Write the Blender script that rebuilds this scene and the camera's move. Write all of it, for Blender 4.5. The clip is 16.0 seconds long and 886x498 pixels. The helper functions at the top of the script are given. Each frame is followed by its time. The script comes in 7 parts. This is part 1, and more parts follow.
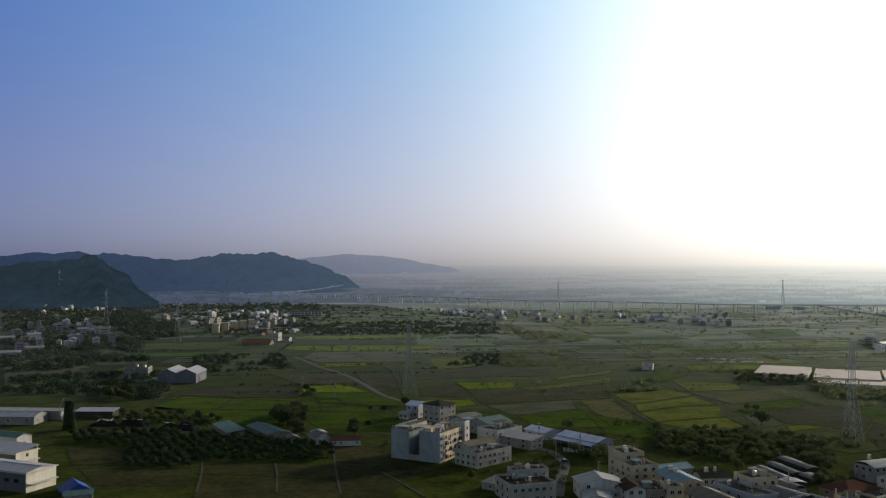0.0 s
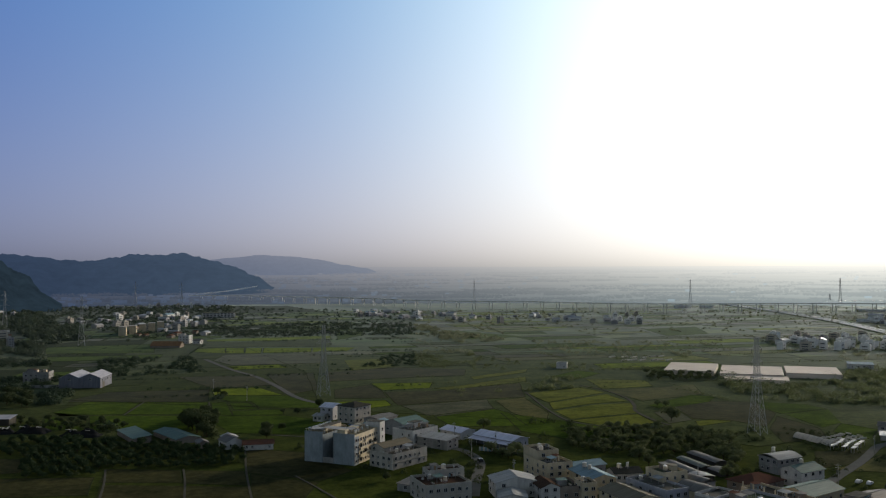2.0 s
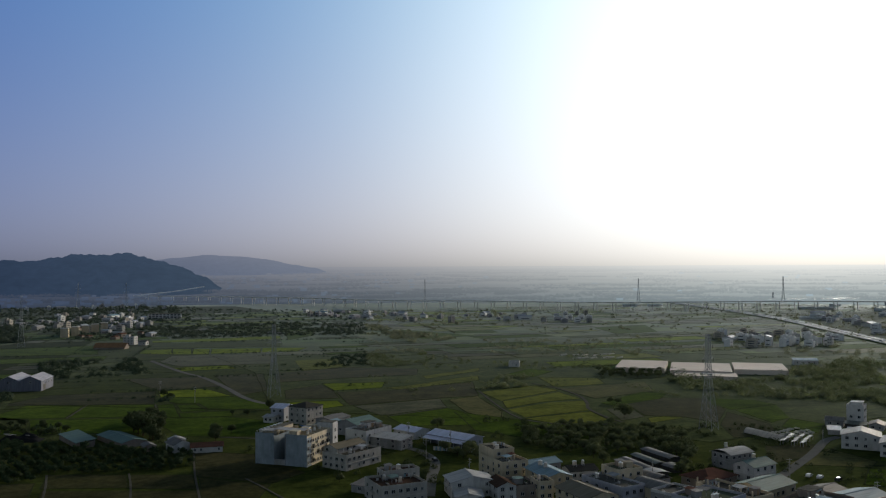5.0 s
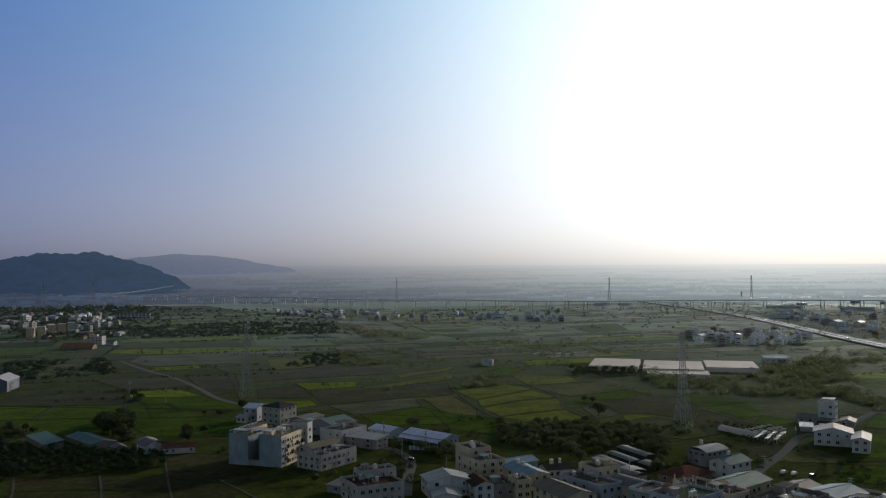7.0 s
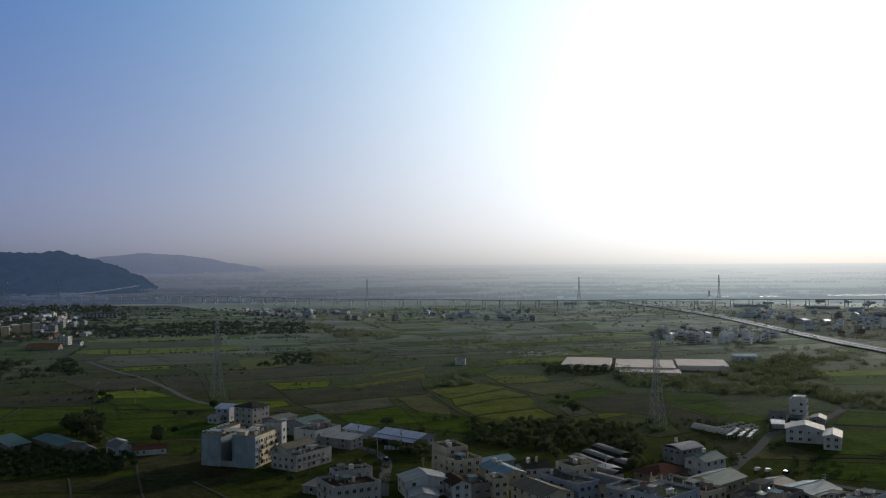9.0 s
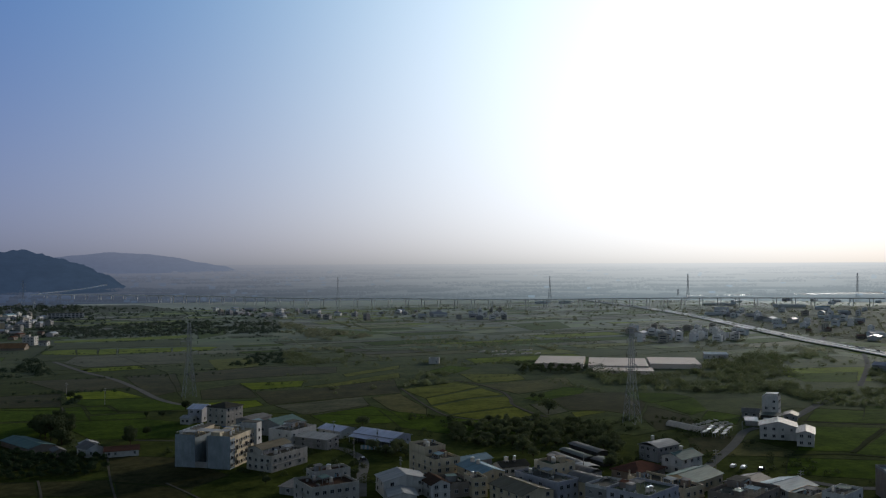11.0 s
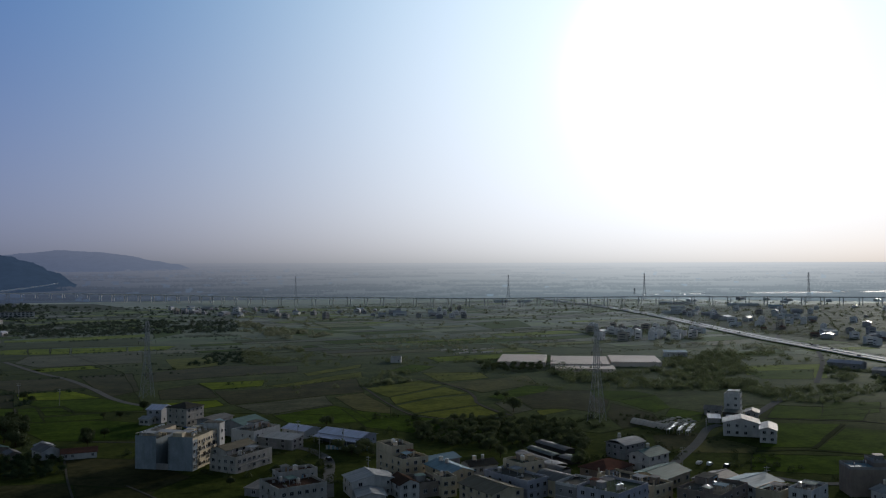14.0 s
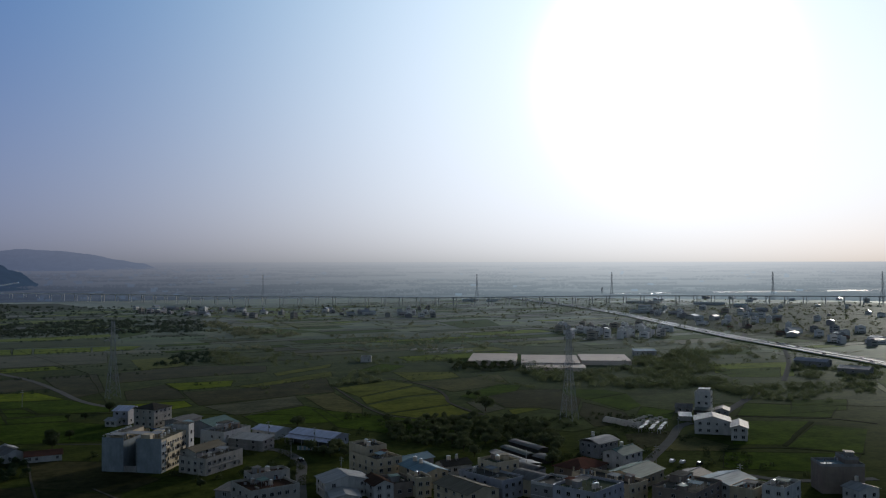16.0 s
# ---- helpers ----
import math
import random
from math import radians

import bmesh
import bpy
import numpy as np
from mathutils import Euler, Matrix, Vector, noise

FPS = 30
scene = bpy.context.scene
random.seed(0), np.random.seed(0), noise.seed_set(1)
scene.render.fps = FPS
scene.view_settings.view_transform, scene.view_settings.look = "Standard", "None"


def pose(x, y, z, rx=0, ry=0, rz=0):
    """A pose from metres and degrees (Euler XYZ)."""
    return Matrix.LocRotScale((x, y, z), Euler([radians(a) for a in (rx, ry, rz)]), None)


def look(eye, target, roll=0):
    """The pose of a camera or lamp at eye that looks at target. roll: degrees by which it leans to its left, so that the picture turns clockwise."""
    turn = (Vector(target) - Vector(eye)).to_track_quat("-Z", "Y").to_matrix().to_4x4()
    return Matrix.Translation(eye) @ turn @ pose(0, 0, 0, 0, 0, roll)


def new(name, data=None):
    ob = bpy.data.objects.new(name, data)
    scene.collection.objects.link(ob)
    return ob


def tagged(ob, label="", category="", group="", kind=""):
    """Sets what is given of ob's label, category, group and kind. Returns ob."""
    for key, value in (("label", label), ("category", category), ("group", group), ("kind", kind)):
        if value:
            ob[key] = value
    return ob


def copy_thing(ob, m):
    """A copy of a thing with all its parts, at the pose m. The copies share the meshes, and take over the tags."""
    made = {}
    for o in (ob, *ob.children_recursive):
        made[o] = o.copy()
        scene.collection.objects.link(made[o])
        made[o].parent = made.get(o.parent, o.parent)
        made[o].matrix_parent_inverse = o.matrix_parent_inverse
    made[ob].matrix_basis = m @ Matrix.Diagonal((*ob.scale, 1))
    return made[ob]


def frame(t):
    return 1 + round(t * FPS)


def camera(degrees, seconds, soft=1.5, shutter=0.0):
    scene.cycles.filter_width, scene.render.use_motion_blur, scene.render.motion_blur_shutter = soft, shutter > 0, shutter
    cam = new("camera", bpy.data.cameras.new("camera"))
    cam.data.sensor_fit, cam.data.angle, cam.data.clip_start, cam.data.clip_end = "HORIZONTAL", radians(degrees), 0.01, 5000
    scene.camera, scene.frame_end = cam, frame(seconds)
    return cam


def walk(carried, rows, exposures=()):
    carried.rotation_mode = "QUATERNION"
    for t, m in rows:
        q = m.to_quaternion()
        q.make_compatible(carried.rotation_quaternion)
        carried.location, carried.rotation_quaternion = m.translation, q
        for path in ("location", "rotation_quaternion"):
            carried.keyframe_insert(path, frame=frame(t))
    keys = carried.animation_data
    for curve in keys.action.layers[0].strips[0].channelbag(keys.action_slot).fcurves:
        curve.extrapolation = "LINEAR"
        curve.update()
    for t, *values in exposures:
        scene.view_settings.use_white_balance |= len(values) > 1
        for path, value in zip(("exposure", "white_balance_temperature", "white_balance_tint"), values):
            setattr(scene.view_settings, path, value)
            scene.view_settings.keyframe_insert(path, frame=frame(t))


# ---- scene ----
# camera and its walk
cam = camera(53.65, 16.0, soft=1.2)
PATH = [
    (0, pose(0.00, 0.00, 90.00, 91.103, 0.037, -0.367)),
    (0.5, pose(0.31, 1.14, 89.74, 91.141, 0.073, -2.408)),
    (1, pose(0.53, 2.24, 89.49, 91.152, 0.118, -3.959)),
    (1.5, pose(0.65, 3.28, 89.25, 91.158, 0.126, -5.022)),
    (2, pose(0.69, 4.28, 89.03, 91.165, 0.140, -5.828)),
    (2.5, pose(0.64, 5.24, 88.81, 91.168, 0.165, -6.501)),
    (3, pose(0.51, 6.16, 88.61, 91.169, 0.183, -7.071)),
    (3.5, pose(0.31, 7.05, 88.42, 91.165, 0.184, -7.643)),
    (4, pose(0.04, 7.90, 88.23, 91.163, 0.209, -8.174)),
    (6.5, pose(-2.12, 11.79, 87.44, 91.111, 0.267, -10.491)),
    (7, pose(-2.68, 12.52, 87.30, 91.098, 0.251, -11.014)),
    (7.5, pose(-3.28, 13.23, 87.17, 91.095, 0.238, -11.515)),
    (8, pose(-3.89, 13.94, 87.05, 91.069, 0.239, -12.006)),
    (8.5, pose(-4.53, 14.65, 86.92, 91.072, 0.197, -12.470)),
    (9, pose(-5.18, 15.35, 86.81, 91.062, 0.227, -13.022)),
    (11.5, pose(-8.49, 18.95, 86.26, 90.995, 0.204, -15.452)),
    (12, pose(-9.12, 19.71, 86.16, 90.976, 0.176, -15.934)),
    (12.5, pose(-9.73, 20.49, 86.05, 90.962, 0.168, -16.439)),
    (13, pose(-10.31, 21.30, 85.95, 90.953, 0.141, -16.953)),
    (13.5, pose(-10.86, 22.13, 85.84, 90.943, 0.140, -17.422)),
    (14, pose(-11.38, 22.99, 85.73, 90.939, 0.121, -17.806)),
    (14.5, pose(-11.85, 23.88, 85.63, 90.917, 0.128, -18.325)),
    (15, pose(-12.27, 24.81, 85.51, 90.920, 0.100, -18.847)),
    (15.5, pose(-12.64, 25.78, 85.40, 90.913, 0.105, -19.464)),
    (16, pose(-12.95, 26.79, 85.28, 90.899, 0.080, -19.930)),
]
walk(cam, PATH, exposures=((0.0, 0.08, 6700, 10), (4.0, -0.2, 6420, 10), (9.0, -0.36, 6150, 11), (16.0, -0.70, 5800, 12)))

# light: hazy low sun ahead and to the right, blue sky behind haze
SUN_AZ, SUN_EL = radians(51.0), radians(13.0)
SUN_DIR = Vector((math.sin(SUN_AZ) * math.cos(SUN_EL), math.cos(SUN_AZ) * math.cos(SUN_EL), math.sin(SUN_EL)))
GLOW_AZ, GLOW_EL = radians(34.1), radians(11.8)  # the bright haze lies a little low and aside of the sun
GLOW_DIR = Vector((math.sin(GLOW_AZ) * math.cos(GLOW_EL), math.cos(GLOW_AZ) * math.cos(GLOW_EL), math.sin(GLOW_EL)))
sun = new("sun", bpy.data.lights.new("sun", "SUN"))
sun.data.energy, sun.data.angle, sun.data.color = 4.2, radians(6.0), (1.0, 0.86, 0.66)
sun.matrix_world = look(SUN_DIR * 1000, (0, 0, 0))


class Nodes:
    """Short hand for node trees."""

    def __init__(self, tree):
        self.tree, self.nodes = tree, tree.nodes
        self.nodes.clear()

    def add(self, kind, **values):
        node = self.nodes.new(kind)
        for key, value in values.items():
            setattr(node, key, value)
        return node

    def link(self, a, b):
        self.tree.links.new(a, b)

    def put(self, socket, value):
        if isinstance(value, bpy.types.NodeSocket):
            self.link(value, socket)
        elif value is not None:
            socket.default_value = value

    def math(self, op, a, b=None, c=None, clamp=False):
        node = self.add("ShaderNodeMath", operation=op, use_clamp=clamp)
        for n, v in enumerate((a, b, c)):
            self.put(node.inputs[n], v)
        return node.outputs[0]

    def vec(self, op, a, b=None):
        node = self.add("ShaderNodeVectorMath", operation=op)
        self.put(node.inputs[0], a)
        self.put(node.inputs[1], b)
        return node.outputs["Value"] if op in ("DOT_PRODUCT", "LENGTH") else node.outputs[0]

    def rgb(self, r, g, b):
        node = self.add("ShaderNodeCombineColor")
        for n, v in enumerate((r, g, b)):
            self.put(node.inputs[n], v)
        return node.outputs[0]

    def mix(self, f, a, b, blend="MIX"):
        node = self.add("ShaderNodeMix", data_type="RGBA", blend_type=blend)
        self.put(node.inputs[0], f)
        self.put(node.inputs[6], a)
        self.put(node.inputs[7], b)
        return node.outputs[2]

    def noise(self, scale, detail=3.0, rough=0.55, coord=None):
        node = self.add("ShaderNodeTexNoise")
        node.inputs["Scale"].default_value, node.inputs["Detail"].default_value, node.inputs["Roughness"].default_value = scale, detail, rough
        if coord is not None:
            self.link(coord, node.inputs["Vector"])
        return node.outputs["Fac"]

    def ramp(self, f, *stops):
        node = self.add("ShaderNodeValToRGB")
        while len(node.color_ramp.elements) < len(stops):
            node.color_ramp.elements.new(0.5)
        for e, (p, c) in zip(node.color_ramp.elements, stops):
            e.position, e.color = p, (*c, 1) if len(c) == 3 else c
        self.link(f, node.inputs[0])
        return node.outputs[0]


FULL = 2.00  # the brightest that hazy air gets away from the sun itself


def falloff(n, angle, level, width):
    """level * exp(-angle / width), angle in degrees."""
    return n.math("MULTIPLY", level, n.math("EXPONENT", n.math("DIVIDE", angle, -width)))


def bell(n, angle, level, width):
    """level * exp(-(angle / width) ** 2)."""
    return n.math("MULTIPLY", level, n.math("EXPONENT", n.math("MULTIPLY", n.math("POWER", n.math("DIVIDE", angle, width), 2.0), -1.0)))


def saturated(n, level):
    """FULL * (1 - exp(-level / FULL)): bright air levels off."""
    return n.math("MULTIPLY", n.math("SUBTRACT", 1.0, n.math("EXPONENT", n.math("DIVIDE", level, -FULL))), FULL)


HIGH_AIR = ((0.62, 20.0), (1.43, 26.3), (1.57, 54.8))
LOW_AIR = ((3.35, 24.0), (2.48, 28.6), (1.62, 50.0))
GLOW_AIR, GLOW_WIDE = (2.05, 2.22, 2.22), 18.8
DIM = (0.605, 0.570, 0.556)  # the share of light lost in the murk right over the horizon


def sky():
    world = bpy.data.worlds.new("sky")
    world.use_nodes = True
    scene.world = world
    n = Nodes(world.node_tree)
    way = n.vec("NORMALIZE", n.add("ShaderNodeTexCoord").outputs["Generated"])
    apart = n.math("MULTIPLY", n.math("ARCCOSINE", n.math("MINIMUM", n.vec("DOT_PRODUCT", way, tuple(GLOW_DIR)), 0.99999)), 57.2958)
    split = n.add("ShaderNodeSeparateXYZ")
    n.link(way, split.inputs[0])
    rise = n.math("MAXIMUM", n.math("MULTIPLY", n.math("ARCSINE", split.outputs["Z"]), 57.2958), 0.0)
    haze = falloff(n, rise, 1.0, 10.5)
    bands = []
    for high, low, glow, dim in zip(HIGH_AIR, LOW_AIR, GLOW_AIR, DIM):
        murk = n.math("SUBTRACT", 1.0, falloff(n, rise, dim, 2.6))
        above, below = falloff(n, apart, *high), falloff(n, apart, *low)
        level = n.math("MULTIPLY_ADD", haze, n.math("SUBTRACT", below, above), above)
        bands.append(saturated(n, n.math("MULTIPLY", n.math("ADD", level, bell(n, apart, glow, GLOW_WIDE)), murk)))
    bright = n.rgb(*bands)
    # away from the sun the haze is lit from the front, brightest low down
    behind = n.math("MULTIPLY", n.math("SUBTRACT", apart, 62.0), 1 / 50, clamp=True)
    front = n.mix(falloff(n, rise, 1.0, 17.0), (0.085, 0.12, 0.15, 1), (0.62, 0.75, 0.88, 1))
    bright = n.mix(behind, bright, front)
    top = n.math("MULTIPLY", n.math("SUBTRACT", rise, 19.0), 1 / 26, clamp=True)
    bright = n.mix(top, bright, (0.098, 0.122, 0.130, 1))
    core = bell(n, apart, 1.0, 3.5)
    bright = n.mix(core, bright, n.mix(1.0, bright, (45.0, 43.8, 40.5, 1), "ADD"))
    air = n.add("ShaderNodeTexSky", sky_type="NISHITA", sun_disc=False, sun_elevation=SUN_EL, sun_rotation=SUN_AZ)
    air.dust_density, air.altitude = 1.0, 50.0
    veil, clear, both = n.add("ShaderNodeBackground"), n.add("ShaderNodeBackground"), n.add("ShaderNodeAddShader")
    n.link(bright, veil.inputs[0])
    n.link(air.outputs[0], clear.inputs[0])
    clear.inputs[1].default_value = 0.006
    n.link(veil.outputs[0], both.inputs[0])
    n.link(clear.outputs[0], both.inputs[1])
    n.link(both.outputs[0], n.add("ShaderNodeOutputWorld").inputs[0])


sky()


# ---- materials ----
def surface(name, colour, rough=0.8, vary=0.25, scale=1.0, second=None, bump=0.0, metal=0.0, gloss=0.0, each=0.0, fine=None, grime=0.0):
    """A worn surface: two scales of noise between colour and second, optional bump; gloss: share of grazing gloss, a
    haze stand-in on land; each: change from piece to piece.
    """
    m = bpy.data.materials.new(name)
    m.use_nodes = True
    n = Nodes(m.node_tree)
    where = n.add("ShaderNodeNewGeometry").outputs["Position"]
    second = second or tuple(c * (1 - vary) for c in colour)
    coarse = n.noise(0.35 * scale, 4.0, 0.6, where)
    grain = n.noise((fine or 6.0) * scale, 3.0, 0.6, where)
    f = n.math("ADD", n.math("MULTIPLY", coarse, 0.65), n.math("MULTIPLY", grain, 0.35))
    f = n.math("MULTIPLY_ADD", n.math("SUBTRACT", f, 0.5), 2.6, 0.5, clamp=True)
    tone = n.mix(f, (*colour, 1), (*second, 1))
    if each:
        pick = n.add("ShaderNodeObjectInfo").outputs["Random"]
        k = n.math("MULTIPLY_ADD", pick, 2 * each, 1 - each)
        tone = n.mix(1.0, tone, n.rgb(k, k, n.math("MULTIPLY_ADD", pick, 1.4 * each, 1 - 0.7 * each)), "MULTIPLY")
    if grime:
        run = n.add("ShaderNodeMapping")
        run.inputs["Scale"].default_value = (0.45, 0.45, 0.12)
        n.link(where, run.inputs["Vector"])
        dirt = n.ramp(n.noise(1.0, 5.0, 0.7, run.outputs[0]), (0.42, (1, 1, 1)), (0.68, (1 - grime, 1 - grime * 0.97, 1 - grime)))
        blotch = n.ramp(n.noise(0.11, 3.0, 0.6, where), (0.40, (1, 1, 1)), (0.62, (1 - 0.5 * grime, 1 - 0.5 * grime, 1 - 0.5 * grime)))
        tone = n.mix(1.0, n.mix(1.0, tone, dirt, "MULTIPLY"), blotch, "MULTIPLY")
    b = n.add("ShaderNodeBsdfPrincipled")
    n.link(tone, b.inputs["Base Color"])
    b.inputs["Roughness"].default_value, b.inputs["Metallic"].default_value = rough, metal
    b.inputs["Specular IOR Level"].default_value = 0.0 if rough >= 0.8 else 0.2
    if bump:
        relief = n.add("ShaderNodeBump")
        relief.inputs["Strength"].default_value, relief.inputs["Distance"].default_value = bump, 0.4 / scale
        n.link(grain, relief.inputs["Height"])
        n.link(relief.outputs[0], b.inputs["Normal"])
    out = b.outputs[0]
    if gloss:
        out = haze_gloss(n, out, gloss)
    n.link(out, n.add("ShaderNodeOutputMaterial").inputs[0])
    return m


# how late the gloss that imitates haze sets in towards the horizon
HAZE_GLOSS_RISE = 21.0


def haze_gloss(n, shader, amount):
    """Grazing gloss that mirrors the low sky: stands in for haze on far land, and glosses road and water."""
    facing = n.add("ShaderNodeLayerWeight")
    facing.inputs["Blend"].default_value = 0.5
    f = n.math("MULTIPLY", n.math("POWER", facing.outputs["Facing"], HAZE_GLOSS_RISE), amount)
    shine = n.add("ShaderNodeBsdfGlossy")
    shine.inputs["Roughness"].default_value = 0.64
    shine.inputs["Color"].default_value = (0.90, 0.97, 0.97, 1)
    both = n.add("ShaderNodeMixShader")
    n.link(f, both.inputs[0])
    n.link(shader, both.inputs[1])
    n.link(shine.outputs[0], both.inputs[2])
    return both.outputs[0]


def crop(name, colour, second, row=2.2, turn=0.3, gloss=0.20):
    """A field: patches of growth and sown rows, with relief; gloss: share of the haze stand-in."""
    m = bpy.data.materials.new(name)
    m.use_nodes = True
    n = Nodes(m.node_tree)
    where = n.add("ShaderNodeNewGeometry").outputs["Position"]
    pick = n.add("ShaderNodeObjectInfo").outputs["Random"]
    spin = n.add("ShaderNodeMapping")
    spin.inputs["Rotation"].default_value = (0, 0, turn)
    n.link(where, spin.inputs["Vector"])
    wave = n.add("ShaderNodeTexWave", wave_type="BANDS", bands_direction="X")
    wave.inputs["Scale"].default_value, wave.inputs["Distortion"].default_value, wave.inputs["Detail"].default_value = 1.0 / row, 5.0, 2.0
    wave.inputs["Detail Scale"].default_value = 0.4
    n.link(spin.outputs[0], wave.inputs["Vector"])
    stretch = n.add("ShaderNodeMapping")
    stretch.inputs["Rotation"].default_value, stretch.inputs["Scale"].default_value = (0, 0, turn), (0.025, 0.09, 0.05)
    n.link(where, stretch.inputs["Vector"])
    patch, grain = n.noise(1.0, 6.0, 0.7, stretch.outputs[0]), n.noise(0.9, 4.0, 0.7, where)
    f = n.math("ADD", n.math("MULTIPLY", patch, 0.6), n.math("ADD", n.math("MULTIPLY", grain, 0.3), n.math("MULTIPLY", wave.outputs["Fac"], 0.02)))
    f = n.math("MULTIPLY_ADD", n.math("SUBTRACT", f, 0.5), 4.2, n.math("MULTIPLY_ADD", pick, 0.5, 0.25), clamp=True)
    blotch = n.ramp(n.noise(0.045, 5.0, 0.68, where), (0.36, (0.66, 0.70, 0.66)), (0.52, (1.0, 1.0, 1.0)), (0.68, (1.25, 1.20, 1.05)))
    tufts = n.ramp(n.noise(0.28, 3.0, 0.7, where), (0.36, (0.72, 0.74, 0.72)), (0.60, (1.12, 1.10, 1.05)))
    b = n.add("ShaderNodeBsdfPrincipled")
    tone = n.mix(1.0, n.mix(f, (*colour, 1), (*second, 1)), blotch, "MULTIPLY")
    n.link(n.mix(1.0, tone, tufts, "MULTIPLY"), b.inputs["Base Color"])
    b.inputs["Roughness"].default_value = 0.9
    b.inputs["Specular IOR Level"].default_value = 0.0
    relief = n.add("ShaderNodeBump")
    relief.inputs["Strength"].default_value, relief.inputs["Distance"].default_value = 0.6, 0.5
    n.link(n.math("MULTIPLY_ADD", wave.outputs["Fac"], 0.03, grain), relief.inputs["Height"])
    n.link(relief.outputs[0], b.inputs["Normal"])
    n.link(haze_gloss(n, b.outputs[0], gloss), n.add("ShaderNodeOutputMaterial").inputs[0])
    return m


def open_country():
    """The plain: long strips of dark fields, scrub and pale dry plots; grazing gloss pales it with distance like haze.
    """
    m = bpy.data.materials.new("open_country")
    m.use_nodes = True
    n = Nodes(m.node_tree)
    where = n.add("ShaderNodeNewGeometry").outputs["Position"]
    spin = n.add("ShaderNodeMapping")
    spin.inputs["Rotation"].default_value, spin.inputs["Scale"].default_value = (0, 0, 0.12), (0.011, 0.02, 0)
    n.link(where, spin.inputs["Vector"])
    cells = n.add("ShaderNodeTexVoronoi", distance="CHEBYCHEV")
    cells.inputs["Scale"].default_value = 1.0
    cells.inputs["Randomness"].default_value = 0.8
    n.link(spin.outputs[0], cells.inputs["Vector"])
    shade = n.add("ShaderNodeSeparateColor")
    n.link(cells.outputs["Color"], shade.inputs[0])
    plots = n.ramp(shade.outputs[0], (0.0, (0.062, 0.090, 0.036)), (0.35, (0.098, 0.108, 0.060)), (0.6, (0.082, 0.124, 0.040)), (0.8, (0.125, 0.155, 0.045)), (1.0, (0.150, 0.150, 0.098)))
    scrub = n.ramp(n.noise(0.02, 6.0, 0.65, where), (0.42, (0.5, 0.55, 0.5)), (0.58, (1.05, 1.05, 1.0)))
    tone = n.mix(0.9, plots, scrub, "MULTIPLY")
    tone = n.mix(n.noise(0.4, 4.0, 0.7, where), tone, n.mix(1.0, tone, (0.4, 0.45, 0.4, 1), "MULTIPLY"))
    b = n.add("ShaderNodeBsdfPrincipled")
    n.link(tone, b.inputs["Base Color"])
    b.inputs["Roughness"].default_value = 0.95
    b.inputs["Specular IOR Level"].default_value = 0.0
    relief = n.add("ShaderNodeBump")
    relief.inputs["Strength"].default_value, relief.inputs["Distance"].default_value = 0.7, 0.8
    n.link(n.noise(0.5, 5.0, 0.7, where), relief.inputs["Height"])
    n.link(relief.outputs[0], b.inputs["Normal"])
    n.link(haze_gloss(n, b.outputs[0], 0.62), n.add("ShaderNodeOutputMaterial").inputs[0])
    return m


# clear and wax are raised on far leaves to brighten them like haze
def foliage(name, dark, light, clear=0.28, wax=0.03):
    m = bpy.data.materials.new(name)
    m.use_nodes = True
    n = Nodes(m.node_tree)
    pick = n.add("ShaderNodeNewGeometry")
    k = n.math("ADD", n.math("MULTIPLY", pick.outputs["Random Per Island"], 0.45), n.math("MULTIPLY", n.noise(0.05, 2.0, 0.5, pick.outputs["Position"]), 0.7), clamp=True)
    tone = n.mix(k, (*dark, 1), (*light, 1))
    b, t = n.add("ShaderNodeBsdfDiffuse"), n.add("ShaderNodeBsdfTranslucent")
    n.link(tone, b.inputs[0])
    n.link(n.mix(1.0, tone, (1.0, 1.03, 0.78, 1), "MULTIPLY"), t.inputs[0])
    both = n.add("ShaderNodeMixShader")
    both.inputs[0].default_value = clear
    n.link(b.outputs[0], both.inputs[1])
    n.link(t.outputs[0], both.inputs[2])
    shine = n.add("ShaderNodeBsdfGlossy")
    shine.inputs["Roughness"].default_value = 0.6
    facing = n.add("ShaderNodeLayerWeight")
    facing.inputs["Blend"].default_value = 0.5
    waxy = n.add("ShaderNodeMixShader")
    n.link(n.math("MULTIPLY_ADD", n.math("POWER", facing.outputs["Facing"], 2.0), wax, 0.002), waxy.inputs[0])
    n.link(both.outputs[0], waxy.inputs[1])
    n.link(shine.outputs[0], waxy.inputs[2])
    n.link(waxy.outputs[0], n.add("ShaderNodeOutputMaterial").inputs[0])
    return m


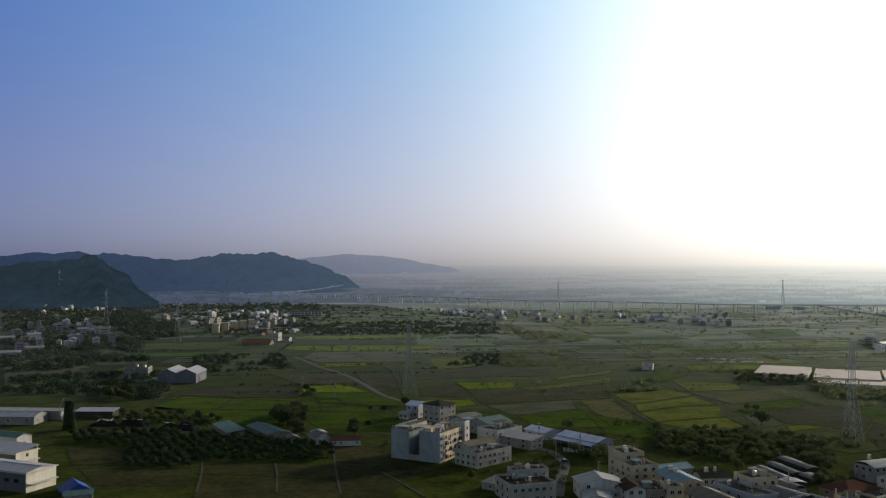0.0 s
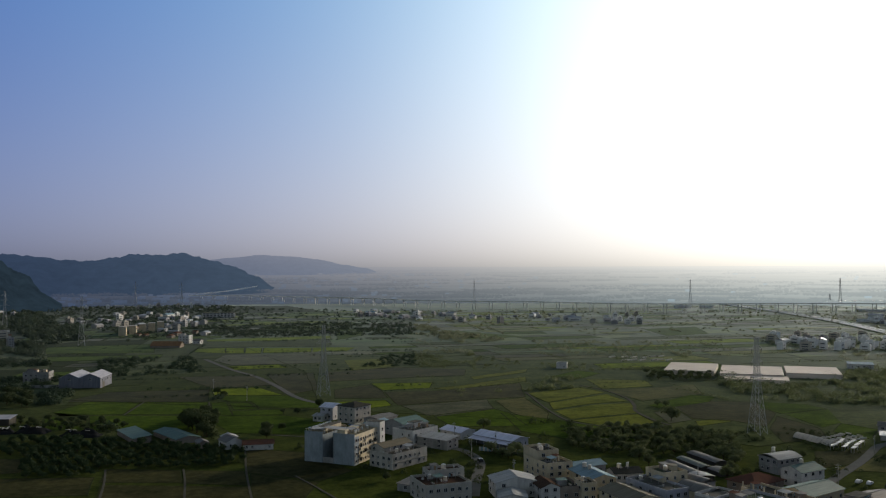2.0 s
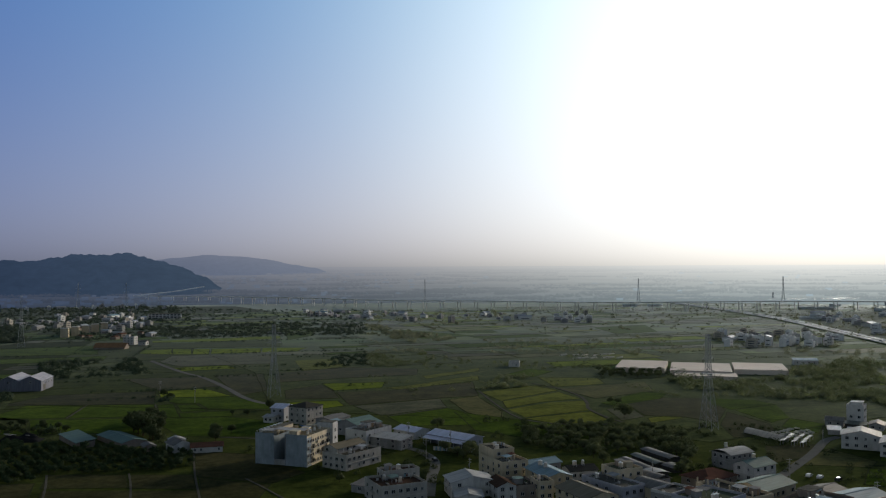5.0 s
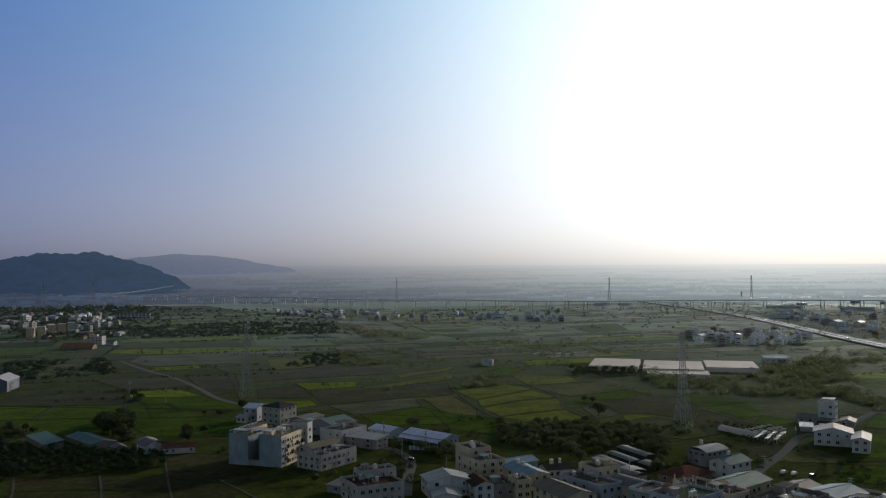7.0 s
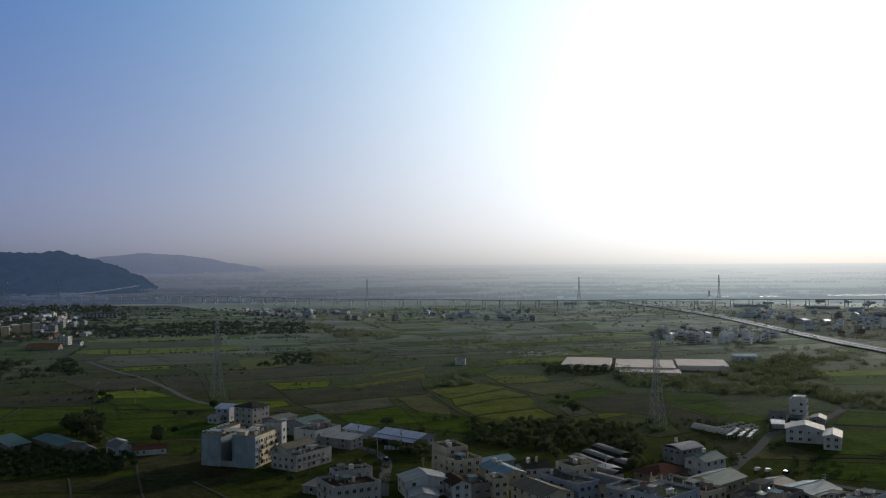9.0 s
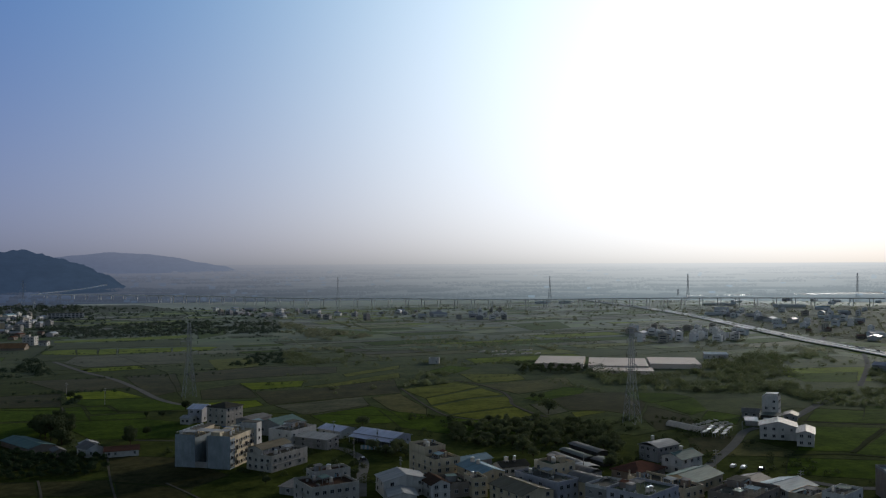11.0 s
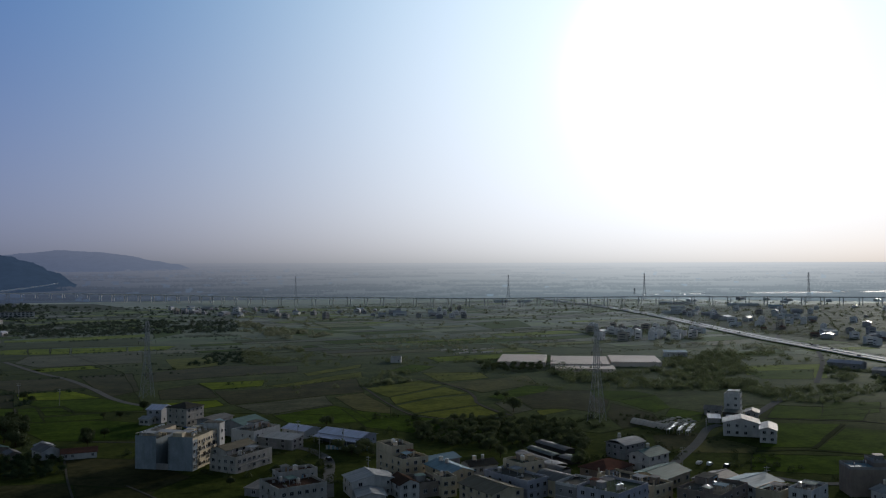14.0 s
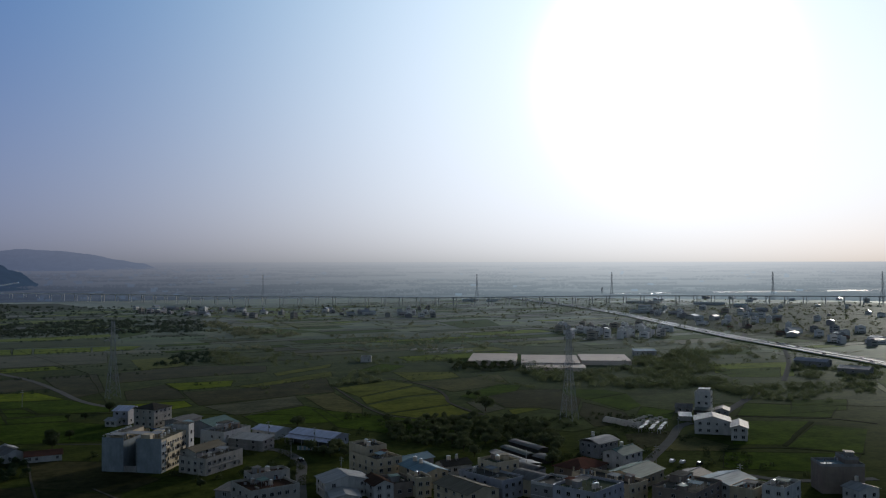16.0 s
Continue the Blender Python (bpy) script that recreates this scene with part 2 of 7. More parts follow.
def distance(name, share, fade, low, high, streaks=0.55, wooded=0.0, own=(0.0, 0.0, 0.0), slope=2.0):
    """Far land with haze painted as emission: the share of the low sky's colour behind it at the foot, up to fade of it
    at the top (low to high metres).
    """
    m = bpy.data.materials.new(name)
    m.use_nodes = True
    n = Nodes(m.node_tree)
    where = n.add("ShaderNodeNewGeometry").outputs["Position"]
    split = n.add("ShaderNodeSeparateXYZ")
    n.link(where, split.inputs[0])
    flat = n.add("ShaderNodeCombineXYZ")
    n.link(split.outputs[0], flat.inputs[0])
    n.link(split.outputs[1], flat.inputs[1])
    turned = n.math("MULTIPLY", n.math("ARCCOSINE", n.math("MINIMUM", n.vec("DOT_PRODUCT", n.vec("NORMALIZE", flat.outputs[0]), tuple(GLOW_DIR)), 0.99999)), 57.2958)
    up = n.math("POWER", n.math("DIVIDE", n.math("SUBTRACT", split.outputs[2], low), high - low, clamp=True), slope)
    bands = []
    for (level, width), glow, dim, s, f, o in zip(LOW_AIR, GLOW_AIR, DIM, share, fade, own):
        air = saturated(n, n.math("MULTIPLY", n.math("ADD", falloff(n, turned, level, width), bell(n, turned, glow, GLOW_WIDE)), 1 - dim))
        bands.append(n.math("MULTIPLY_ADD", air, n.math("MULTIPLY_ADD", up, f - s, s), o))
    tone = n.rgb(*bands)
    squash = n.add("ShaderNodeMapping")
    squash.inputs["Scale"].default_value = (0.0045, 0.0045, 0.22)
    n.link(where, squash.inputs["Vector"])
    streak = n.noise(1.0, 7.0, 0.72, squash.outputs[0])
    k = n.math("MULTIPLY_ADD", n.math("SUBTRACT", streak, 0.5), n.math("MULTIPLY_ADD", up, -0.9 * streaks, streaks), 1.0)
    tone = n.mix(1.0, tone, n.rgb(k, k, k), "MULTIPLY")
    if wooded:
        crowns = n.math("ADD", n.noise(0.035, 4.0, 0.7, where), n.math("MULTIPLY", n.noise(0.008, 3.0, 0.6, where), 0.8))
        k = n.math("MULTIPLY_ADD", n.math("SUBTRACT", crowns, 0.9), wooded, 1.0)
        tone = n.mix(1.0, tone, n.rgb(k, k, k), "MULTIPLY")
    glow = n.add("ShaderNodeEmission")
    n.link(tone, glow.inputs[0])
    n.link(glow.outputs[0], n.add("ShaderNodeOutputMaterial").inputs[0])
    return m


M_PLAIN = open_country()
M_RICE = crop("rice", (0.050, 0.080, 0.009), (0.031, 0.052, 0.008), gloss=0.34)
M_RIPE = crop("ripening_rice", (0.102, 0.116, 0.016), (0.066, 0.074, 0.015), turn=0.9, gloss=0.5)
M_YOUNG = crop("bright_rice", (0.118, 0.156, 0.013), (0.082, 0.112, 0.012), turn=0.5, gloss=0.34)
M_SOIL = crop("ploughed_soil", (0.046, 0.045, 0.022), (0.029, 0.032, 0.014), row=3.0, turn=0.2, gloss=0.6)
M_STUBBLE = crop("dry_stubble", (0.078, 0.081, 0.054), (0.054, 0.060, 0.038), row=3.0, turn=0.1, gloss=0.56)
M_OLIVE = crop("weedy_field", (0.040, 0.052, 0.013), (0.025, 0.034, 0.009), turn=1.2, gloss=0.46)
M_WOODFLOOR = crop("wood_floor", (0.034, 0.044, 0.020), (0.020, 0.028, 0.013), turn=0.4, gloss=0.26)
M_BUND = surface("bund_earth", (0.036, 0.042, 0.020), 0.95, second=(0.022, 0.028, 0.013), scale=0.6, gloss=0.15)
M_PATH = surface("farm_path", (0.085, 0.082, 0.070), 0.95, second=(0.050, 0.050, 0.042), scale=0.5, gloss=0.1)
M_ASPHALT = surface("asphalt", (0.125, 0.127, 0.122), 0.9, second=(0.085, 0.087, 0.086), scale=0.4, gloss=0.12)
M_CONCRETE = surface("concrete", (0.30, 0.29, 0.27), 0.85, second=(0.20, 0.20, 0.19), scale=0.5, bump=0.1)
M_WATER = surface("river_water", (0.16, 0.17, 0.17), 0.5, gloss=0.5)
M_LEAF = foliage("leaves", (0.019, 0.034, 0.016), (0.030, 0.050, 0.023), 0.08)
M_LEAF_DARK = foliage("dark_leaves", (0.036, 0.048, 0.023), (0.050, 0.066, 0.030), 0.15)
# copies of the leaf colour, paled by distance and side to paint haze
M_LEAF_FAR = foliage("haze_far_leaves", (0.150, 0.165, 0.130), (0.170, 0.185, 0.145), 0.6, 0.1)
M_LEAF_MID = foliage("haze_belt_leaves", (0.088, 0.108, 0.064), (0.108, 0.128, 0.076), 0.55, 0.08)
M_BARK = surface("bark", (0.06, 0.045, 0.035), 0.95, vary=0.5)
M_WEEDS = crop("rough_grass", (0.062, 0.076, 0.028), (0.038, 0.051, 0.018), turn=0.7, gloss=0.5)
M_LEAF_SHADE = foliage("unhazed_belt_leaves", (0.030, 0.048, 0.032), (0.044, 0.064, 0.040), 0.1, 0.03)
M_LEAF_GROVE = foliage("haze_grove_leaves", (0.074, 0.090, 0.048), (0.094, 0.112, 0.060), 0.35)
M_LEAF_WOOD = foliage("haze_wood_leaves", (0.052, 0.070, 0.060), (0.070, 0.090, 0.074), 0.35, 0.03)
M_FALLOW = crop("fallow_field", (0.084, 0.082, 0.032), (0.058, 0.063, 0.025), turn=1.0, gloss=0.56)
M_STEEL = surface("galvanised_steel", (0.34, 0.35, 0.36), 0.6, metal=0.2, vary=0.2)

# ---- helpers ----
def part(name, bm, material, parent=None, label="", smooth=False):
    """Links a bmesh as one mesh object, under its thing if there is one."""
    me = bpy.data.meshes.new(name)
    bm.to_mesh(me)
    bm.free()
    me.materials.append(material)
    if smooth:
        for p in me.polygons:
            p.use_smooth = True
    ob = new(name, me)
    ob.parent = parent
    if label:
        ob["label"] = label
    return ob


def thing(name, x, y, z=0.0, turn=0.0, label="", category="", group="", kind=""):
    ob = new(name)
    ob.empty_display_size = 0.1
    ob.matrix_basis = pose(x, y, z, 0, 0, turn)
    return tagged(ob, label, category, group, kind)


def add_box(bm, x0, x1, y0, y1, z0, z1):
    v = [bm.verts.new(c) for c in ((x0, y0, z0), (x1, y0, z0), (x1, y1, z0), (x0, y1, z0), (x0, y0, z1), (x1, y0, z1), (x1, y1, z1), (x0, y1, z1))]
    for f in ((3, 2, 1, 0), (4, 5, 6, 7), (0, 1, 5, 4), (1, 2, 6, 5), (2, 3, 7, 6), (3, 0, 4, 7)):
        bm.faces.new([v[i] for i in f])
    return v


def box(x0, x1, y0, y1, z0, z1):
    bm = bmesh.new()
    add_box(bm, x0, x1, y0, y1, z0, z1)
    return bm


def add_prism(bm, outline, y0, y1):
    """An outline of (x, z), counter-clockwise seen from -y, drawn out along y."""
    a = [bm.verts.new((x, y0, z)) for x, z in outline]
    b = [bm.verts.new((x, y1, z)) for x, z in outline]
    n = len(outline)
    bm.faces.new(a)
    bm.faces.new(b[::-1])
    for i in range(n):
        bm.faces.new((a[(i + 1) % n], a[i], b[i], b[(i + 1) % n]))


def add_strut(bm, p, q, r):
    """A four-sided bar from p to q."""
    p, q = Vector(p), Vector(q)
    d = (q - p).normalized()
    s = d.cross((0, 0, 1)) if abs(d.z) < 0.95 else d.cross((1, 0, 0))
    s = s.normalized() * r
    u = d.cross(s).normalized() * r
    a = [bm.verts.new(p + s * i + u * j) for i, j in ((1, 1), (-1, 1), (-1, -1), (1, -1))]
    b = [bm.verts.new(q + s * i + u * j) for i, j in ((1, 1), (-1, 1), (-1, -1), (1, -1))]
    for i in range(4):
        bm.faces.new((a[i], a[(i + 1) % 4], b[(i + 1) % 4], b[i]))
    bm.faces.new(a[::-1])
    bm.faces.new(b)


def add_drum(bm, x, y, z0, z1, r, sides=10, r1=None):
    r1 = r if r1 is None else r1
    a = [bm.verts.new((x + r * math.cos(2 * math.pi * i / sides), y + r * math.sin(2 * math.pi * i / sides), z0)) for i in range(sides)]
    b = [bm.verts.new((x + r1 * math.cos(2 * math.pi * i / sides), y + r1 * math.sin(2 * math.pi * i / sides), z1)) for i in range(sides)]
    for i in range(sides):
        bm.faces.new((a[i], a[(i + 1) % sides], b[(i + 1) % sides], b[i]))
    bm.faces.new(a[::-1])
    bm.faces.new(b)


def add_ribbon(bm, points, width, z0, z1):
    """A flat band of some thickness along a line of (x, y) or (x, y, z)."""
    pts = [Vector((p[0], p[1], p[2] if len(p) > 2 else 0.0)) for p in points]
    rings = []
    for i, p in enumerate(pts):
        d = pts[min(i + 1, len(pts) - 1)] - pts[max(i - 1, 0)]
        s = Vector((-d.y, d.x, 0)).normalized() * width / 2
        rings.append([bm.verts.new(p + s * k + Vector((0, 0, z))) for k, z in ((1, z0), (-1, z0), (-1, z1), (1, z1))])
    for a, b in zip(rings, rings[1:]):
        for i in range(4):
            bm.faces.new((a[i], b[i], b[(i + 1) % 4], a[(i + 1) % 4]))
    bm.faces.new(rings[0][::-1])
    bm.faces.new(rings[-1])


def smooth_line(points, steps=6):
    """More points along a gentle curve through the given ones."""
    pts = [Vector((p[0], p[1], p[2] if len(p) > 2 else 0.0)) for p in points]
    out = []
    for i in range(len(pts) - 1):
        a, b, c, d = pts[max(i - 1, 0)], pts[i], pts[i + 1], pts[min(i + 2, len(pts) - 1)]
        for k in range(steps):
            t = k / steps
            out.append(0.5 * ((2 * b) + (c - a) * t + (2 * a - 5 * b + 4 * c - d) * t * t + (3 * b - a - 3 * c + d) * t ** 3))
    out.append(pts[-1])
    return [tuple(p) for p in out]


# ---- the ground, the far plain and the hills ----
def ground():
    bm = bmesh.new()
    rings = [0, 150, 300, 500, 800, 1200, 1600, 2150]
    verts = []
    for r in rings[1:]:
        verts.append([bm.verts.new((r * math.cos(a), r * math.sin(a), 0)) for a in (2 * math.pi * i / 96 for i in range(96))])
    hub = bm.verts.new((0, 0, 0))
    for i in range(96):
        bm.faces.new((hub, verts[0][i], verts[0][(i + 1) % 96]))
    for a, b in zip(verts, verts[1:]):
        for i in range(96):
            bm.faces.new((a[i], b[i], b[(i + 1) % 96], a[(i + 1) % 96]))
    tagged(part("ground", bm, M_PLAIN), "wide dark green and brown farming plain in haze", "ground", kind="structure")


def far_plain():
    """The plain beyond two kilometres, glowing in painted haze colours: a shallow rim that closes the view all round.
    """
    bm = bmesh.new()
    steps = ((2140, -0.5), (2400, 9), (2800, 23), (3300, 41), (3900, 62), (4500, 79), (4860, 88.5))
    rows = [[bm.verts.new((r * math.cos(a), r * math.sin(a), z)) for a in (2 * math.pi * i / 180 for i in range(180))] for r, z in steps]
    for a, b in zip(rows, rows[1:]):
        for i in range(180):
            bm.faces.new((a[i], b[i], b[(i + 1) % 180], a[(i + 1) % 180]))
    m = distance("glowing_haze_plain", (0.315, 0.375, 0.405), (1.0, 1.0, 1.0), 0, 84, 0.55, slope=0.85)
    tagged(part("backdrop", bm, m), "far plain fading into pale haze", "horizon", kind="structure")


def ridge(name, crest, reach, depth, material, label, rough=6.0, base=0.0):
    """A hill: crest as (degrees right of the first view, metres high), at reach metres, depth metres from foot to crest."""
    bm = bmesh.new()
    cols = []
    n = 150
    for i in range(n + 1):
        u = i / n * (len(crest) - 1)
        k = min(int(u), len(crest) - 2)
        t = u - k
        t = t * t * (3 - 2 * t) * 0.5 + t * 0.5
        az = radians(crest[k][0] * (1 - (u - k)) + crest[k + 1][0] * (u - k))
        h = crest[k][1] * (1 - t) + crest[k + 1][1] * t
        col = []
        for j in range(17):
            s = j / 16
            wob = noise.noise(Vector((az * 60, s * 9, reach * 0.01))) * rough + noise.noise(Vector((az * 260, s * 40, reach * 0.02))) * rough * 0.45
            z = base + h * math.sin(s * math.pi / 2) ** 1.1 + wob * min(1, h / 40) * (0.3 + s)
            gully = 90 * noise.noise(Vector((az * 40, 3.0, reach * 0.01))) * math.sin(s * math.pi)
            r = reach + depth * s + gully
            col.append(bm.verts.new((r * math.sin(az), r * math.cos(az), max(z, -1) if j else -2)))
        rr = reach + depth * 1.6
        col.append(bm.verts.new((rr * math.sin(az), rr * math.cos(az), -2)))
        cols.append(col)
    for a, b in zip(cols, cols[1:]):
        for j in range(17):
            bm.faces.new((a[j], b[j], b[j + 1], a[j + 1]))
    tagged(part(name, bm, material), label, "hill", kind="structure")


def rim(r):
    """Height of the far plain's surface at r metres from the middle."""
    steps = ((2140, 0), (2400, 9), (2800, 23), (3300, 41), (3900, 62), (4500, 79), (4860, 88.5))
    for (a, za), (b, zb) in zip(steps, steps[1:]):
        if a <= r <= b:
            return za + (zb - za) * (r - a) / (b - a)
    return 0.0


def far_woods():
    """Tree lines on the far plain, half lost in haze that is painted as their glow."""
    verts, faces = [], []
    for k in range(420):
        r, a = random.uniform(2150, 4300) if k % 3 else random.uniform(2150, 2700), radians(random.uniform(-32, 52))
        step = random.uniform(0.0012, 0.003)
        tall = random.uniform(3, 8)
        for n in range(random.randint(5, 46)):
            a += step
            r += random.uniform(-7, 7)
            for q in range(5):
                c = Vector((r * math.sin(a) + random.gauss(0, 4), r * math.cos(a) + random.gauss(0, 4), rim(r) + random.uniform(0, tall)))
                w = random.uniform(2.0, 4.5)
                i = len(verts)
                s, t = Vector((random.gauss(0, 1), random.gauss(0, 1), random.gauss(0, 0.5))).normalized() * w, Vector((random.gauss(0, 0.5), random.gauss(0, 0.5), 1)).normalized() * w * 0.7
                verts += [tuple(c - s), tuple(c - t), tuple(c + s), tuple(c + t)]
                faces += [(i, i + 1, i + 2), (i, i + 2, i + 3)]
    me = bpy.data.meshes.new("far_woods")
    me.from_pydata(verts, [], faces)
    me.materials.append(distance("glowing_haze_trees", (0.26, 0.315, 0.35), (0.98, 0.99, 1.0), 0, 84, 0.2, slope=1.1))
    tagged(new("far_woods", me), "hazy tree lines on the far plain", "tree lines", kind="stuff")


ground()
far_plain()
far_woods()
# the hills emit their hazy tones; no lamp lights them
M_HILL_NEAR = distance("glowing_dark_hill", (0.03, 0.05, 0.06), (0.04, 0.06, 0.07), 0, 120, 0.3, 1.0, (0.014, 0.024, 0.032))
M_HILL_MID = distance("glowing_hazy_hill", (0.21, 0.30, 0.37), (0.26, 0.36, 0.44), 0, 150, 0.2, 0.4, (0.002, 0.004, 0.008))
M_HILL_FAR = distance("glowing_pale_hill", (0.60, 0.68, 0.78), (0.84, 0.89, 0.96), 0, 150, 0.1, 0.2)
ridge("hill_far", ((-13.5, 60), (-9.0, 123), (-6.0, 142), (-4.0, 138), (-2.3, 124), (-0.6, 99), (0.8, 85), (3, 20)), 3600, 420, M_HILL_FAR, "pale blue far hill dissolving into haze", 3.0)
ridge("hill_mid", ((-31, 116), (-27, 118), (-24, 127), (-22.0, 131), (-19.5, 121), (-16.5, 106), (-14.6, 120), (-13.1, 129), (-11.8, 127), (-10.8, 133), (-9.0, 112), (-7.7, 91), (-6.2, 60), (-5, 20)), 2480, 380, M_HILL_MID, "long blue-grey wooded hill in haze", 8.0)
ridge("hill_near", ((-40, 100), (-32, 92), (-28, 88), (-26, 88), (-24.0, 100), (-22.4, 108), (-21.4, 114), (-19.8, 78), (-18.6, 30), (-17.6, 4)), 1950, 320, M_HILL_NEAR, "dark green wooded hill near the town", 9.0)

# ---- fields and lanes ----
FIELDS = []


def field(material, lift, *corners):
    """A field between low earth bunds."""
    bm = bmesh.new()
    bm.faces.new([bm.verts.new((x, y, lift)) for x, y in corners])
    bm.normal_update()
    if bm.faces[:][0].normal.z < 0:
        bmesh.ops.reverse_faces(bm, faces=bm.faces[:])
    ob = tagged(part("field", bm, material), FIELD_WORDS[material.name], "field", kind="structure")
    bm = bmesh.new()
    rim = smooth_rim(corners)
    FIELDS.append([tuple(c) for c in corners])
    add_ribbon(bm, rim, 0.6, 0.0, 0.12)
    part("bund", bm, M_BUND, ob)
    return ob


def smooth_rim(corners):
    """The outline with small kinks, as trodden bunds have."""
    out = []
    for (ax, ay), (bx, by) in zip(corners, corners[1:] + corners[:1]):
        n = max(1, int(math.hypot(bx - ax, by - ay) / 14))
        for k in range(n):
            t = k / n
            out.append((ax + (bx - ax) * t + random.uniform(-0.5, 0.5), ay + (by - ay) * t + random.uniform(-0.5, 0.5)))
    return out + out[:1]


FIELD_WORDS = {
    "rice": "green rice field inside low earth bunds",
    "ripening_rice": "yellowing olive rice field inside earth bunds",
    "bright_rice": "bright yellow-green rice field in evening light",
    "ploughed_soil": "dark brown ploughed field with bare soil",
    "dry_stubble": "pale grey-brown field of dry stubble",
    "rough_grass": "rough dark grass under trees and scrub",
    "fallow_field": "brown-olive fallow field inside low bunds",
    "wood_floor": "dark weedy ground between town houses and woods",
    "weedy_field": "olive fallow field grown with weeds",
}


def lane(material, width, lift, *points):
    bm = bmesh.new()
    add_ribbon(bm, smooth_line(points), width, 0.0, lift)
    name = "road" if material is M_ASPHALT else "bund" if material is M_BUND else "path"
    tagged(part(name, bm, material), "narrow grey asphalt country road" if name == "road" else ("dark earth bund between rice fields" if material is M_BUND else "pale earth farm path between fields"), name, kind="structure")


# the village ground and the rough land round it
field(M_WEEDS, 0.012, (-260, 640), (-20, 560), (120, 500), (200, 420), (330, 470), (420, 420), (520, 560), (560, 700), (300, 900), (-100, 900), (-330, 800))
FIELDS.pop()
field(M_OLIVE, 0.016, (-350, 560), (-150, 600), (-20, 565), (-40, 760), (-120, 1000), (-250, 1300), (-640, 1300), (-480, 760))
FIELDS.pop()
field(M_WOODFLOOR, 0.022, (-330, 620), (-200, 640), (-230, 900), (-250, 1120), (-150, 1220), (-60, 1420), (-30, 1700), (-150, 2040), (-420, 2080), (-1000, 1880), (-900, 1500), (-640, 1300), (-480, 760))
FIELDS.pop()
field(M_WOODFLOOR, 0.036, (690, 760), (800, 740), (1500, 1330), (1440, 1500), (850, 1500), (690, 1000))
FIELDS.pop()
field(M_RICE, 0.026, (330, 232), (540, 330), (640, 600), (530, 560), (420, 416))
FIELDS.pop()
field(M_OLIVE, 0.02, (-330, 330), (-120, 300), (150, 240), (330, 230), (420, 420), (330, 470), (200, 420), (120, 500), (-20, 560), (-260, 640), (-360, 560))
field(M_RICE, 0.050, (-175, 609), (-139, 601), (-139, 554), (-185, 557))
field(M_RICE, 0.070, (-137, 601), (-95, 596), (-86, 550), (-136, 554))
field(M_RICE, 0.090, (-184, 553), (-85, 544), (-79, 497), (-169, 507))
field(M_RICE, 0.110, (-92, 593), (-83, 596), (-72, 543), (-84, 548))
field(M_RICE, 0.130, (-83, 542), (-41, 538), (-15, 519), (-15, 476), (-64, 485), (-77, 514))
field(M_RICE, 0.050, (-81, 593), (-68, 592), (-59, 566), (-74, 564))
field(M_RICE, 0.070, (-74, 559), (-43, 563), (-41, 542), (-71, 543))
field(M_YOUNG, 0.090, (-102, 659), (-70, 666), (-48, 625), (-68, 624), (-96, 630))
field(M_RICE, 0.110, (-95, 628), (-67, 621), (-47, 622), (-23, 583), (-16, 577), (-16, 565), (-58, 570), (-67, 597), (-81, 598), (-91, 614))
field(M_YOUNG, 0.130, (-179, 1107), (-101, 1131), (-29, 1151), (-28, 1115), (-91, 1087), (-175, 1083))
field(M_YOUNG, 0.050, (-171, 985), (-140, 990), (-132, 934), (-165, 947))
field(M_YOUNG, 0.070, (-139, 990), (-119, 985), (-112, 929), (-131, 933))
field(M_YOUNG, 0.090, (-117, 985), (-100, 988), (-95, 931), (-111, 929))
field(M_YOUNG, 0.110, (-98, 987), (-45, 982), (-44, 938), (-93, 931))
field(M_YOUNG, 0.130, (-44, 982), (-34, 987), (3, 979), (-7, 942), (-42, 937))
field(M_RICE, 0.050, (-340, 1023), (-230, 1055), (-207, 949), (-317, 949))
field(M_SOIL, 0.070, (-174, 653), (-104, 659), (-95, 599), (-135, 603), (-193, 609))
field(M_SOIL, 0.090, (-141, 736), (-80, 739), (-59, 678), (-103, 664))
field(M_STUBBLE, 0.110, (-129, 916), (-29, 929), (-27, 827), (-109, 818), (-133, 860))
field(M_OLIVE, 0.130, (-171, 1067), (-28, 1098), (-25, 998), (-161, 1001))
field(M_SOIL, 0.050, (-72, 745), (-33, 752), (-25, 650), (-43, 626))
field(M_YOUNG, 0.070, (14, 678), (61, 678), (56, 648), (22, 640))
field(M_RIPE, 0.090, (59, 647), (83, 660), (118, 690), (139, 704), (134, 676), (92, 649), (68, 636))
field(M_RIPE, 0.110, (95, 709), (150, 754), (145, 734), (95, 691))
field(M_RIPE, 0.130, (-8, 847), (32, 859), (37, 786), (-1, 765))
field(M_YOUNG, 0.050, (-16, 581), (-11, 589), (22, 592), (25, 570), (11, 560), (-12, 567))
field(M_SOIL, 0.070, (-13, 647), (13, 672), (21, 635), (24, 602), (-12, 604))
field(M_STUBBLE, 0.090, (31, 567), (90, 588), (88, 552), (45, 528))
field(M_SOIL, 0.110, (23, 631), (60, 632), (127, 667), (117, 595), (91, 590), (29, 569))
field(M_SOIL, 0.130, (-24, 750), (36, 778), (97, 760), (91, 718), (32, 708), (-19, 692))
field(M_RICE, 0.050, (49, 525), (88, 548), (95, 532), (98, 489), (55, 491))
field(M_FALLOW, 0.070, (94, 582), (116, 593), (119, 529), (110, 495), (97, 531))
field(M_RIPE, 0.090, (122, 613), (168, 639), (177, 610), (127, 570))
field(M_RIPE, 0.110, (128, 568), (176, 602), (181, 569), (154, 562), (124, 541))
field(M_RIPE, 0.130, (124, 536), (155, 557), (180, 561), (172, 524), (127, 507))
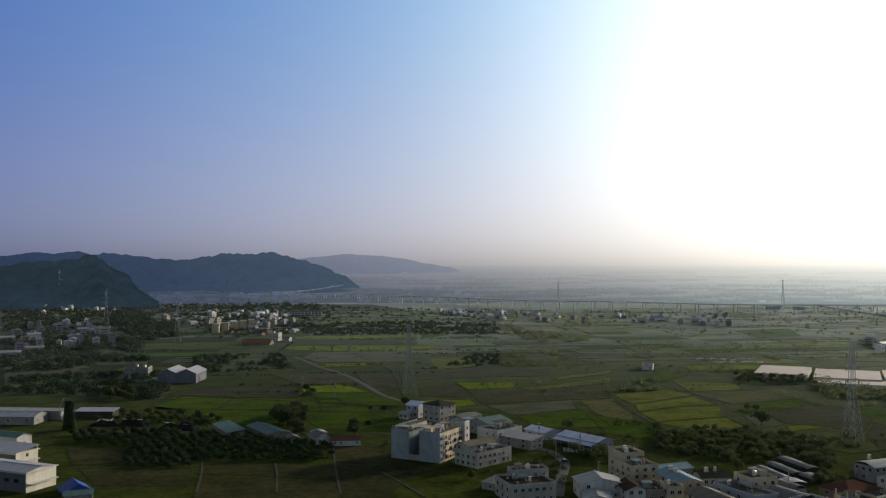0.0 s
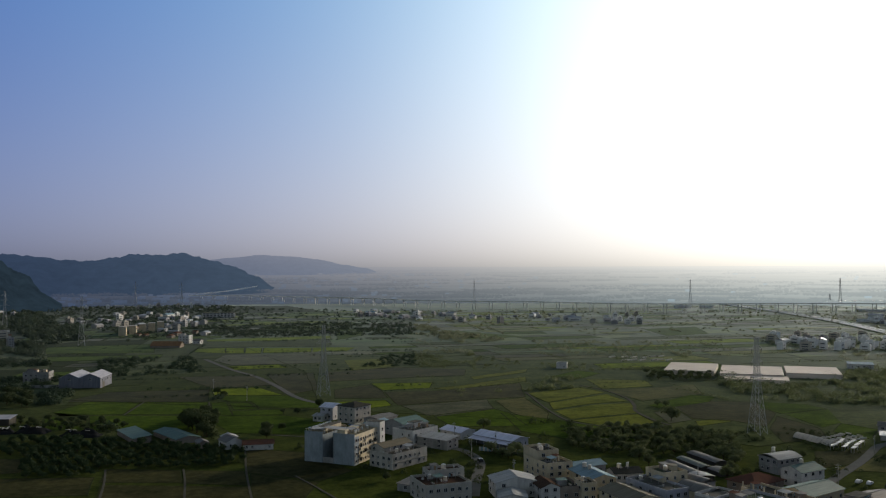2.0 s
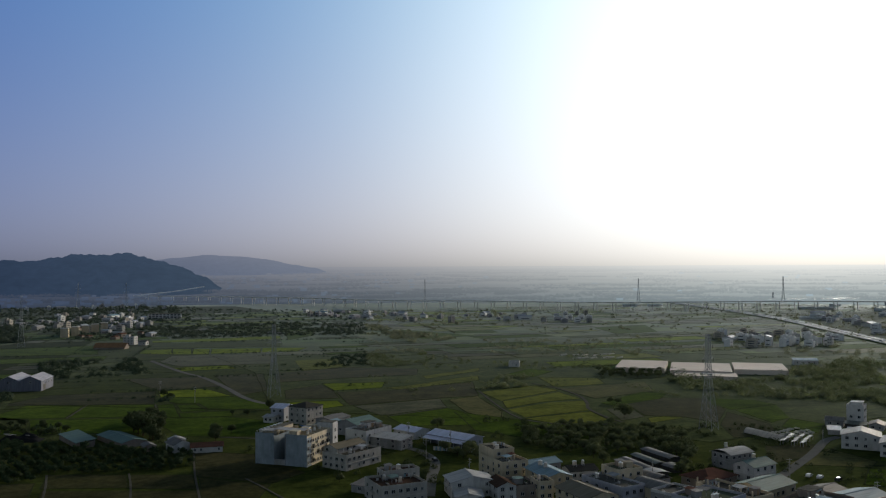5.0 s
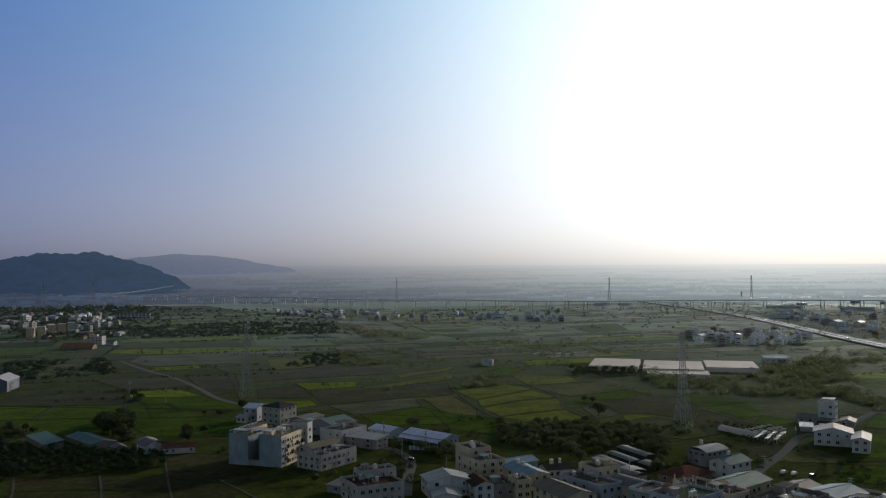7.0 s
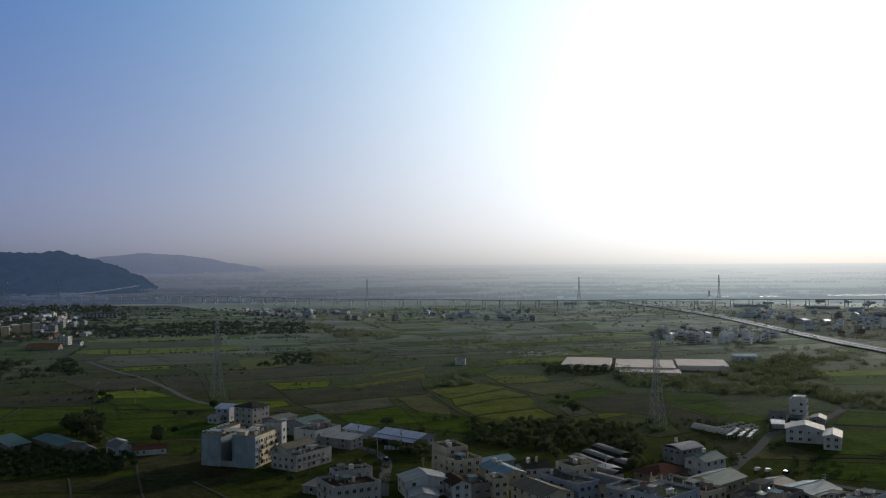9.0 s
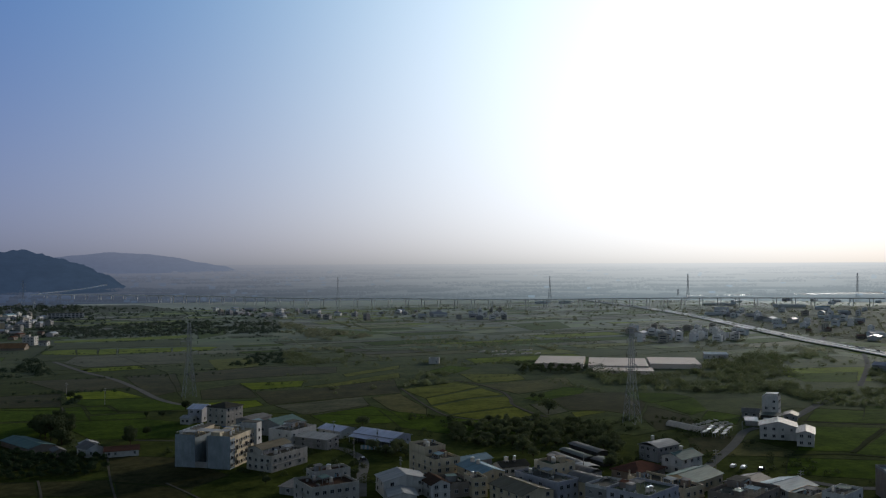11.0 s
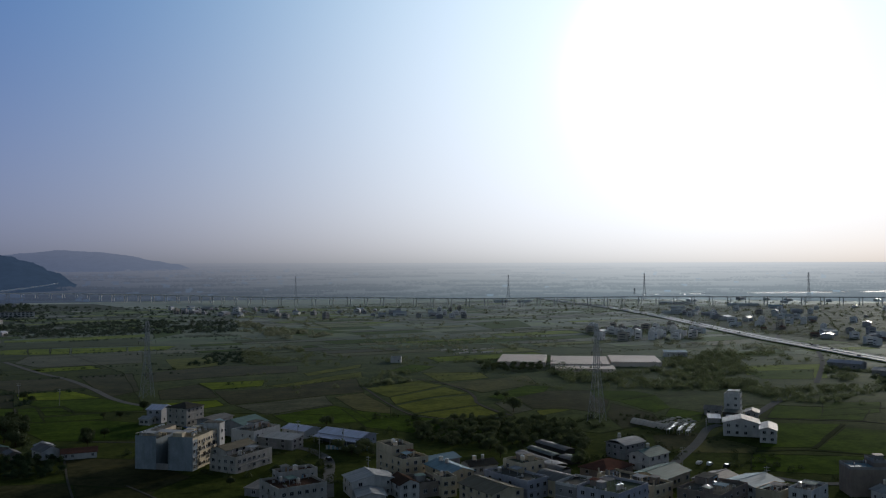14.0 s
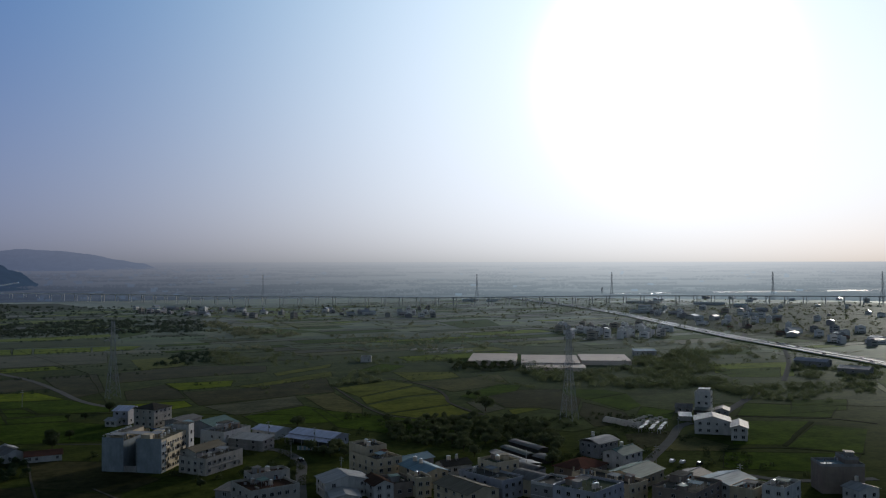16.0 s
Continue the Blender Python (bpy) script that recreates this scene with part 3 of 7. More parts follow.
field(M_RIPE, 0.050, (126, 503), (171, 520), (172, 490), (157, 482), (138, 484))
field(M_RICE, 0.070, (160, 703), (191, 740), (206, 720), (181, 687))
field(M_RIPE, 0.090, (183, 683), (227, 670), (222, 637), (180, 627))
field(M_FALLOW, 0.110, (179, 618), (254, 640), (242, 593), (191, 569), (187, 586))
field(M_RICE, 0.130, (188, 550), (233, 592), (246, 581), (232, 560), (193, 537))
field(M_STUBBLE, 0.050, (183, 526), (200, 533), (196, 496), (178, 486))
field(M_RIPE, 0.070, (196, 492), (218, 499), (216, 488), (192, 476))
field(M_SOIL, 0.090, (202, 544), (236, 562), (263, 556), (254, 511), (228, 470), (218, 491), (198, 500))
field(M_RICE, 0.110, (263, 556), (290, 542), (293, 524), (257, 510), (254, 533))
field(M_RICE, 0.130, (258, 508), (293, 522), (276, 478), (258, 465))
field(M_SOIL, 0.050, (251, 503), (255, 462), (242, 433), (216, 428), (227, 465))
field(M_RICE, 0.070, (275, 476), (284, 456), (265, 432), (256, 452))
field(M_YOUNG, 0.090, (445, 641), (527, 631), (461, 553), (415, 591))
field(M_RICE, 0.110, (409, 1211), (501, 1250), (465, 1118), (400, 1093))
field(M_RICE, 0.130, (102, 1192), (136, 1227), (216, 1107), (145, 1069))
field(M_RICE, 0.050, (-23, 1198), (14, 1232), (13, 1152), (-18, 1088))
field(M_RICE, 0.070, (500, 743), (571, 742), (538, 699), (476, 700))
field(M_RICE, 0.090, (90, 533), (153, 469), (136, 419), (91, 473))
field(M_RICE, 0.110, (296, 418), (332, 403), (276, 358), (254, 367))
field(M_RICE, 0.130, (328, 394), (344, 375), (297, 332), (275, 354))
field(M_RICE, 0.050, (241, 356), (294, 331), (263, 302), (221, 330))
field(M_RICE, 0.070, (341, 466), (381, 433), (352, 408), (307, 431))
field(M_RICE, 0.090, (410, 455), (374, 464), (340, 426), (379, 424))
field(M_RICE, 0.110, (427, 608), (489, 605), (445, 555), (410, 567))
field(M_SOIL, 0.130, (221, 406), (253, 406), (229, 381), (202, 371))
field(M_FALLOW, 0.050, (248, 396), (252, 366), (242, 357), (209, 369))
field(M_SOIL, 0.070, (-161, 393), (-109, 391), (-103, 361), (-140, 361))
field(M_SOIL, 0.090, (-108, 406), (-75, 400), (-70, 377), (-104, 381))
field(M_SOIL, 0.110, (-73, 399), (-47, 395), (-42, 370), (-69, 376))
field(M_SOIL, 0.130, (-102, 377), (-42, 367), (-36, 333), (-94, 338))
field(M_SOIL, 0.050, (-52, 444), (-20, 431), (-0, 391), (-14, 374), (-45, 393))
field(M_SOIL, 0.070, (-44, 390), (-14, 372), (-20, 332), (-35, 333))
field(M_SOIL, 0.090, (-184, 437), (-153, 431), (-143, 403), (-165, 398))
field(M_OLIVE, 0.110, (-263, 538), (-158, 553), (-141, 497), (-183, 565))
field(M_SOIL, 0.130, (-379, 771), (-332, 800), (-297, 744), (-347, 706))
field(M_YOUNG, 0.050, (-771, 1566), (-728, 1612), (-640, 1418), (-673, 1368))
field(M_YOUNG, 0.070, (-774, 1761), (-706, 1809), (-638, 1624), (-696, 1584))
lane(M_ASPHALT, 4.2, 0.170, (-142, 872), (-105, 783), (-79, 732), (-57, 672), (-42, 623), (-30, 596), (-16, 577), (-2, 554))
lane(M_PATH, 2.2, 0.190, (169, 649), (180, 621), (184, 584), (180, 554), (173, 528), (174, 495), (177, 481))
lane(M_PATH, 1.5, 0.210, (122, 619), (121, 532), (128, 493), (156, 477), (173, 480))
lane(M_ASPHALT, 4.5, 0.230, (47, 343), (52, 371), (58, 402), (54, 426), (46, 440), (40, 485))
lane(M_ASPHALT, 4.5, 0.170, (163, 314), (197, 350), (232, 385), (257, 413), (270, 421))
lane(M_ASPHALT, 5.0, 0.190, (294, 430), (332, 461), (378, 498))
lane(M_PATH, 1.2, 0.210, (305, 430), (327, 416), (349, 404), (360, 384))
lane(M_BUND, 2.2, 0.230, (275, 356), (331, 400))
lane(M_BUND, 2.4, 0.170, (244, 360), (272, 353), (296, 330))
lane(M_ASPHALT, 4.2, 0.190, (214, 324), (222, 315), (230, 304), (247, 298), (265, 294))
lane(M_PATH, 0.8, 0.210, (-137, 603), (-137, 552))
lane(M_PATH, 0.8, 0.230, (-94, 596), (-85, 546))
lane(M_PATH, 0.9, 0.170, (-96, 352), (-102, 381), (-108, 405))
lane(M_PATH, 0.9, 0.190, (-64, 351), (-69, 379), (-74, 402))
lane(M_PATH, 0.9, 0.210, (-54, 458), (-46, 396), (-38, 347))
lane(M_PATH, 0.9, 0.230, (-24, 384), (-14, 363), (-5, 343))
lane(M_PATH, 1.8, 0.170, (-44, 478), (-14, 467))
lane(M_PATH, 1.2, 0.190, (49, 525), (88, 550))
lane(M_PATH, 1.2, 0.210, (-16, 768), (36, 778), (139, 801))
lane(M_ASPHALT, 5.0, 0.230, (877, 1157), (712, 925), (628, 829))
lane(M_ASPHALT, 4.0, 0.170, (433, 537), (524, 635), (595, 722))


def patchwork():
    """Small plots of the farther plain, between the larger fields."""
    green = (M_SOIL, M_OLIVE, M_OLIVE, M_RICE, M_RICE, M_RICE, M_OLIVE, M_YOUNG)
    # paler crops for the right-hand plots put sunward haze brightness into their colour
    dry = (M_SOIL, M_STUBBLE, M_FALLOW, M_RICE, M_RIPE, M_OLIVE, M_WEEDS, M_YOUNG)
    ca, sa = math.cos(0.16), math.sin(0.16)
    v = 610.0
    while v < 1750:
        deep = random.uniform(22, 46)
        u = -420.0 + random.uniform(0, 60)
        while u < 1350:
            wide = random.uniform(40, 130)
            u0, u1, v0, v1 = u + 1.5, u + wide - 1.5, v + 1.5, v + deep - 1.5
            lean = random.uniform(-6, 6)
            spots = [(a * ca - b * sa, a * sa + b * ca) for a, b in ((u0, v0), (u1, v0 + lean), (u1 - lean, v1 + lean), (u0 - lean, v1))]
            tests = [(p[0] * (1 - s) + spots[(i + 2) % 4][0] * s, p[1] * (1 - s) + spots[(i + 2) % 4][1] * s) for i, p in enumerate(spots) for s in (0, 0.25, 0.5)]
            bare = not any(within(x, y, poly) for x, y in tests for poly in FIELDS[1:]) and not any(within(x, y, spots) for poly in FIELDS[1:] for x, y in poly)
            if bare and random.random() < (0.85 if spots[0][0] < 60 else 0.7) and all(-0.36 < math.atan2(x, y) < 0.9 for x, y in spots):
                field(random.choice(green if spots[0][0] < 60 else dry if spots[0][0] < 620 else green[:7]), 0.03, *spots)
                FIELDS.pop()
            u += wide
        v += deep


def within(x, y, poly):
    odd = False
    for (ax, ay), (bx, by) in zip(poly, poly[1:] + poly[:1]):
        if (ay > y) != (by > y) and x < (bx - ax) * (y - ay) / (by - ay) + ax:
            odd = not odd
    return odd


patchwork()

# ---- building materials ----
M_WHITE = surface("white_plaster", (0.55, 0.55, 0.54), 0.8, second=(0.38, 0.38, 0.375), scale=0.5, bump=0.08, grime=0.25)
M_GREYWALL = surface("grey_cement_render", (0.30, 0.30, 0.30), 0.85, second=(0.19, 0.19, 0.19), scale=0.5, bump=0.1, grime=0.25)
M_ENDWALL = surface("blue_grey_end_wall", (0.27, 0.315, 0.35), 0.85, second=(0.17, 0.20, 0.23), scale=0.5, bump=0.1, grime=0.25)
M_CREAM = surface("cream_wall_tile", (0.52, 0.45, 0.32), 0.6, second=(0.38, 0.33, 0.24), scale=0.6, fine=14, grime=0.23)
M_YELLOW = surface("pale_cladding", (0.60, 0.585, 0.51), 0.6, second=(0.48, 0.47, 0.41), scale=0.4, grime=0.2)
M_LILACWALL = surface("pale_lilac_wall_tile", (0.38, 0.39, 0.44), 0.65, second=(0.27, 0.28, 0.32), scale=0.6, fine=14, grime=0.22)
M_PINKISH = surface("beige_wall_tile", (0.40, 0.385, 0.35), 0.65, second=(0.28, 0.27, 0.245), scale=0.6, fine=14, grime=0.25)
M_BROWNWALL = surface("brown_cement_wall", (0.26, 0.22, 0.19), 0.85, second=(0.18, 0.155, 0.135), scale=0.5, grime=0.20)
M_DARKROOF = surface("weathered_dark_roof", (0.072, 0.070, 0.062), 0.8, second=(0.038, 0.037, 0.034), scale=0.7, bump=0.2)
M_REDROOF = surface("old_red_roof_tile", (0.125, 0.062, 0.046), 0.85, second=(0.075, 0.046, 0.038), scale=0.7, bump=0.3)
M_REDDECK = surface("red_brown_roof_tile_deck", (0.085, 0.055, 0.042), 0.85, second=(0.050, 0.036, 0.030), scale=0.7, grime=0.25)
M_DECK = surface("stained_roof_deck", (0.16, 0.155, 0.14), 0.85, second=(0.085, 0.085, 0.08), scale=0.6, grime=0.25)
M_GREENDECK = surface("mossy_roof_deck", (0.105, 0.125, 0.09), 0.85, second=(0.06, 0.075, 0.055), scale=0.7, grime=0.25)
M_GLASS = surface("dark_window_glass", (0.02, 0.023, 0.028), 0.12, vary=0.3, each=0.5)
M_FRAME = surface("aluminium_window_frame", (0.42, 0.42, 0.42), 0.5, metal=0.3, vary=0.15)
M_DOOR = surface("painted_door", (0.24, 0.17, 0.10), 0.6, vary=0.3)
# slate blue; on the hall fronts it also carries their shade
M_SLATE = surface("slate_blue_and_shade", (0.10, 0.115, 0.135), 0.6, second=(0.07, 0.08, 0.095), scale=0.5, grime=0.2)
M_BLACKNET = surface("black_shade_net", (0.022, 0.023, 0.025), 0.9, second=(0.012, 0.013, 0.014), scale=0.8)
M_TANK = surface("stainless_tank", (0.62, 0.62, 0.62), 0.28, metal=1.0, vary=0.1)
M_TARP = surface("blue_tarpaulin", (0.02, 0.07, 0.30), 0.55, second=(0.015, 0.05, 0.22), scale=0.8, bump=0.2)
M_NET = surface("pale_crop_netting", (0.60, 0.52, 0.45), 0.75, second=(0.50, 0.435, 0.385), scale=0.25, bump=0.1)


def ribbed(name, colour, rough=0.6, metal=0.0, pitch=1.1):
    """Sheet metal with standing ribs, faded and streaked."""
    m = bpy.data.materials.new(name)
    m.use_nodes = True
    n = Nodes(m.node_tree)
    local = n.add("ShaderNodeTexCoord").outputs["Object"]
    wave = n.add("ShaderNodeTexWave", wave_type="BANDS", bands_direction="X", wave_profile="SAW")
    wave.inputs["Scale"].default_value = 0.32 / pitch
    n.link(local, wave.inputs["Vector"])
    streak = n.add("ShaderNodeMapping")
    streak.inputs["Scale"].default_value = (1.2, 0.12, 0.12)
    n.link(local, streak.inputs["Vector"])
    f = n.math("MULTIPLY_ADD", n.math("SUBTRACT", n.noise(0.9, 5.0, 0.65, streak.outputs[0]), 0.5), 2.4, 0.45, clamp=True)
    tone = n.mix(f, (*colour, 1), (*(c * 0.62 for c in colour), 1))
    rust = n.ramp(n.noise(0.25, 5.0, 0.7, local), (0.60, (0, 0, 0)), (0.72, (1, 1, 1)))
    tone = n.mix(n.math("MULTIPLY", rust, 0.35), tone, (0.16, 0.11, 0.08, 1))
    b = n.add("ShaderNodeBsdfPrincipled")
    n.link(tone, b.inputs["Base Color"])
    b.inputs["Roughness"].default_value, b.inputs["Metallic"].default_value = rough, metal
    b.inputs["Specular IOR Level"].default_value = 0.04
    relief = n.add("ShaderNodeBump")
    relief.inputs["Strength"].default_value, relief.inputs["Distance"].default_value = 0.5, 0.08
    n.link(wave.outputs["Fac"], relief.inputs["Height"])
    n.link(relief.outputs[0], b.inputs["Normal"])
    n.link(b.outputs[0], n.add("ShaderNodeOutputMaterial").inputs[0])
    return m


M_BLUETIN = ribbed("pale_blue_sheet_roof", (0.20, 0.30, 0.36))
M_BLUESHEET = ribbed("bright_blue_sheet", (0.16, 0.26, 0.60))
M_TEALTIN = ribbed("teal_sheet_roof", (0.12, 0.19, 0.18))
M_GREYTIN = ribbed("grey_sheet_roof", (0.156, 0.153, 0.150))
M_LILACTIN = ribbed("lilac_blue_sheet_roof", (0.66, 0.67, 0.82), 0.45)
M_WHITETIN = ribbed("white_sheet_roof", (0.34, 0.35, 0.36))
M_DIMTIN = ribbed("lilac_grey_wall_sheet", (0.145, 0.155, 0.19))
M_BRIGHTTIN = ribbed("bright_white_sheet", (0.48, 0.49, 0.50), 0.5)
M_PALETIN = ribbed("pale_lilac_grey_sheet", (0.36, 0.37, 0.43))
M_DULLTIN = ribbed("dull_grey_green_sheet", (0.15, 0.17, 0.155))
M_RUST = ribbed("rust_brown_sheet_roof", (0.26, 0.15, 0.08))
M_TANTIN = ribbed("tan_sheet_roof", (0.16, 0.14, 0.10))

def add_leaf(bm, p, size, out):
    """A bent tuft of leaves: two triangles folded about their middle, facing roughly outwards."""
    n = (out + Vector((random.uniform(-0.8, 0.8), random.uniform(-0.8, 0.8), random.uniform(-0.5, 0.9)))).normalized()
    s = n.cross(Vector((random.uniform(-1, 1), random.uniform(-1, 1), random.uniform(-1, 1)))).normalized() * size
    t = n.cross(s).normalized() * size * random.uniform(0.6, 1.0)
    v = [bm.verts.new(q) for q in (p - s, p - t * 0.8 - n * size * 0.25, p + s, p + t * 0.8 - n * size * 0.25)]
    bm.faces.new((v[0], v[1], v[2]))
    bm.faces.new((v[0], v[2], v[3]))


# ---- building kit: near corner at (-w/2, +d/2); the sides x = -w/2 and y = +d/2 carry the windows ----
def mesh_of(name, bm, *materials):
    me = bpy.data.meshes.new(name)
    bm.to_mesh(me)
    bm.free()
    for m in materials:
        me.materials.append(m)
    return me


def kit_window(w, h):
    t = 0.09
    bm = box(-w / 2, w / 2, 0, 0.07, 0, h)
    sill = box(-w / 2 - 0.1, w / 2 + 0.1, 0, 0.26, -0.12, -0.004)
    pane = box(-w / 2 + t, -t / 2, 0.02, 0.085, t, h - t)
    return mesh_of("window", bm, M_FRAME), mesh_of("pane", pane, M_GLASS), mesh_of("sill", sill, M_GREYWALL)


KIT = {size: kit_window(*size) for size in ((1.5, 1.4), (2.2, 1.5), (1.0, 1.2), (2.8, 2.2))}


def window(parent, x, y, z, turn, size=(1.5, 1.4)):
    frame_mesh, pane_mesh, sill_mesh = KIT[size]
    a = new("window", frame_mesh)
    a.parent, a.matrix_basis = parent, pose(x, y, z, 0, 0, turn)
    for k in (0, 1):
        b = new("pane", pane_mesh)
        b.parent, b.matrix_basis = a, pose(k * (size[0] / 2 - 0.0225), 0, 0)
    b = new("sill", sill_mesh)
    b.parent = a
    return a


def window_rows(parent, w, d, h, storeys, across, along, z0=0.0, skip=0.12, size=(1.5, 1.4)):
    """Windows on the two shown sides: across on y = +d/2, along on x = -w/2."""
    step = (h - z0) / storeys
    for s in range(storeys):
        z = z0 + s * step + step * 0.36
        for n, count in enumerate((across, along)):
            for k in range(count):
                if random.random() < skip:
                    continue
                u = ((k + 0.5) / count - 0.5)
                use = size if random.random() < 0.7 else (1.0, 1.2)
                if n == 0:
                    window(parent, u * w * 0.94, d / 2, z, 0, use)
                else:
                    window(parent, -w / 2, u * d * 0.94, z, 90, use)


def tank(x, y, z, r=0.75, tall=1.5, group="steel roof water tanks"):
    t = thing("water_tank", x, y, z, random.uniform(0, 90), "shiny steel water tank on a roof stand", "water tank", group)
    bm = bmesh.new()
    add_drum(bm, 0, 0, 0.7, 0.7 + tall, r, 12)
    add_drum(bm, 0, 0, 0.7 + tall, 0.95 + tall, r, 12, r * 0.25)
    part("vessel", bm, M_TANK, t)
    bm = bmesh.new()
    for i, j in ((1, 1), (1, -1), (-1, 1), (-1, -1)):
        add_strut(bm, (i * r * 0.7, j * r * 0.7, 0), (i * r * 0.6, j * r * 0.6, 0.72), 0.06)
    add_box(bm, -r, r, -r, r, 0.62, 0.70)
    part("stand", bm, M_STEEL, t)
    return t


def on_roof(ob, x, y, z):
    p = ob.matrix_basis @ Vector((x, y, z))
    return p.x, p.y, p.z


def add_slab(bm, corners, thick):
    """A slab under four corners."""
    a = [bm.verts.new(c) for c in corners]
    b = [bm.verts.new((c[0], c[1], c[2] - thick)) for c in corners]
    bm.faces.new(a)
    bm.faces.new(b[::-1])
    for i in range(4):
        bm.faces.new((a[(i + 1) % 4], a[i], b[i], b[(i + 1) % 4]))


def gable_roof(ob, w, d, h, pitch, wall, top, axis="x", over=0.6, name="roof"):
    """Two sheets over gable ends; the ridge runs along axis."""
    bm = bmesh.new()
    e, r = h - over * pitch / (d / 2 if axis == "x" else w / 2), h + pitch
    if axis == "x":
        W, D = w / 2 + over, d / 2 + over
        add_slab(bm, ((-W, -D, e), (W, -D, e), (W, 0, r), (-W, 0, r)), 0.14)
        add_slab(bm, ((-W, 0, r), (W, 0, r), (W, D, e), (-W, D, e)), 0.14)
        add_box(bm, -W, W, -0.25, 0.25, r - 0.05, r + 0.07)
    else:
        W, D = w / 2 + over, d / 2 + over
        add_slab(bm, ((-W, D, e), (-W, -D, e), (0, -D, r), (0, D, r)), 0.14)
        add_slab(bm, ((0, D, r), (0, -D, r), (W, -D, e), (W, D, e)), 0.14)
        add_box(bm, -0.25, 0.25, -D, D, r - 0.05, r + 0.07)
    part(name, bm, top, ob)
    for k in (0, 1):
        bm = bmesh.new()
        if axis == "x":
            x = (-w / 2, w / 2 - 0.2)[k]
            v = [bm.verts.new(c) for c in ((x, -d / 2, h), (x, d / 2, h), (x, 0, r - 0.16))]
            u = [bm.verts.new((c.co.x + 0.2, c.co.y, c.co.z)) for c in v]
        else:
            y = (-d / 2, d / 2 - 0.2)[k]
            v = [bm.verts.new(c) for c in ((w / 2, y, h), (-w / 2, y, h), (0, y, r - 0.16))]
            u = [bm.verts.new((c.co.x, c.co.y + 0.2, c.co.z)) for c in v]
        bm.faces.new(v[::-1]), bm.faces.new(u)
        for i in range(3):
            bm.faces.new((v[i], v[(i + 1) % 3], u[(i + 1) % 3], u[i]))
        part("gable_wall", bm, wall, ob)


def hip_roof(ob, w, d, h, pitch, top, over=0.7):
    bm = bmesh.new()
    W, D = w / 2 + over, d / 2 + over
    k = abs(W - D)
    a = [bm.verts.new(c) for c in ((-W, -D, h), (W, -D, h), (W, D, h), (-W, D, h))]
    low = [bm.verts.new((v.co.x, v.co.y, h - 0.2)) for v in a]
    p, q = ((-k, 0), (k, 0)) if W > D else ((0, -k), (0, k))
    p, q = bm.verts.new((*p, h + pitch)), bm.verts.new((*q, h + pitch + 0.001))
    if W > D:
        faces = ((a[0], a[1], q, p), (a[1], a[2], q), (a[2], a[3], p, q), (a[3], a[0], p))
    else:
        faces = ((a[0], a[1], p), (a[1], a[2], q, p), (a[2], a[3], q), (a[3], a[0], p, q))
    for f in faces:
        bm.faces.new(f)
    bm.faces.new(low[::-1])
    for i in range(4):
        bm.faces.new((a[(i + 1) % 4], a[i], low[i], low[(i + 1) % 4]))
    part("roof", bm, top, ob)


def arch_roof(ob, w, d, h, rise, top, axis="x", over=0.5, steps=9):
    bm = bmesh.new()
    span, length = (d / 2 + over, w / 2 + over) if axis == "x" else (w / 2 + over, d / 2 + over)
    prof = [(-span + 2 * span * i / steps, h - 0.1 + rise * math.sin(math.pi * i / steps)) for i in range(steps + 1)]
    rows = []
    for s, z in prof:
        rows.append([bm.verts.new((k * length, s, z + dz) if axis == "x" else (-s, k * length, z + dz)) for k, dz in ((-1, 0), (1, 0), (1, -0.12), (-1, -0.12))])
    for a, b in zip(rows, rows[1:]):
        for i in range(4):
            bm.faces.new((a[i], a[(i + 1) % 4], b[(i + 1) % 4], b[i]))
    bm.faces.new(rows[0][::-1])
    bm.faces.new(rows[-1])
    bmesh.ops.recalc_face_normals(bm, faces=bm.faces[:])
    part("roof", bm, top, ob, smooth=False)


def parapet(ob, w, d, h, tall, material, deck):
    bm = bmesh.new()
    t = 0.18
    for x0, x1, y0, y1 in ((-w / 2, w / 2, -d / 2, -d / 2 + t), (-w / 2, w / 2, d / 2 - t, d / 2), (-w / 2, -w / 2 + t, -d / 2 + t, d / 2 - t), (w / 2 - t, w / 2, -d / 2 + t, d / 2 - t)):
        add_box(bm, x0, x1, y0, y1, h, h + tall)
    part("parapet", bm, material, ob)
    part("roof_deck", box(-w / 2 + t, w / 2 - t, -d / 2 + t, d / 2 - t, h, h + 0.06), deck, ob)


def ledges(ob, w, d, h, storeys, material, out=0.25):
    for s in range(1, storeys):
        z = h * s / storeys
        part("ledge", box(-w / 2 - out, w / 2 + 0.02, -d / 2 - 0.02, d / 2 + out, z - 0.12, z + 0.06), material, ob)


def balcony(ob, w, d, u, z, length, material, side="y", out=1.2):
    """A balcony with solid front on a shown side, u metres along it."""
    b = bmesh.new()
    if side == "y":
        add_box(b, u - length / 2, u + length / 2, d / 2, d / 2 + out, z - 0.15, z)
        add_box(b, u - length / 2, u + length / 2, d / 2 + out - 0.12, d / 2 + out, z, z + 1.0)
        for k in (-1, 1):
            add_box(b, u + k * (length / 2 - 0.06) - 0.06, u + k * (length / 2 - 0.06) + 0.06, d / 2, d / 2 + out - 0.12, z, z + 1.0)
    else:
        add_box(b, -w / 2 - out, -w / 2, u - length / 2, u + length / 2, z - 0.15, z)
        add_box(b, -w / 2 - out, -w / 2 - out + 0.12, u - length / 2, u + length / 2, z, z + 1.0)
        for k in (-1, 1):
            add_box(b, -w / 2 - out + 0.12, -w / 2, u + k * (length / 2 - 0.06) - 0.06, u + k * (length / 2 - 0.06) + 0.06, z, z + 1.0)
    part("balcony", b, material, ob)


FOOT = []
ROOFS = []


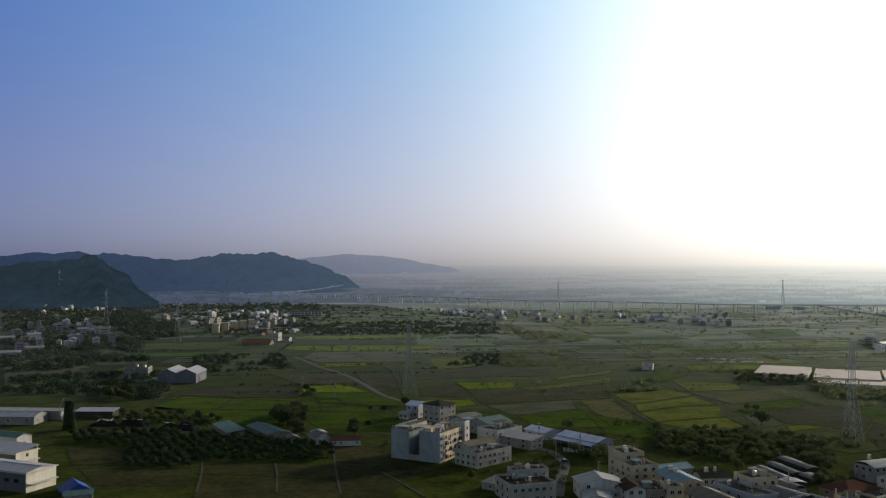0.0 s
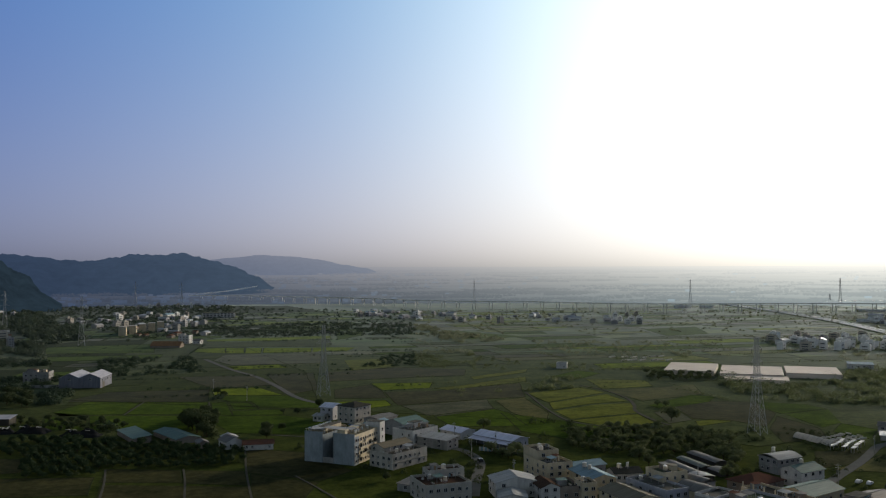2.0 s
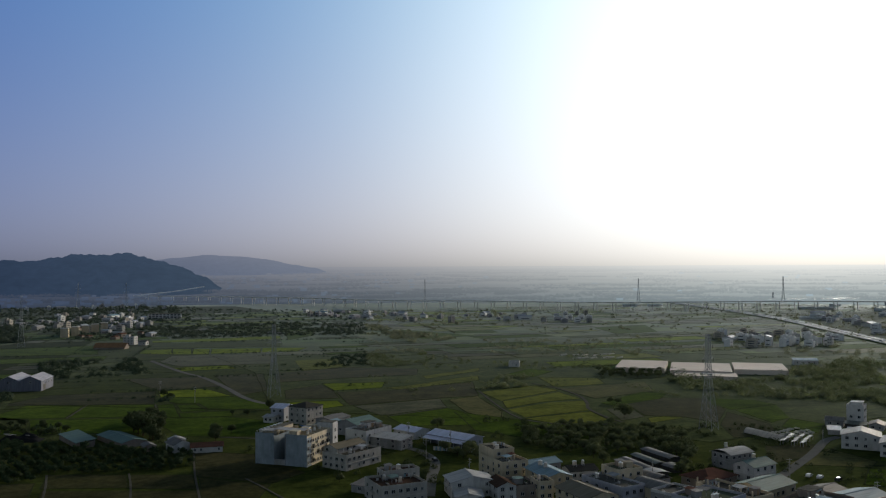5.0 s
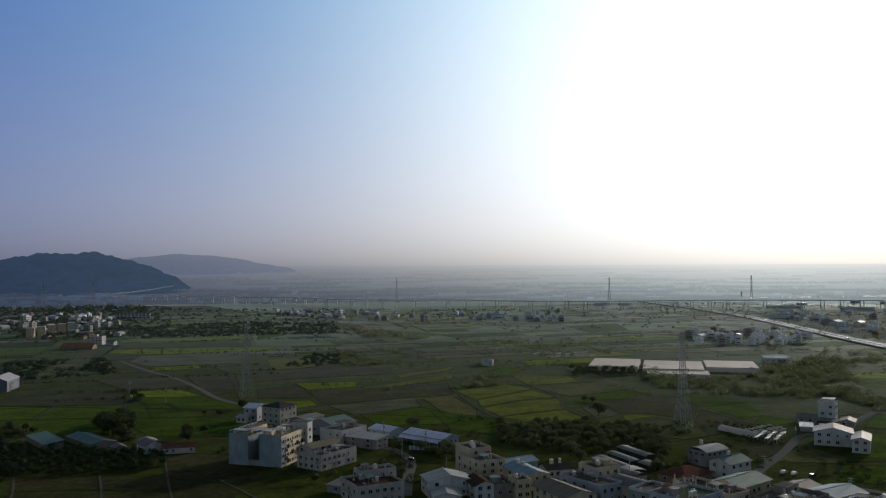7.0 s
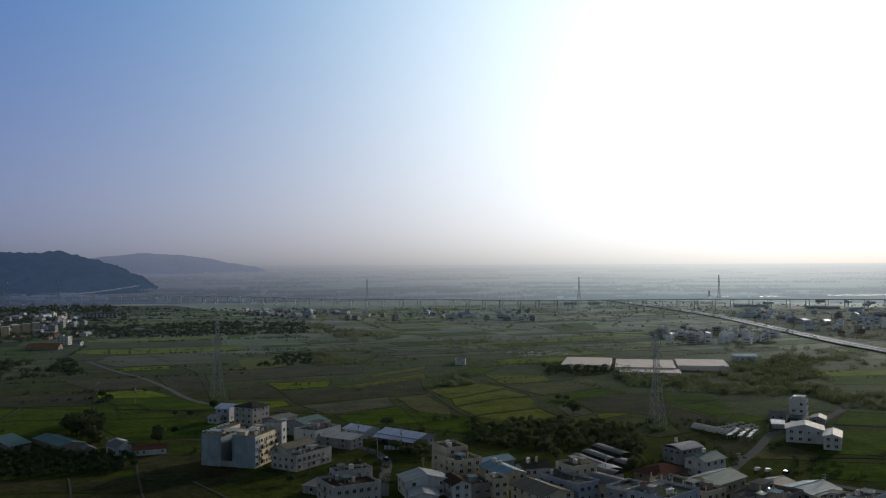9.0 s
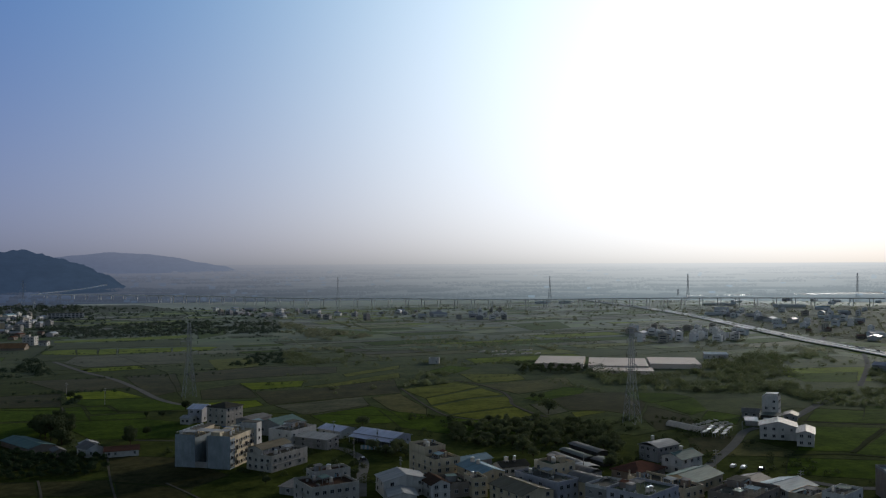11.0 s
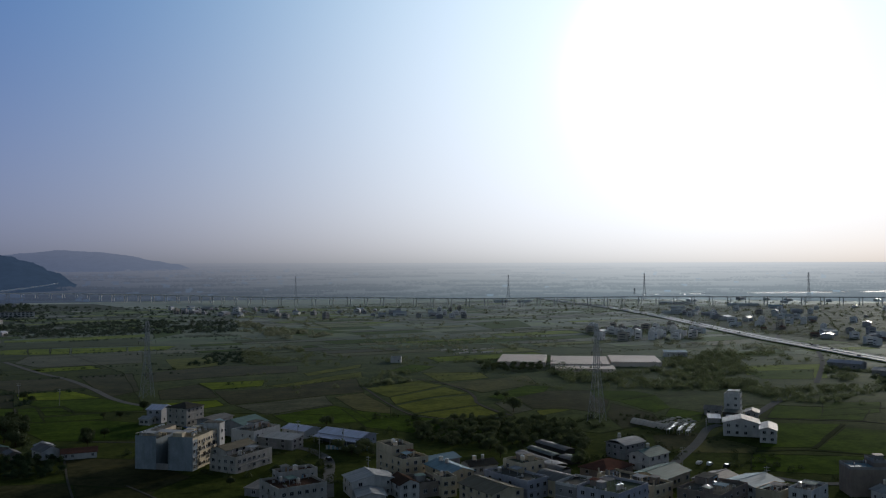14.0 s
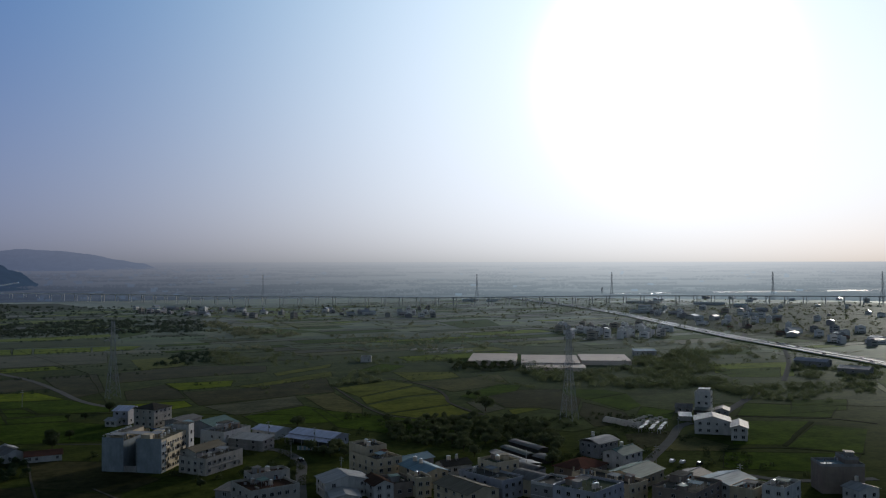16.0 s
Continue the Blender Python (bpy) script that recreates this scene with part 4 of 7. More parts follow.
def clear_of_houses(x, y, margin):
    for hx, hy, turn, w, d in FOOT:
        a = radians(turn)
        u, v = (x - hx) * math.cos(a) + (y - hy) * math.sin(a), -(x - hx) * math.sin(a) + (y - hy) * math.cos(a)
        if abs(u) < w / 2 + margin and abs(v) < d / 2 + margin:
            return False
    return True


def house(x, y, turn, w, d, h, roof, wall, top, label, storeys=2, cols=(3, 3), pitch=1.8, axis="x", tanks=0, stair=False, bands=True, balconies=0, name="house", category="house", trim=None, deck=None, size=(1.5, 1.4)):
    ob = thing(name, x, y, 0, turn, label, category)
    FOOT.append((x, y, turn, w, d))
    part("wall", box(-w / 2, w / 2, -d / 2, d / 2, 0, h), wall, ob)
    if roof == "gable":
        gable_roof(ob, w, d, h, pitch, wall, top, axis)
    elif roof == "hip":
        hip_roof(ob, w, d, h, pitch, top)
    elif roof == "arch":
        arch_roof(ob, w, d, h, pitch, top, axis)
    elif roof == "shed":
        bm = bmesh.new()
        W, D = w / 2 + 0.5, d / 2 + 0.5
        add_slab(bm, ((-W, -D, h + pitch), (W, -D, h + pitch), (W, D, h + 0.05), (-W, D, h + 0.05)), 0.14)
        part("roof", bm, top, ob)
        bm = bmesh.new()
        add_box(bm, -w / 2, w / 2, -d / 2, -d / 2 + 0.2, h, h + pitch * 0.9)
        part("upper_wall", bm, wall, ob)
    else:
        parapet(ob, w, d, h, 1.0, trim or wall, deck or top)
        ROOFS.append((ob, w, d, h + 0.06))
    if cols[0] or cols[1]:
        window_rows(ob, w, d, h, storeys, cols[0], cols[1], size=size)
    if bands and storeys > 1:
        ledges(ob, w, d, h, storeys, trim or wall)
    for k in range(balconies):
        balcony(ob, w, d, random.uniform(-0.25, 0.25) * w, h * (k + 1) / storeys, min(3.5, w * 0.4), trim or wall)
    if stair:
        part("stair_house", box(w * 0.12, w * 0.45, -d * 0.4, -d * 0.05, h + 0.06, h + 2.6), wall, ob)
        part("stair_roof", box(w * 0.12 - 0.2, w * 0.45 + 0.2, -d * 0.4 - 0.2, -d * 0.05 + 0.2, h + 2.6, h + 2.8), top, ob)
        part("stair_door", box(w * 0.12 - 0.04, w * 0.12, -d * 0.3, -d * 0.2, h + 0.06, h + 2.1), M_DOOR, ob)
    for k in range(tanks):
        lift = h + 0.06 if roof == "flat" else h + pitch * 0.75
        tank(*on_roof(ob, random.uniform(-0.3, 0.3) * w, random.uniform(-0.1, 0.35) * d, lift), r=random.uniform(0.6, 0.9))
    return ob


# ---- the village: houses and sheds ----
def terrace_block():
    """Two rows of four-storey town houses with blank end walls and an alley between."""
    w, d, h = 26.0, 22.0, 12.6
    ob = thing("apartment_block", -5, 416.5, 0, 151, "four-storey grey town-house block with blank end walls", "apartment block")
    rows = ((-w / 2, -w / 2 + 11.0), (w / 2 - 9.5, w / 2))
    for x0, x1 in rows:
        part("wall", box(x0, x1, -d / 2, d / 2, 0, h), M_ENDWALL, ob)
        for k in range(1, 5):
            y0 = -d / 2 + d * k / 5
            part("party_wall", box(x0, x1, y0, y0 + 0.25, h, h + 1.0), M_CREAM, ob)
        part("end_parapet", box(x0, x1, d / 2 - 0.25, d / 2, h, h + 1.3), M_ENDWALL, ob)
        part("back_parapet", box(x0, x1, -d / 2, -d / 2 + 0.25, h, h + 1.0), M_CREAM, ob)
        part("roof_deck", box(x0 + 0.2, x1 - 0.2, -d / 2 + 0.25, d / 2 - 0.25, h, h + 0.08), M_DECK, ob)
        part("side_parapet", box(x1 - 0.2, x1, -d / 2 + 0.25, d / 2 - 0.25, h, h + 0.9), M_GREYWALL, ob)
    part("front_parapet", box(-w / 2, -w / 2 + 0.2, -d / 2 + 0.25, d / 2 - 0.25, h, h + 0.9), M_CREAM, ob)
    part("roof_room", box(5.5, 9.0, -9.5, 4.5, h + 0.08, h + 2.4), M_CREAM, ob, "long cream roof room")
    part("room_roof", box(5.2, 9.3, -9.8, 4.8, h + 2.4, h + 2.55), M_DECK, ob)
    for y0, y1, tall in ((-9.0, -6.2, 2.5), (-3.4, -1.0, 2.3), (6.0, 9.6, 2.6)):
        part("stair_room", box(-7.5, -3.4, y0, y1, h + 0.08, h + tall), M_CREAM, ob)
        part("stair_door", box(-7.54, -7.5, y0 + 0.4, y0 + 1.3, h + 0.08, h + 2.0), M_DOOR, ob)
    for k in range(7):
        tank(*on_roof(ob, 11.6, -9.4 + 3.0 * k, h + 0.08), 0.75, 1.5)
    for x0, y0 in ((-9.6, -7.4), (-9.4, -2.6), (-9.8, 1.9), (-10.2, 5.2), (-1.5, -4.4), (-3.2, 3.4)):
        if x0 < -2:
            tank(*on_roof(ob, x0, y0, h + 0.08), 0.65, 1.3)
    part("link_wall", box(-w / 2 + 11.0, w / 2 - 9.5, -d / 2, -d / 2 + 8.0, 0, h - 1.5), M_BROWNWALL, ob)
    part("alley_wall", box(-w / 2 + 11.0, w / 2 - 9.5, d / 2 - 0.5, d / 2 - 0.3, 0, 2.6), M_GREYWALL, ob)
    # shed roofs over the far row and the alley
    bm = bmesh.new()
    add_slab(bm, ((-w / 2 + 8.0, 3, h + 2.6), (w / 2 - 8.0, 3, h + 2.9), (w / 2 - 8.0, d / 2 - 3, h + 2.7), (-w / 2 + 8.0, d / 2 - 3, h + 2.4)), 0.12)
    part("sheet_roof", bm, M_WHITETIN, ob, "pale sheet roof over the alley")
    for x0 in (-w / 2 + 8.2, w / 2 - 8.5):
        for y0 in (3.3, d / 2 - 3.5):
            part("roof_post", box(x0, x0 + 0.15, y0, y0 + 0.15, h + 0.08, h + 2.5), M_STEEL, ob)
    for x0, x1, y0, y1, z in ((-8.5, -4.0, 0.6, 5.2, 2.2), (4.0, 10.4, 5.6, 10.2, 2.3), (-6.5, -2.6, -5.6, -3.8, 2.1)):
        bm = bmesh.new()
        add_slab(bm, ((x0, y0, h + z + 0.25), (x1, y0, h + z + 0.25), (x1, y1, h + z), (x0, y1, h + z)), 0.1)
        part("sheet_roof", bm, M_WHITETIN, ob, "pale sheet roof on posts")
        for px in (x0 + 0.15, x1 - 0.3):
            for py in (y0 + 0.15, y1 - 0.3):
                part("roof_post", box(px, px + 0.15, py, py + 0.15, h + 0.08, h + z - 0.05), M_STEEL, ob)
    # the sunlit street front
    for s in range(4):
        z = 0.15 + s * 3.1
        for k in range(5):
            y = -d / 2 + d * (k + 0.5) / 5
            if (s, k) in ((1, 1), (2, 3), (1, 3), (3, 2), (2, 0)):
                balcony(ob, w, d, y + 0.6, z, 2.6, M_CREAM, "x", 0.8)
            window(ob, -w / 2 - 0.12, y - 1.5, z + 1.0, 90, (1.0, 1.2))
            window(ob, -w / 2 - 0.12, y + 0.8, z + 0.9, 90)
    part("street_front", box(-w / 2 - 0.12, -w / 2 - 0.003, -d / 2, d / 2 - 4.3, 0, h + 0.9), M_CREAM, ob, "cream tiled street front")
    # dark plates on the front paint the shade of recessed loggias
    for k, s in ((1, 1), (1, 2), (2, 1), (3, 0), (3, 2), (0, 2), (0, 1)):
        y = -d / 2 + d * (k + 0.5) / 5
        part("loggia", box(-w / 2 - 0.2, -w / 2 - 0.13, y - 0.6, y + 2.0, 0.3 + s * 3.1 + 0.9, 0.3 + s * 3.1 + 2.7), M_DARKROOF, ob, "dark open loggia")
    part("stair_tower", box(-w / 2 - 1.5, -w / 2 + 6, -d / 2 - 5, -d / 2 - 0.01, 0, h + 3.4), M_WHITE, ob, "taller white stair tower at the end")
    part("tower_cap", box(-w / 2 - 1.7, -w / 2 + 6.2, -d / 2 - 5.2, -d / 2 + 0.2, h + 3.4, h + 3.6), M_DECK, ob)
    for s in range(4):
        window(ob, -w / 2 - 1.5, -d / 2 - 2.5, 1.2 + s * 3.5, 90)
    bm = bmesh.new()
    add_slab(bm, ((-4.5, -d / 2 - 4.4, h - 0.6), (3.0, -d / 2 - 4.4, h - 0.4), (3.0, -d / 2 - 0.1, h + 1.3), (-4.5, -d / 2 - 0.1, h + 1.3)), 0.12)
    part("blue_lean_to", bm, M_BLUESHEET, ob, "bright blue sheet lean-to roof")
    part("lean_to_wall", box(-4.2, 2.7, -d / 2 - 4.2, -d / 2 - 0.02, 0, h - 0.75), M_GREYWALL, ob)
    for k in range(9):
        part("rail_post", box(w / 2 - 0.2, w / 2 - 0.1, -d / 2 + 0.6 + k * 2.5, -d / 2 + 0.7 + k * 2.5, h + 0.9, h + 2.0), M_WHITE, ob)
    part("hand_rail", box(w / 2 - 0.2, w / 2 - 0.1, -d / 2 + 0.3, d / 2 - 0.3, h + 2.0, h + 2.1), M_WHITE, ob)
    part("drain_pipe", box(-w / 2 + 10.5, -w / 2 + 10.65, d / 2, d / 2 + 0.12, 0, h), M_DECK, ob)
    return ob


terrace_block()
FOOT.append((-5, 416.5, 151, 30, 30))
house(1, 514, 138, 13.2, 13.8, 9.6, "hip", M_PINKISH, M_DARKROOF, "three-storey beige house with dark hipped roof", 3, (3, 4), 2.2)
house(-12, 526, 150, 8.5, 12, 7.6, "gable", M_LILACWALL, M_LILACTIN, "pale lilac house with pale lilac gabled roof", 2, (2, 2), 1.6)
house(-18, 519, 150, 6, 8, 3.6, "gable", M_WHITE, M_WHITETIN, "low white annex with sheet roof", 1, (2, 1), 0.8, bands=False)
house(16, 506, 142, 11, 17, 4.0, "gable", M_GREYWALL, M_GREYTIN, "low grey shed with sheet roof", 1, (2, 0), 1.0, axis="y", bands=False, name="shed", category="shed")
house(28, 476, 132, 18, 17, 6.2, "gable", M_GREYWALL, M_TEALTIN, "workshop with wide teal gabled roof", 1, (2, 3), 2.4, axis="y", bands=False, name="workshop", category="workshop")
house(13, 484, 142, 9, 14, 4.8, "gable", M_WHITE, M_BLUETIN, "small store with pale blue roof", 1, (2, 0), 1.2, axis="y", bands=False, name="store", category="shed")
house(32, 452, 134, 14, 19, 6.6, "flat", M_WHITE, M_DECK, "white two-storey house with roof terrace", 2, (3, 5), tanks=1, stair=True, balconies=1)
house(42, 438, 136, 19, 9, 4.8, "shed", M_GREYWALL, M_WHITETIN, "long grey workshop with white lean-to roof", 2, (2, 2), 1.2, name="workshop", category="workshop")
house(31, 460, 144, 11, 18, 4.6, "gable", M_GREYWALL, M_TANTIN, "low barn with brown sheet roof", 1, (0, 0), 1.3, axis="y", name="barn", category="barn")
house(21, 403, 134, 14, 23, 5.9, "flat", M_PINKISH, M_DARKROOF, "beige two-storey house with dark terrace", 2, (4, 7), tanks=2, balconies=1)
up = house(17.8, 406.2, 134, 8, 18, 8.6, "gable", M_PINKISH, M_TANTIN, "upper storey with low tan gabled roof", 3, (2, 4), 1.4, axis="y", bands=False, name="roof_storey", category="house")
house(34, 342, 106, 17.5, 18.5, 6.6, "flat", M_PINKISH, M_REDDECK, "beige two-storey house with dark planted roof terrace", 2, (3, 6), tanks=2, balconies=1)
house(36, 350.5, 106, 7, 15, 8.9, "flat", M_PINKISH, M_REDDECK, "set-back beige upper storey with flat roof", 3, (2, 4), tanks=2, bands=False, name="roof_storey")
house(24, 356, 140, 8, 9, 3.0, "shed", M_GREYWALL, M_GREYTIN, "small grey lean-to shed", 1, (1, 1), 0.8, bands=False, name="shed", category="shed")
farm = house(74, 440, 128, 26, 12, 4.4, "gable", M_LILACWALL, M_LILACTIN, "long farm shed with lilac-blue gabled roof", 1, (0, 3), 1.5, bands=False, name="farm_shed", category="shed")
bm = bmesh.new()
add_slab(bm, ((-13.4, 6.0, 3.6), (13.4, 6.0, 3.6), (13.4, 10.0, 2.9), (-13.4, 10.0, 2.9)), 0.14)
part("lean_to_roof", bm, M_LILACTIN, farm, "lower lilac lean-to roof")
for k in range(6):
    part("lean_to_post", box(-13.0 + k * 5.1, -12.8 + k * 5.1, 9.6, 9.8, 0, 2.9), M_STEEL, farm)
part("back_panel", box(-13, 13, 6.03, 6.1, 0, 2.9), M_SLATE, farm, "dark inner wall under the lean-to")
house(55, 462, 128, 15, 11, 4.0, "gable", M_WHITE, M_LILACTIN, "white shed extension with lilac sheet roof", 1, (2, 0), 1.4, bands=False, name="shed", category="shed")
house(82, 368, 106, 20, 12, 7.8, "flat", M_CREAM, M_DECK, "cream three-storey house with tiled terrace", 3, (4, 3), tanks=0)
house(80.5, 375, 106, 13, 10, 10.8, "flat", M_CREAM, M_DARKROOF, "raised cream upper floor with dark roof", 4, (0, 2), tanks=2, bands=False, name="roof_storey")
house(99, 373, 112, 9, 15.5, 4.8, "gable", M_GREYWALL, M_BLUETIN, "low house with pale blue sheet roof", 1, (2, 3), 1.3, axis="y", bands=False)
house(96, 350, 102, 19, 11, 6.2, "gable", M_CREAM, M_BLUETIN, "two-storey house with pale blue roof", 2, (4, 3), 1.6, tanks=2)
house(63, 345, 94, 12, 17, 6.2, "gable", M_WHITE, M_WHITETIN, "white two-storey house with pale gabled roof", 2, (2, 3), 2.0, axis="x")
house(60, 331, 84, 10, 10, 3.8, "gable", M_WHITE, M_WHITETIN, "low white wing with sheet roof", 1, (1, 2), 1.2, bands=False)
house(74, 337, 97, 12, 7.5, 5.8, "gable", M_WHITE, M_REDDECK, "narrow white house with red-brown tiled roof", 2, (2, 2), 1.6)
house(82, 339, 97, 14, 8.5, 4.6, "flat", M_BROWNWALL, M_DARKROOF, "low brown house with dark flat roof", 1, (1, 2))
house(89, 334, 95, 9, 6, 6.4, "flat", M_CREAM, M_DARKROOF, "small cream two-storey house", 2, (2, 2), tanks=1)
house(102, 320, 106, 20, 14, 5.6, "gable", M_CREAM, M_TANTIN, "cream house with tan sheet roof", 2, (4, 3), 1.9)
house(113, 362, 96, 9, 12, 4.0, "gable", M_WHITE, M_DARKROOF, "low white house with dark tiled roof", 1, (2, 4), 1.4, bands=False, tanks=2, axis="y")
house(115, 328, 112, 23, 11, 6.4, "flat", M_LILACWALL, M_DECK, "lilac-grey two-storey house with parapet terrace", 2, (4, 3), tanks=1)
house(122, 337, 106, 11, 11.5, 9.2, "flat", M_CREAM, M_GREENDECK, "cream tiled house with mossy flat roof", 3, (2, 3), tanks=2)
house(129, 320, 114, 15.5, 9.5, 6.4, "arch", M_CREAM, M_GREYTIN, "house with arched grey sheet roof", 2, (3, 2), 2.0, bands=False)
house(134, 335, 114, 10.5, 7.5, 6.0, "arch", M_GREYWALL, M_GREYTIN, "small house with arched sheet roof", 2, (2, 1), 1.6, bands=False)
house(137, 294, 120, 16.5, 19.5, 8.6, "flat", M_LILACWALL, M_GREENDECK, "pale lilac three-storey house with mossy flat roof", 3, (4, 5), tanks=2)
house(130, 308, 122, 8.5, 14, 7.4, "flat", M_GREYWALL, M_DECK, "grey house with white parapet", 2, (2, 3), trim=M_WHITE)
house(161, 343, 118, 13.5, 18, 3.6, "hip", M_BROWNWALL, M_REDROOF, "old single-storey house with red tiled hipped roof", 1, (2, 2), 2.6, bands=False)
house(185, 370, 112, 10.5, 14, 6.6, "arch", M_GREYWALL, M_WHITETIN, "house with arched pale sheet roof", 2, (3, 4), 1.5, axis="y", tanks=1)
frame_house = house(154, 309, 112, 26, 11, 6.2, "flat", M_CREAM, M_DARKROOF, "unfinished cream concrete house with open roof columns", 2, (6, 3), bands=True)
for k in range(6):
    part("roof_column", box(-12.5 + k * 5, -12.1 + k * 5, 4.6, 5.0, 7.2, 9.0), M_CREAM, frame_house)
house(183, 347, 114, 10, 14, 6.6, "gable", M_WHITE, M_TEALTIN, "cream house with grey-green sheet roof", 2, (2, 3), 1.8, axis="y", tanks=1)
house(173, 322, 119, 14, 21, 4.8, "gable", M_CREAM, M_TEALTIN, "long low house with dark teal roof", 1, (3, 6), 2.0, axis="y", bands=False)
house(189, 309, 118, 11.5, 16, 4.6, "gable", M_GREYWALL, M_GREYTIN, "grey house with ribbed sheet roof", 1, (3, 2), 1.6, axis="y", bands=False)
house(196, 297, 112, 15, 17, 5.4, "gable", M_WHITE, M_BLUETIN, "white house with blue-grey gabled roof", 2, (3, 3), 1.8, axis="y")
house(175, 291, 121, 16, 23, 6.0, "flat", M_BROWNWALL, M_DECK, "old house with cluttered roof", 2, (3, 4), tanks=3, stair=True)
house(198, 286, 116, 8.5, 14, 4.8, "flat", M_CREAM, M_DARKROOF, "low cream house with dark roof", 1, (2, 3))
house(206, 279, 118, 8, 15, 6.4, "flat", M_WHITE, M_DECK, "white house with stained flat roof", 2, (2, 3), tanks=1)
house(238, 286, 68, 11, 15.5, 10.0, "flat", M_BROWNWALL, M_BLUETIN, "tall plain brown building with blue-grey flat roof", 1, (0, 0), trim=M_GREYWALL, name="commercial_building", category="building")
house(243.5, 287, 68, 9, 5, 11.6, "flat", M_BROWNWALL, M_BLUETIN, "raised end of a plain brown building", 1, (0, 0), trim=M_GREYWALL, name="stair_block", category="building")
house(236, 273, 92, 7.5, 9.5, 4.6, "gable", M_WHITE, M_WHITETIN, "small white house with sheet roof", 1, (2, 2), 1.3, tanks=1, bands=False)
tw = house(297, 446.5, 136, 8.6, 8.6, 11.2, "flat", M_WHITE, M_DECK, "white three-storey house with roof pavilion", 3, (2, 3), tanks=1)
part("roof_pavilion", box(-3.4, 2.2, -1, 3.2, 11.3, 13.4), M_WHITE, tw)
bm = bmesh.new()
add_slab(bm, ((-3.9, -1.5, 14.0), (2.7, -1.5, 13.7), (2.7, 3.7, 13.5), (-3.9, 3.7, 13.8)), 0.15)
part("pavilion_roof", bm, M_BRIGHTTIN, tw)
house(287.5, 451.5, 140, 9, 10, 3.4, "gable", M_GREYWALL, M_GREYTIN, "low grey annex beside a white tower house", 1, (2, 2), 1.4, bands=False)
house(302.5, 437, 140, 7, 11, 3.2, "gable", M_GREYWALL, M_GREYTIN, "low grey annex with sheet roof", 1, (2, 2), 1.2, axis="y", bands=False)
house(291.5, 439, 138, 10, 6, 3.0, "shed", M_DARKROOF, M_DULLTIN, "open lean-to with dull sheet roof", 1, (0, 0), 0.8, bands=False, name="shed", category="shed")
house(265, 396.3, 145, 17, 14, 6.8, "gable", M_WHITE, M_WHITETIN, "broad white farmhouse with low grey gable roof", 2, (4, 3), 2.3, axis="y")
house(268.6, 380.2, 142, 7.5, 18, 6.4, "gable", M_WHITE, M_WHITETIN, "white farmhouse wing with gabled roof", 2, (2, 5), 1.2, axis="y")
# sheds round the left fields
def twin_barn():
    w, d, h = 30, 27, 7.6
    ob = thing("warehouse", -200, 690, 0, 178, "grey twin-gabled warehouse with pale sheet roof", "warehouse")
    part("wall", box(-w / 2, w / 2, -d / 2, d / 2, 0, h), M_DIMTIN, ob)
    for k in (-1, 1):
        bm = bmesh.new()
        c, W, r = k * w / 4, w / 4 + 0.3, h + 3.4
        add_slab(bm, ((c - W, d / 2 + 0.5, h - 0.05), (c - W, -d / 2 - 0.5, h - 0.05), (c, -d / 2 - 0.5, r), (c, d / 2 + 0.5, r)), 0.14)
        add_slab(bm, ((c, d / 2 + 0.5, r), (c, -d / 2 - 0.5, r), (c + W, -d / 2 - 0.5, h - 0.05), (c + W, d / 2 + 0.5, h - 0.05)), 0.14)
        part("roof", bm, M_PALETIN, ob)
        bm = bmesh.new()
        add_prism(bm, ((c - w / 4, h), (c + w / 4, h), (c, r - 0.2)), d / 2 - 0.25, d / 2)
        part("gable_wall", bm, M_DIMTIN, ob)
        window(ob, c, d / 2, h - 1.8, 0)
    for k in range(4):
        window(ob, -w / 2, -9 + 6 * k, 4.6, 90)
    part("roller_door", box(-w / 2 - 0.08, -w / 2, 4, 9, 0, 4.4), M_DECK, ob)
    part("boundary_wall", box(w / 2, w / 2 + 42, d / 2 - 3, d / 2 - 2.7, 0, 2.4), M_GREYWALL, ob)


twin_barn()
house(-246, 724, 184, 19, 14, 6.6, "flat", M_GREYWALL, M_DARKROOF, "two-storey house with columned porch", 2, (5, 3), stair=True)
house(-254, 509, 176, 52, 15, 4.8, "gable", M_GREYWALL, M_PALETIN, "long shed with patched lilac-grey roof", 1, (9, 2), 1.8, bands=False, name="shed", category="shed")
house(-250, 521, 176, 60, 6, 5.2, "shed", M_GREYWALL, M_WHITETIN, "long shed with white sheet roof", 1, (0, 0), 0.8, bands=False, name="shed", category="shed")
# solid dark walls stand for the shade inside this open shed
house(-204, 528, 178, 23, 10, 3.8, "shed", M_DARKROOF, M_PALETIN, "open dark field shed with pale sheet roof", 1, (0, 0), 0.8, bands=False, name="shed", category="shed")
HALLS = []
HALLS.append((52, 15, 8.2, house(-184, 367, 157, 52, 15, 8.2, "gable", M_YELLOW, M_PALETIN, "pale factory hall with white sheet roof", 2, (0, 0), 1.2, bands=False, name="factory_hall", category="factory")))
HALLS.append((56, 12, 7.6, house(-209, 405, 157, 56, 12, 7.6, "shed", M_YELLOW, M_PALETIN, "pale factory hall with stepped white roof", 2, (0, 1), 1.8, bands=False, name="factory_hall", category="factory")))
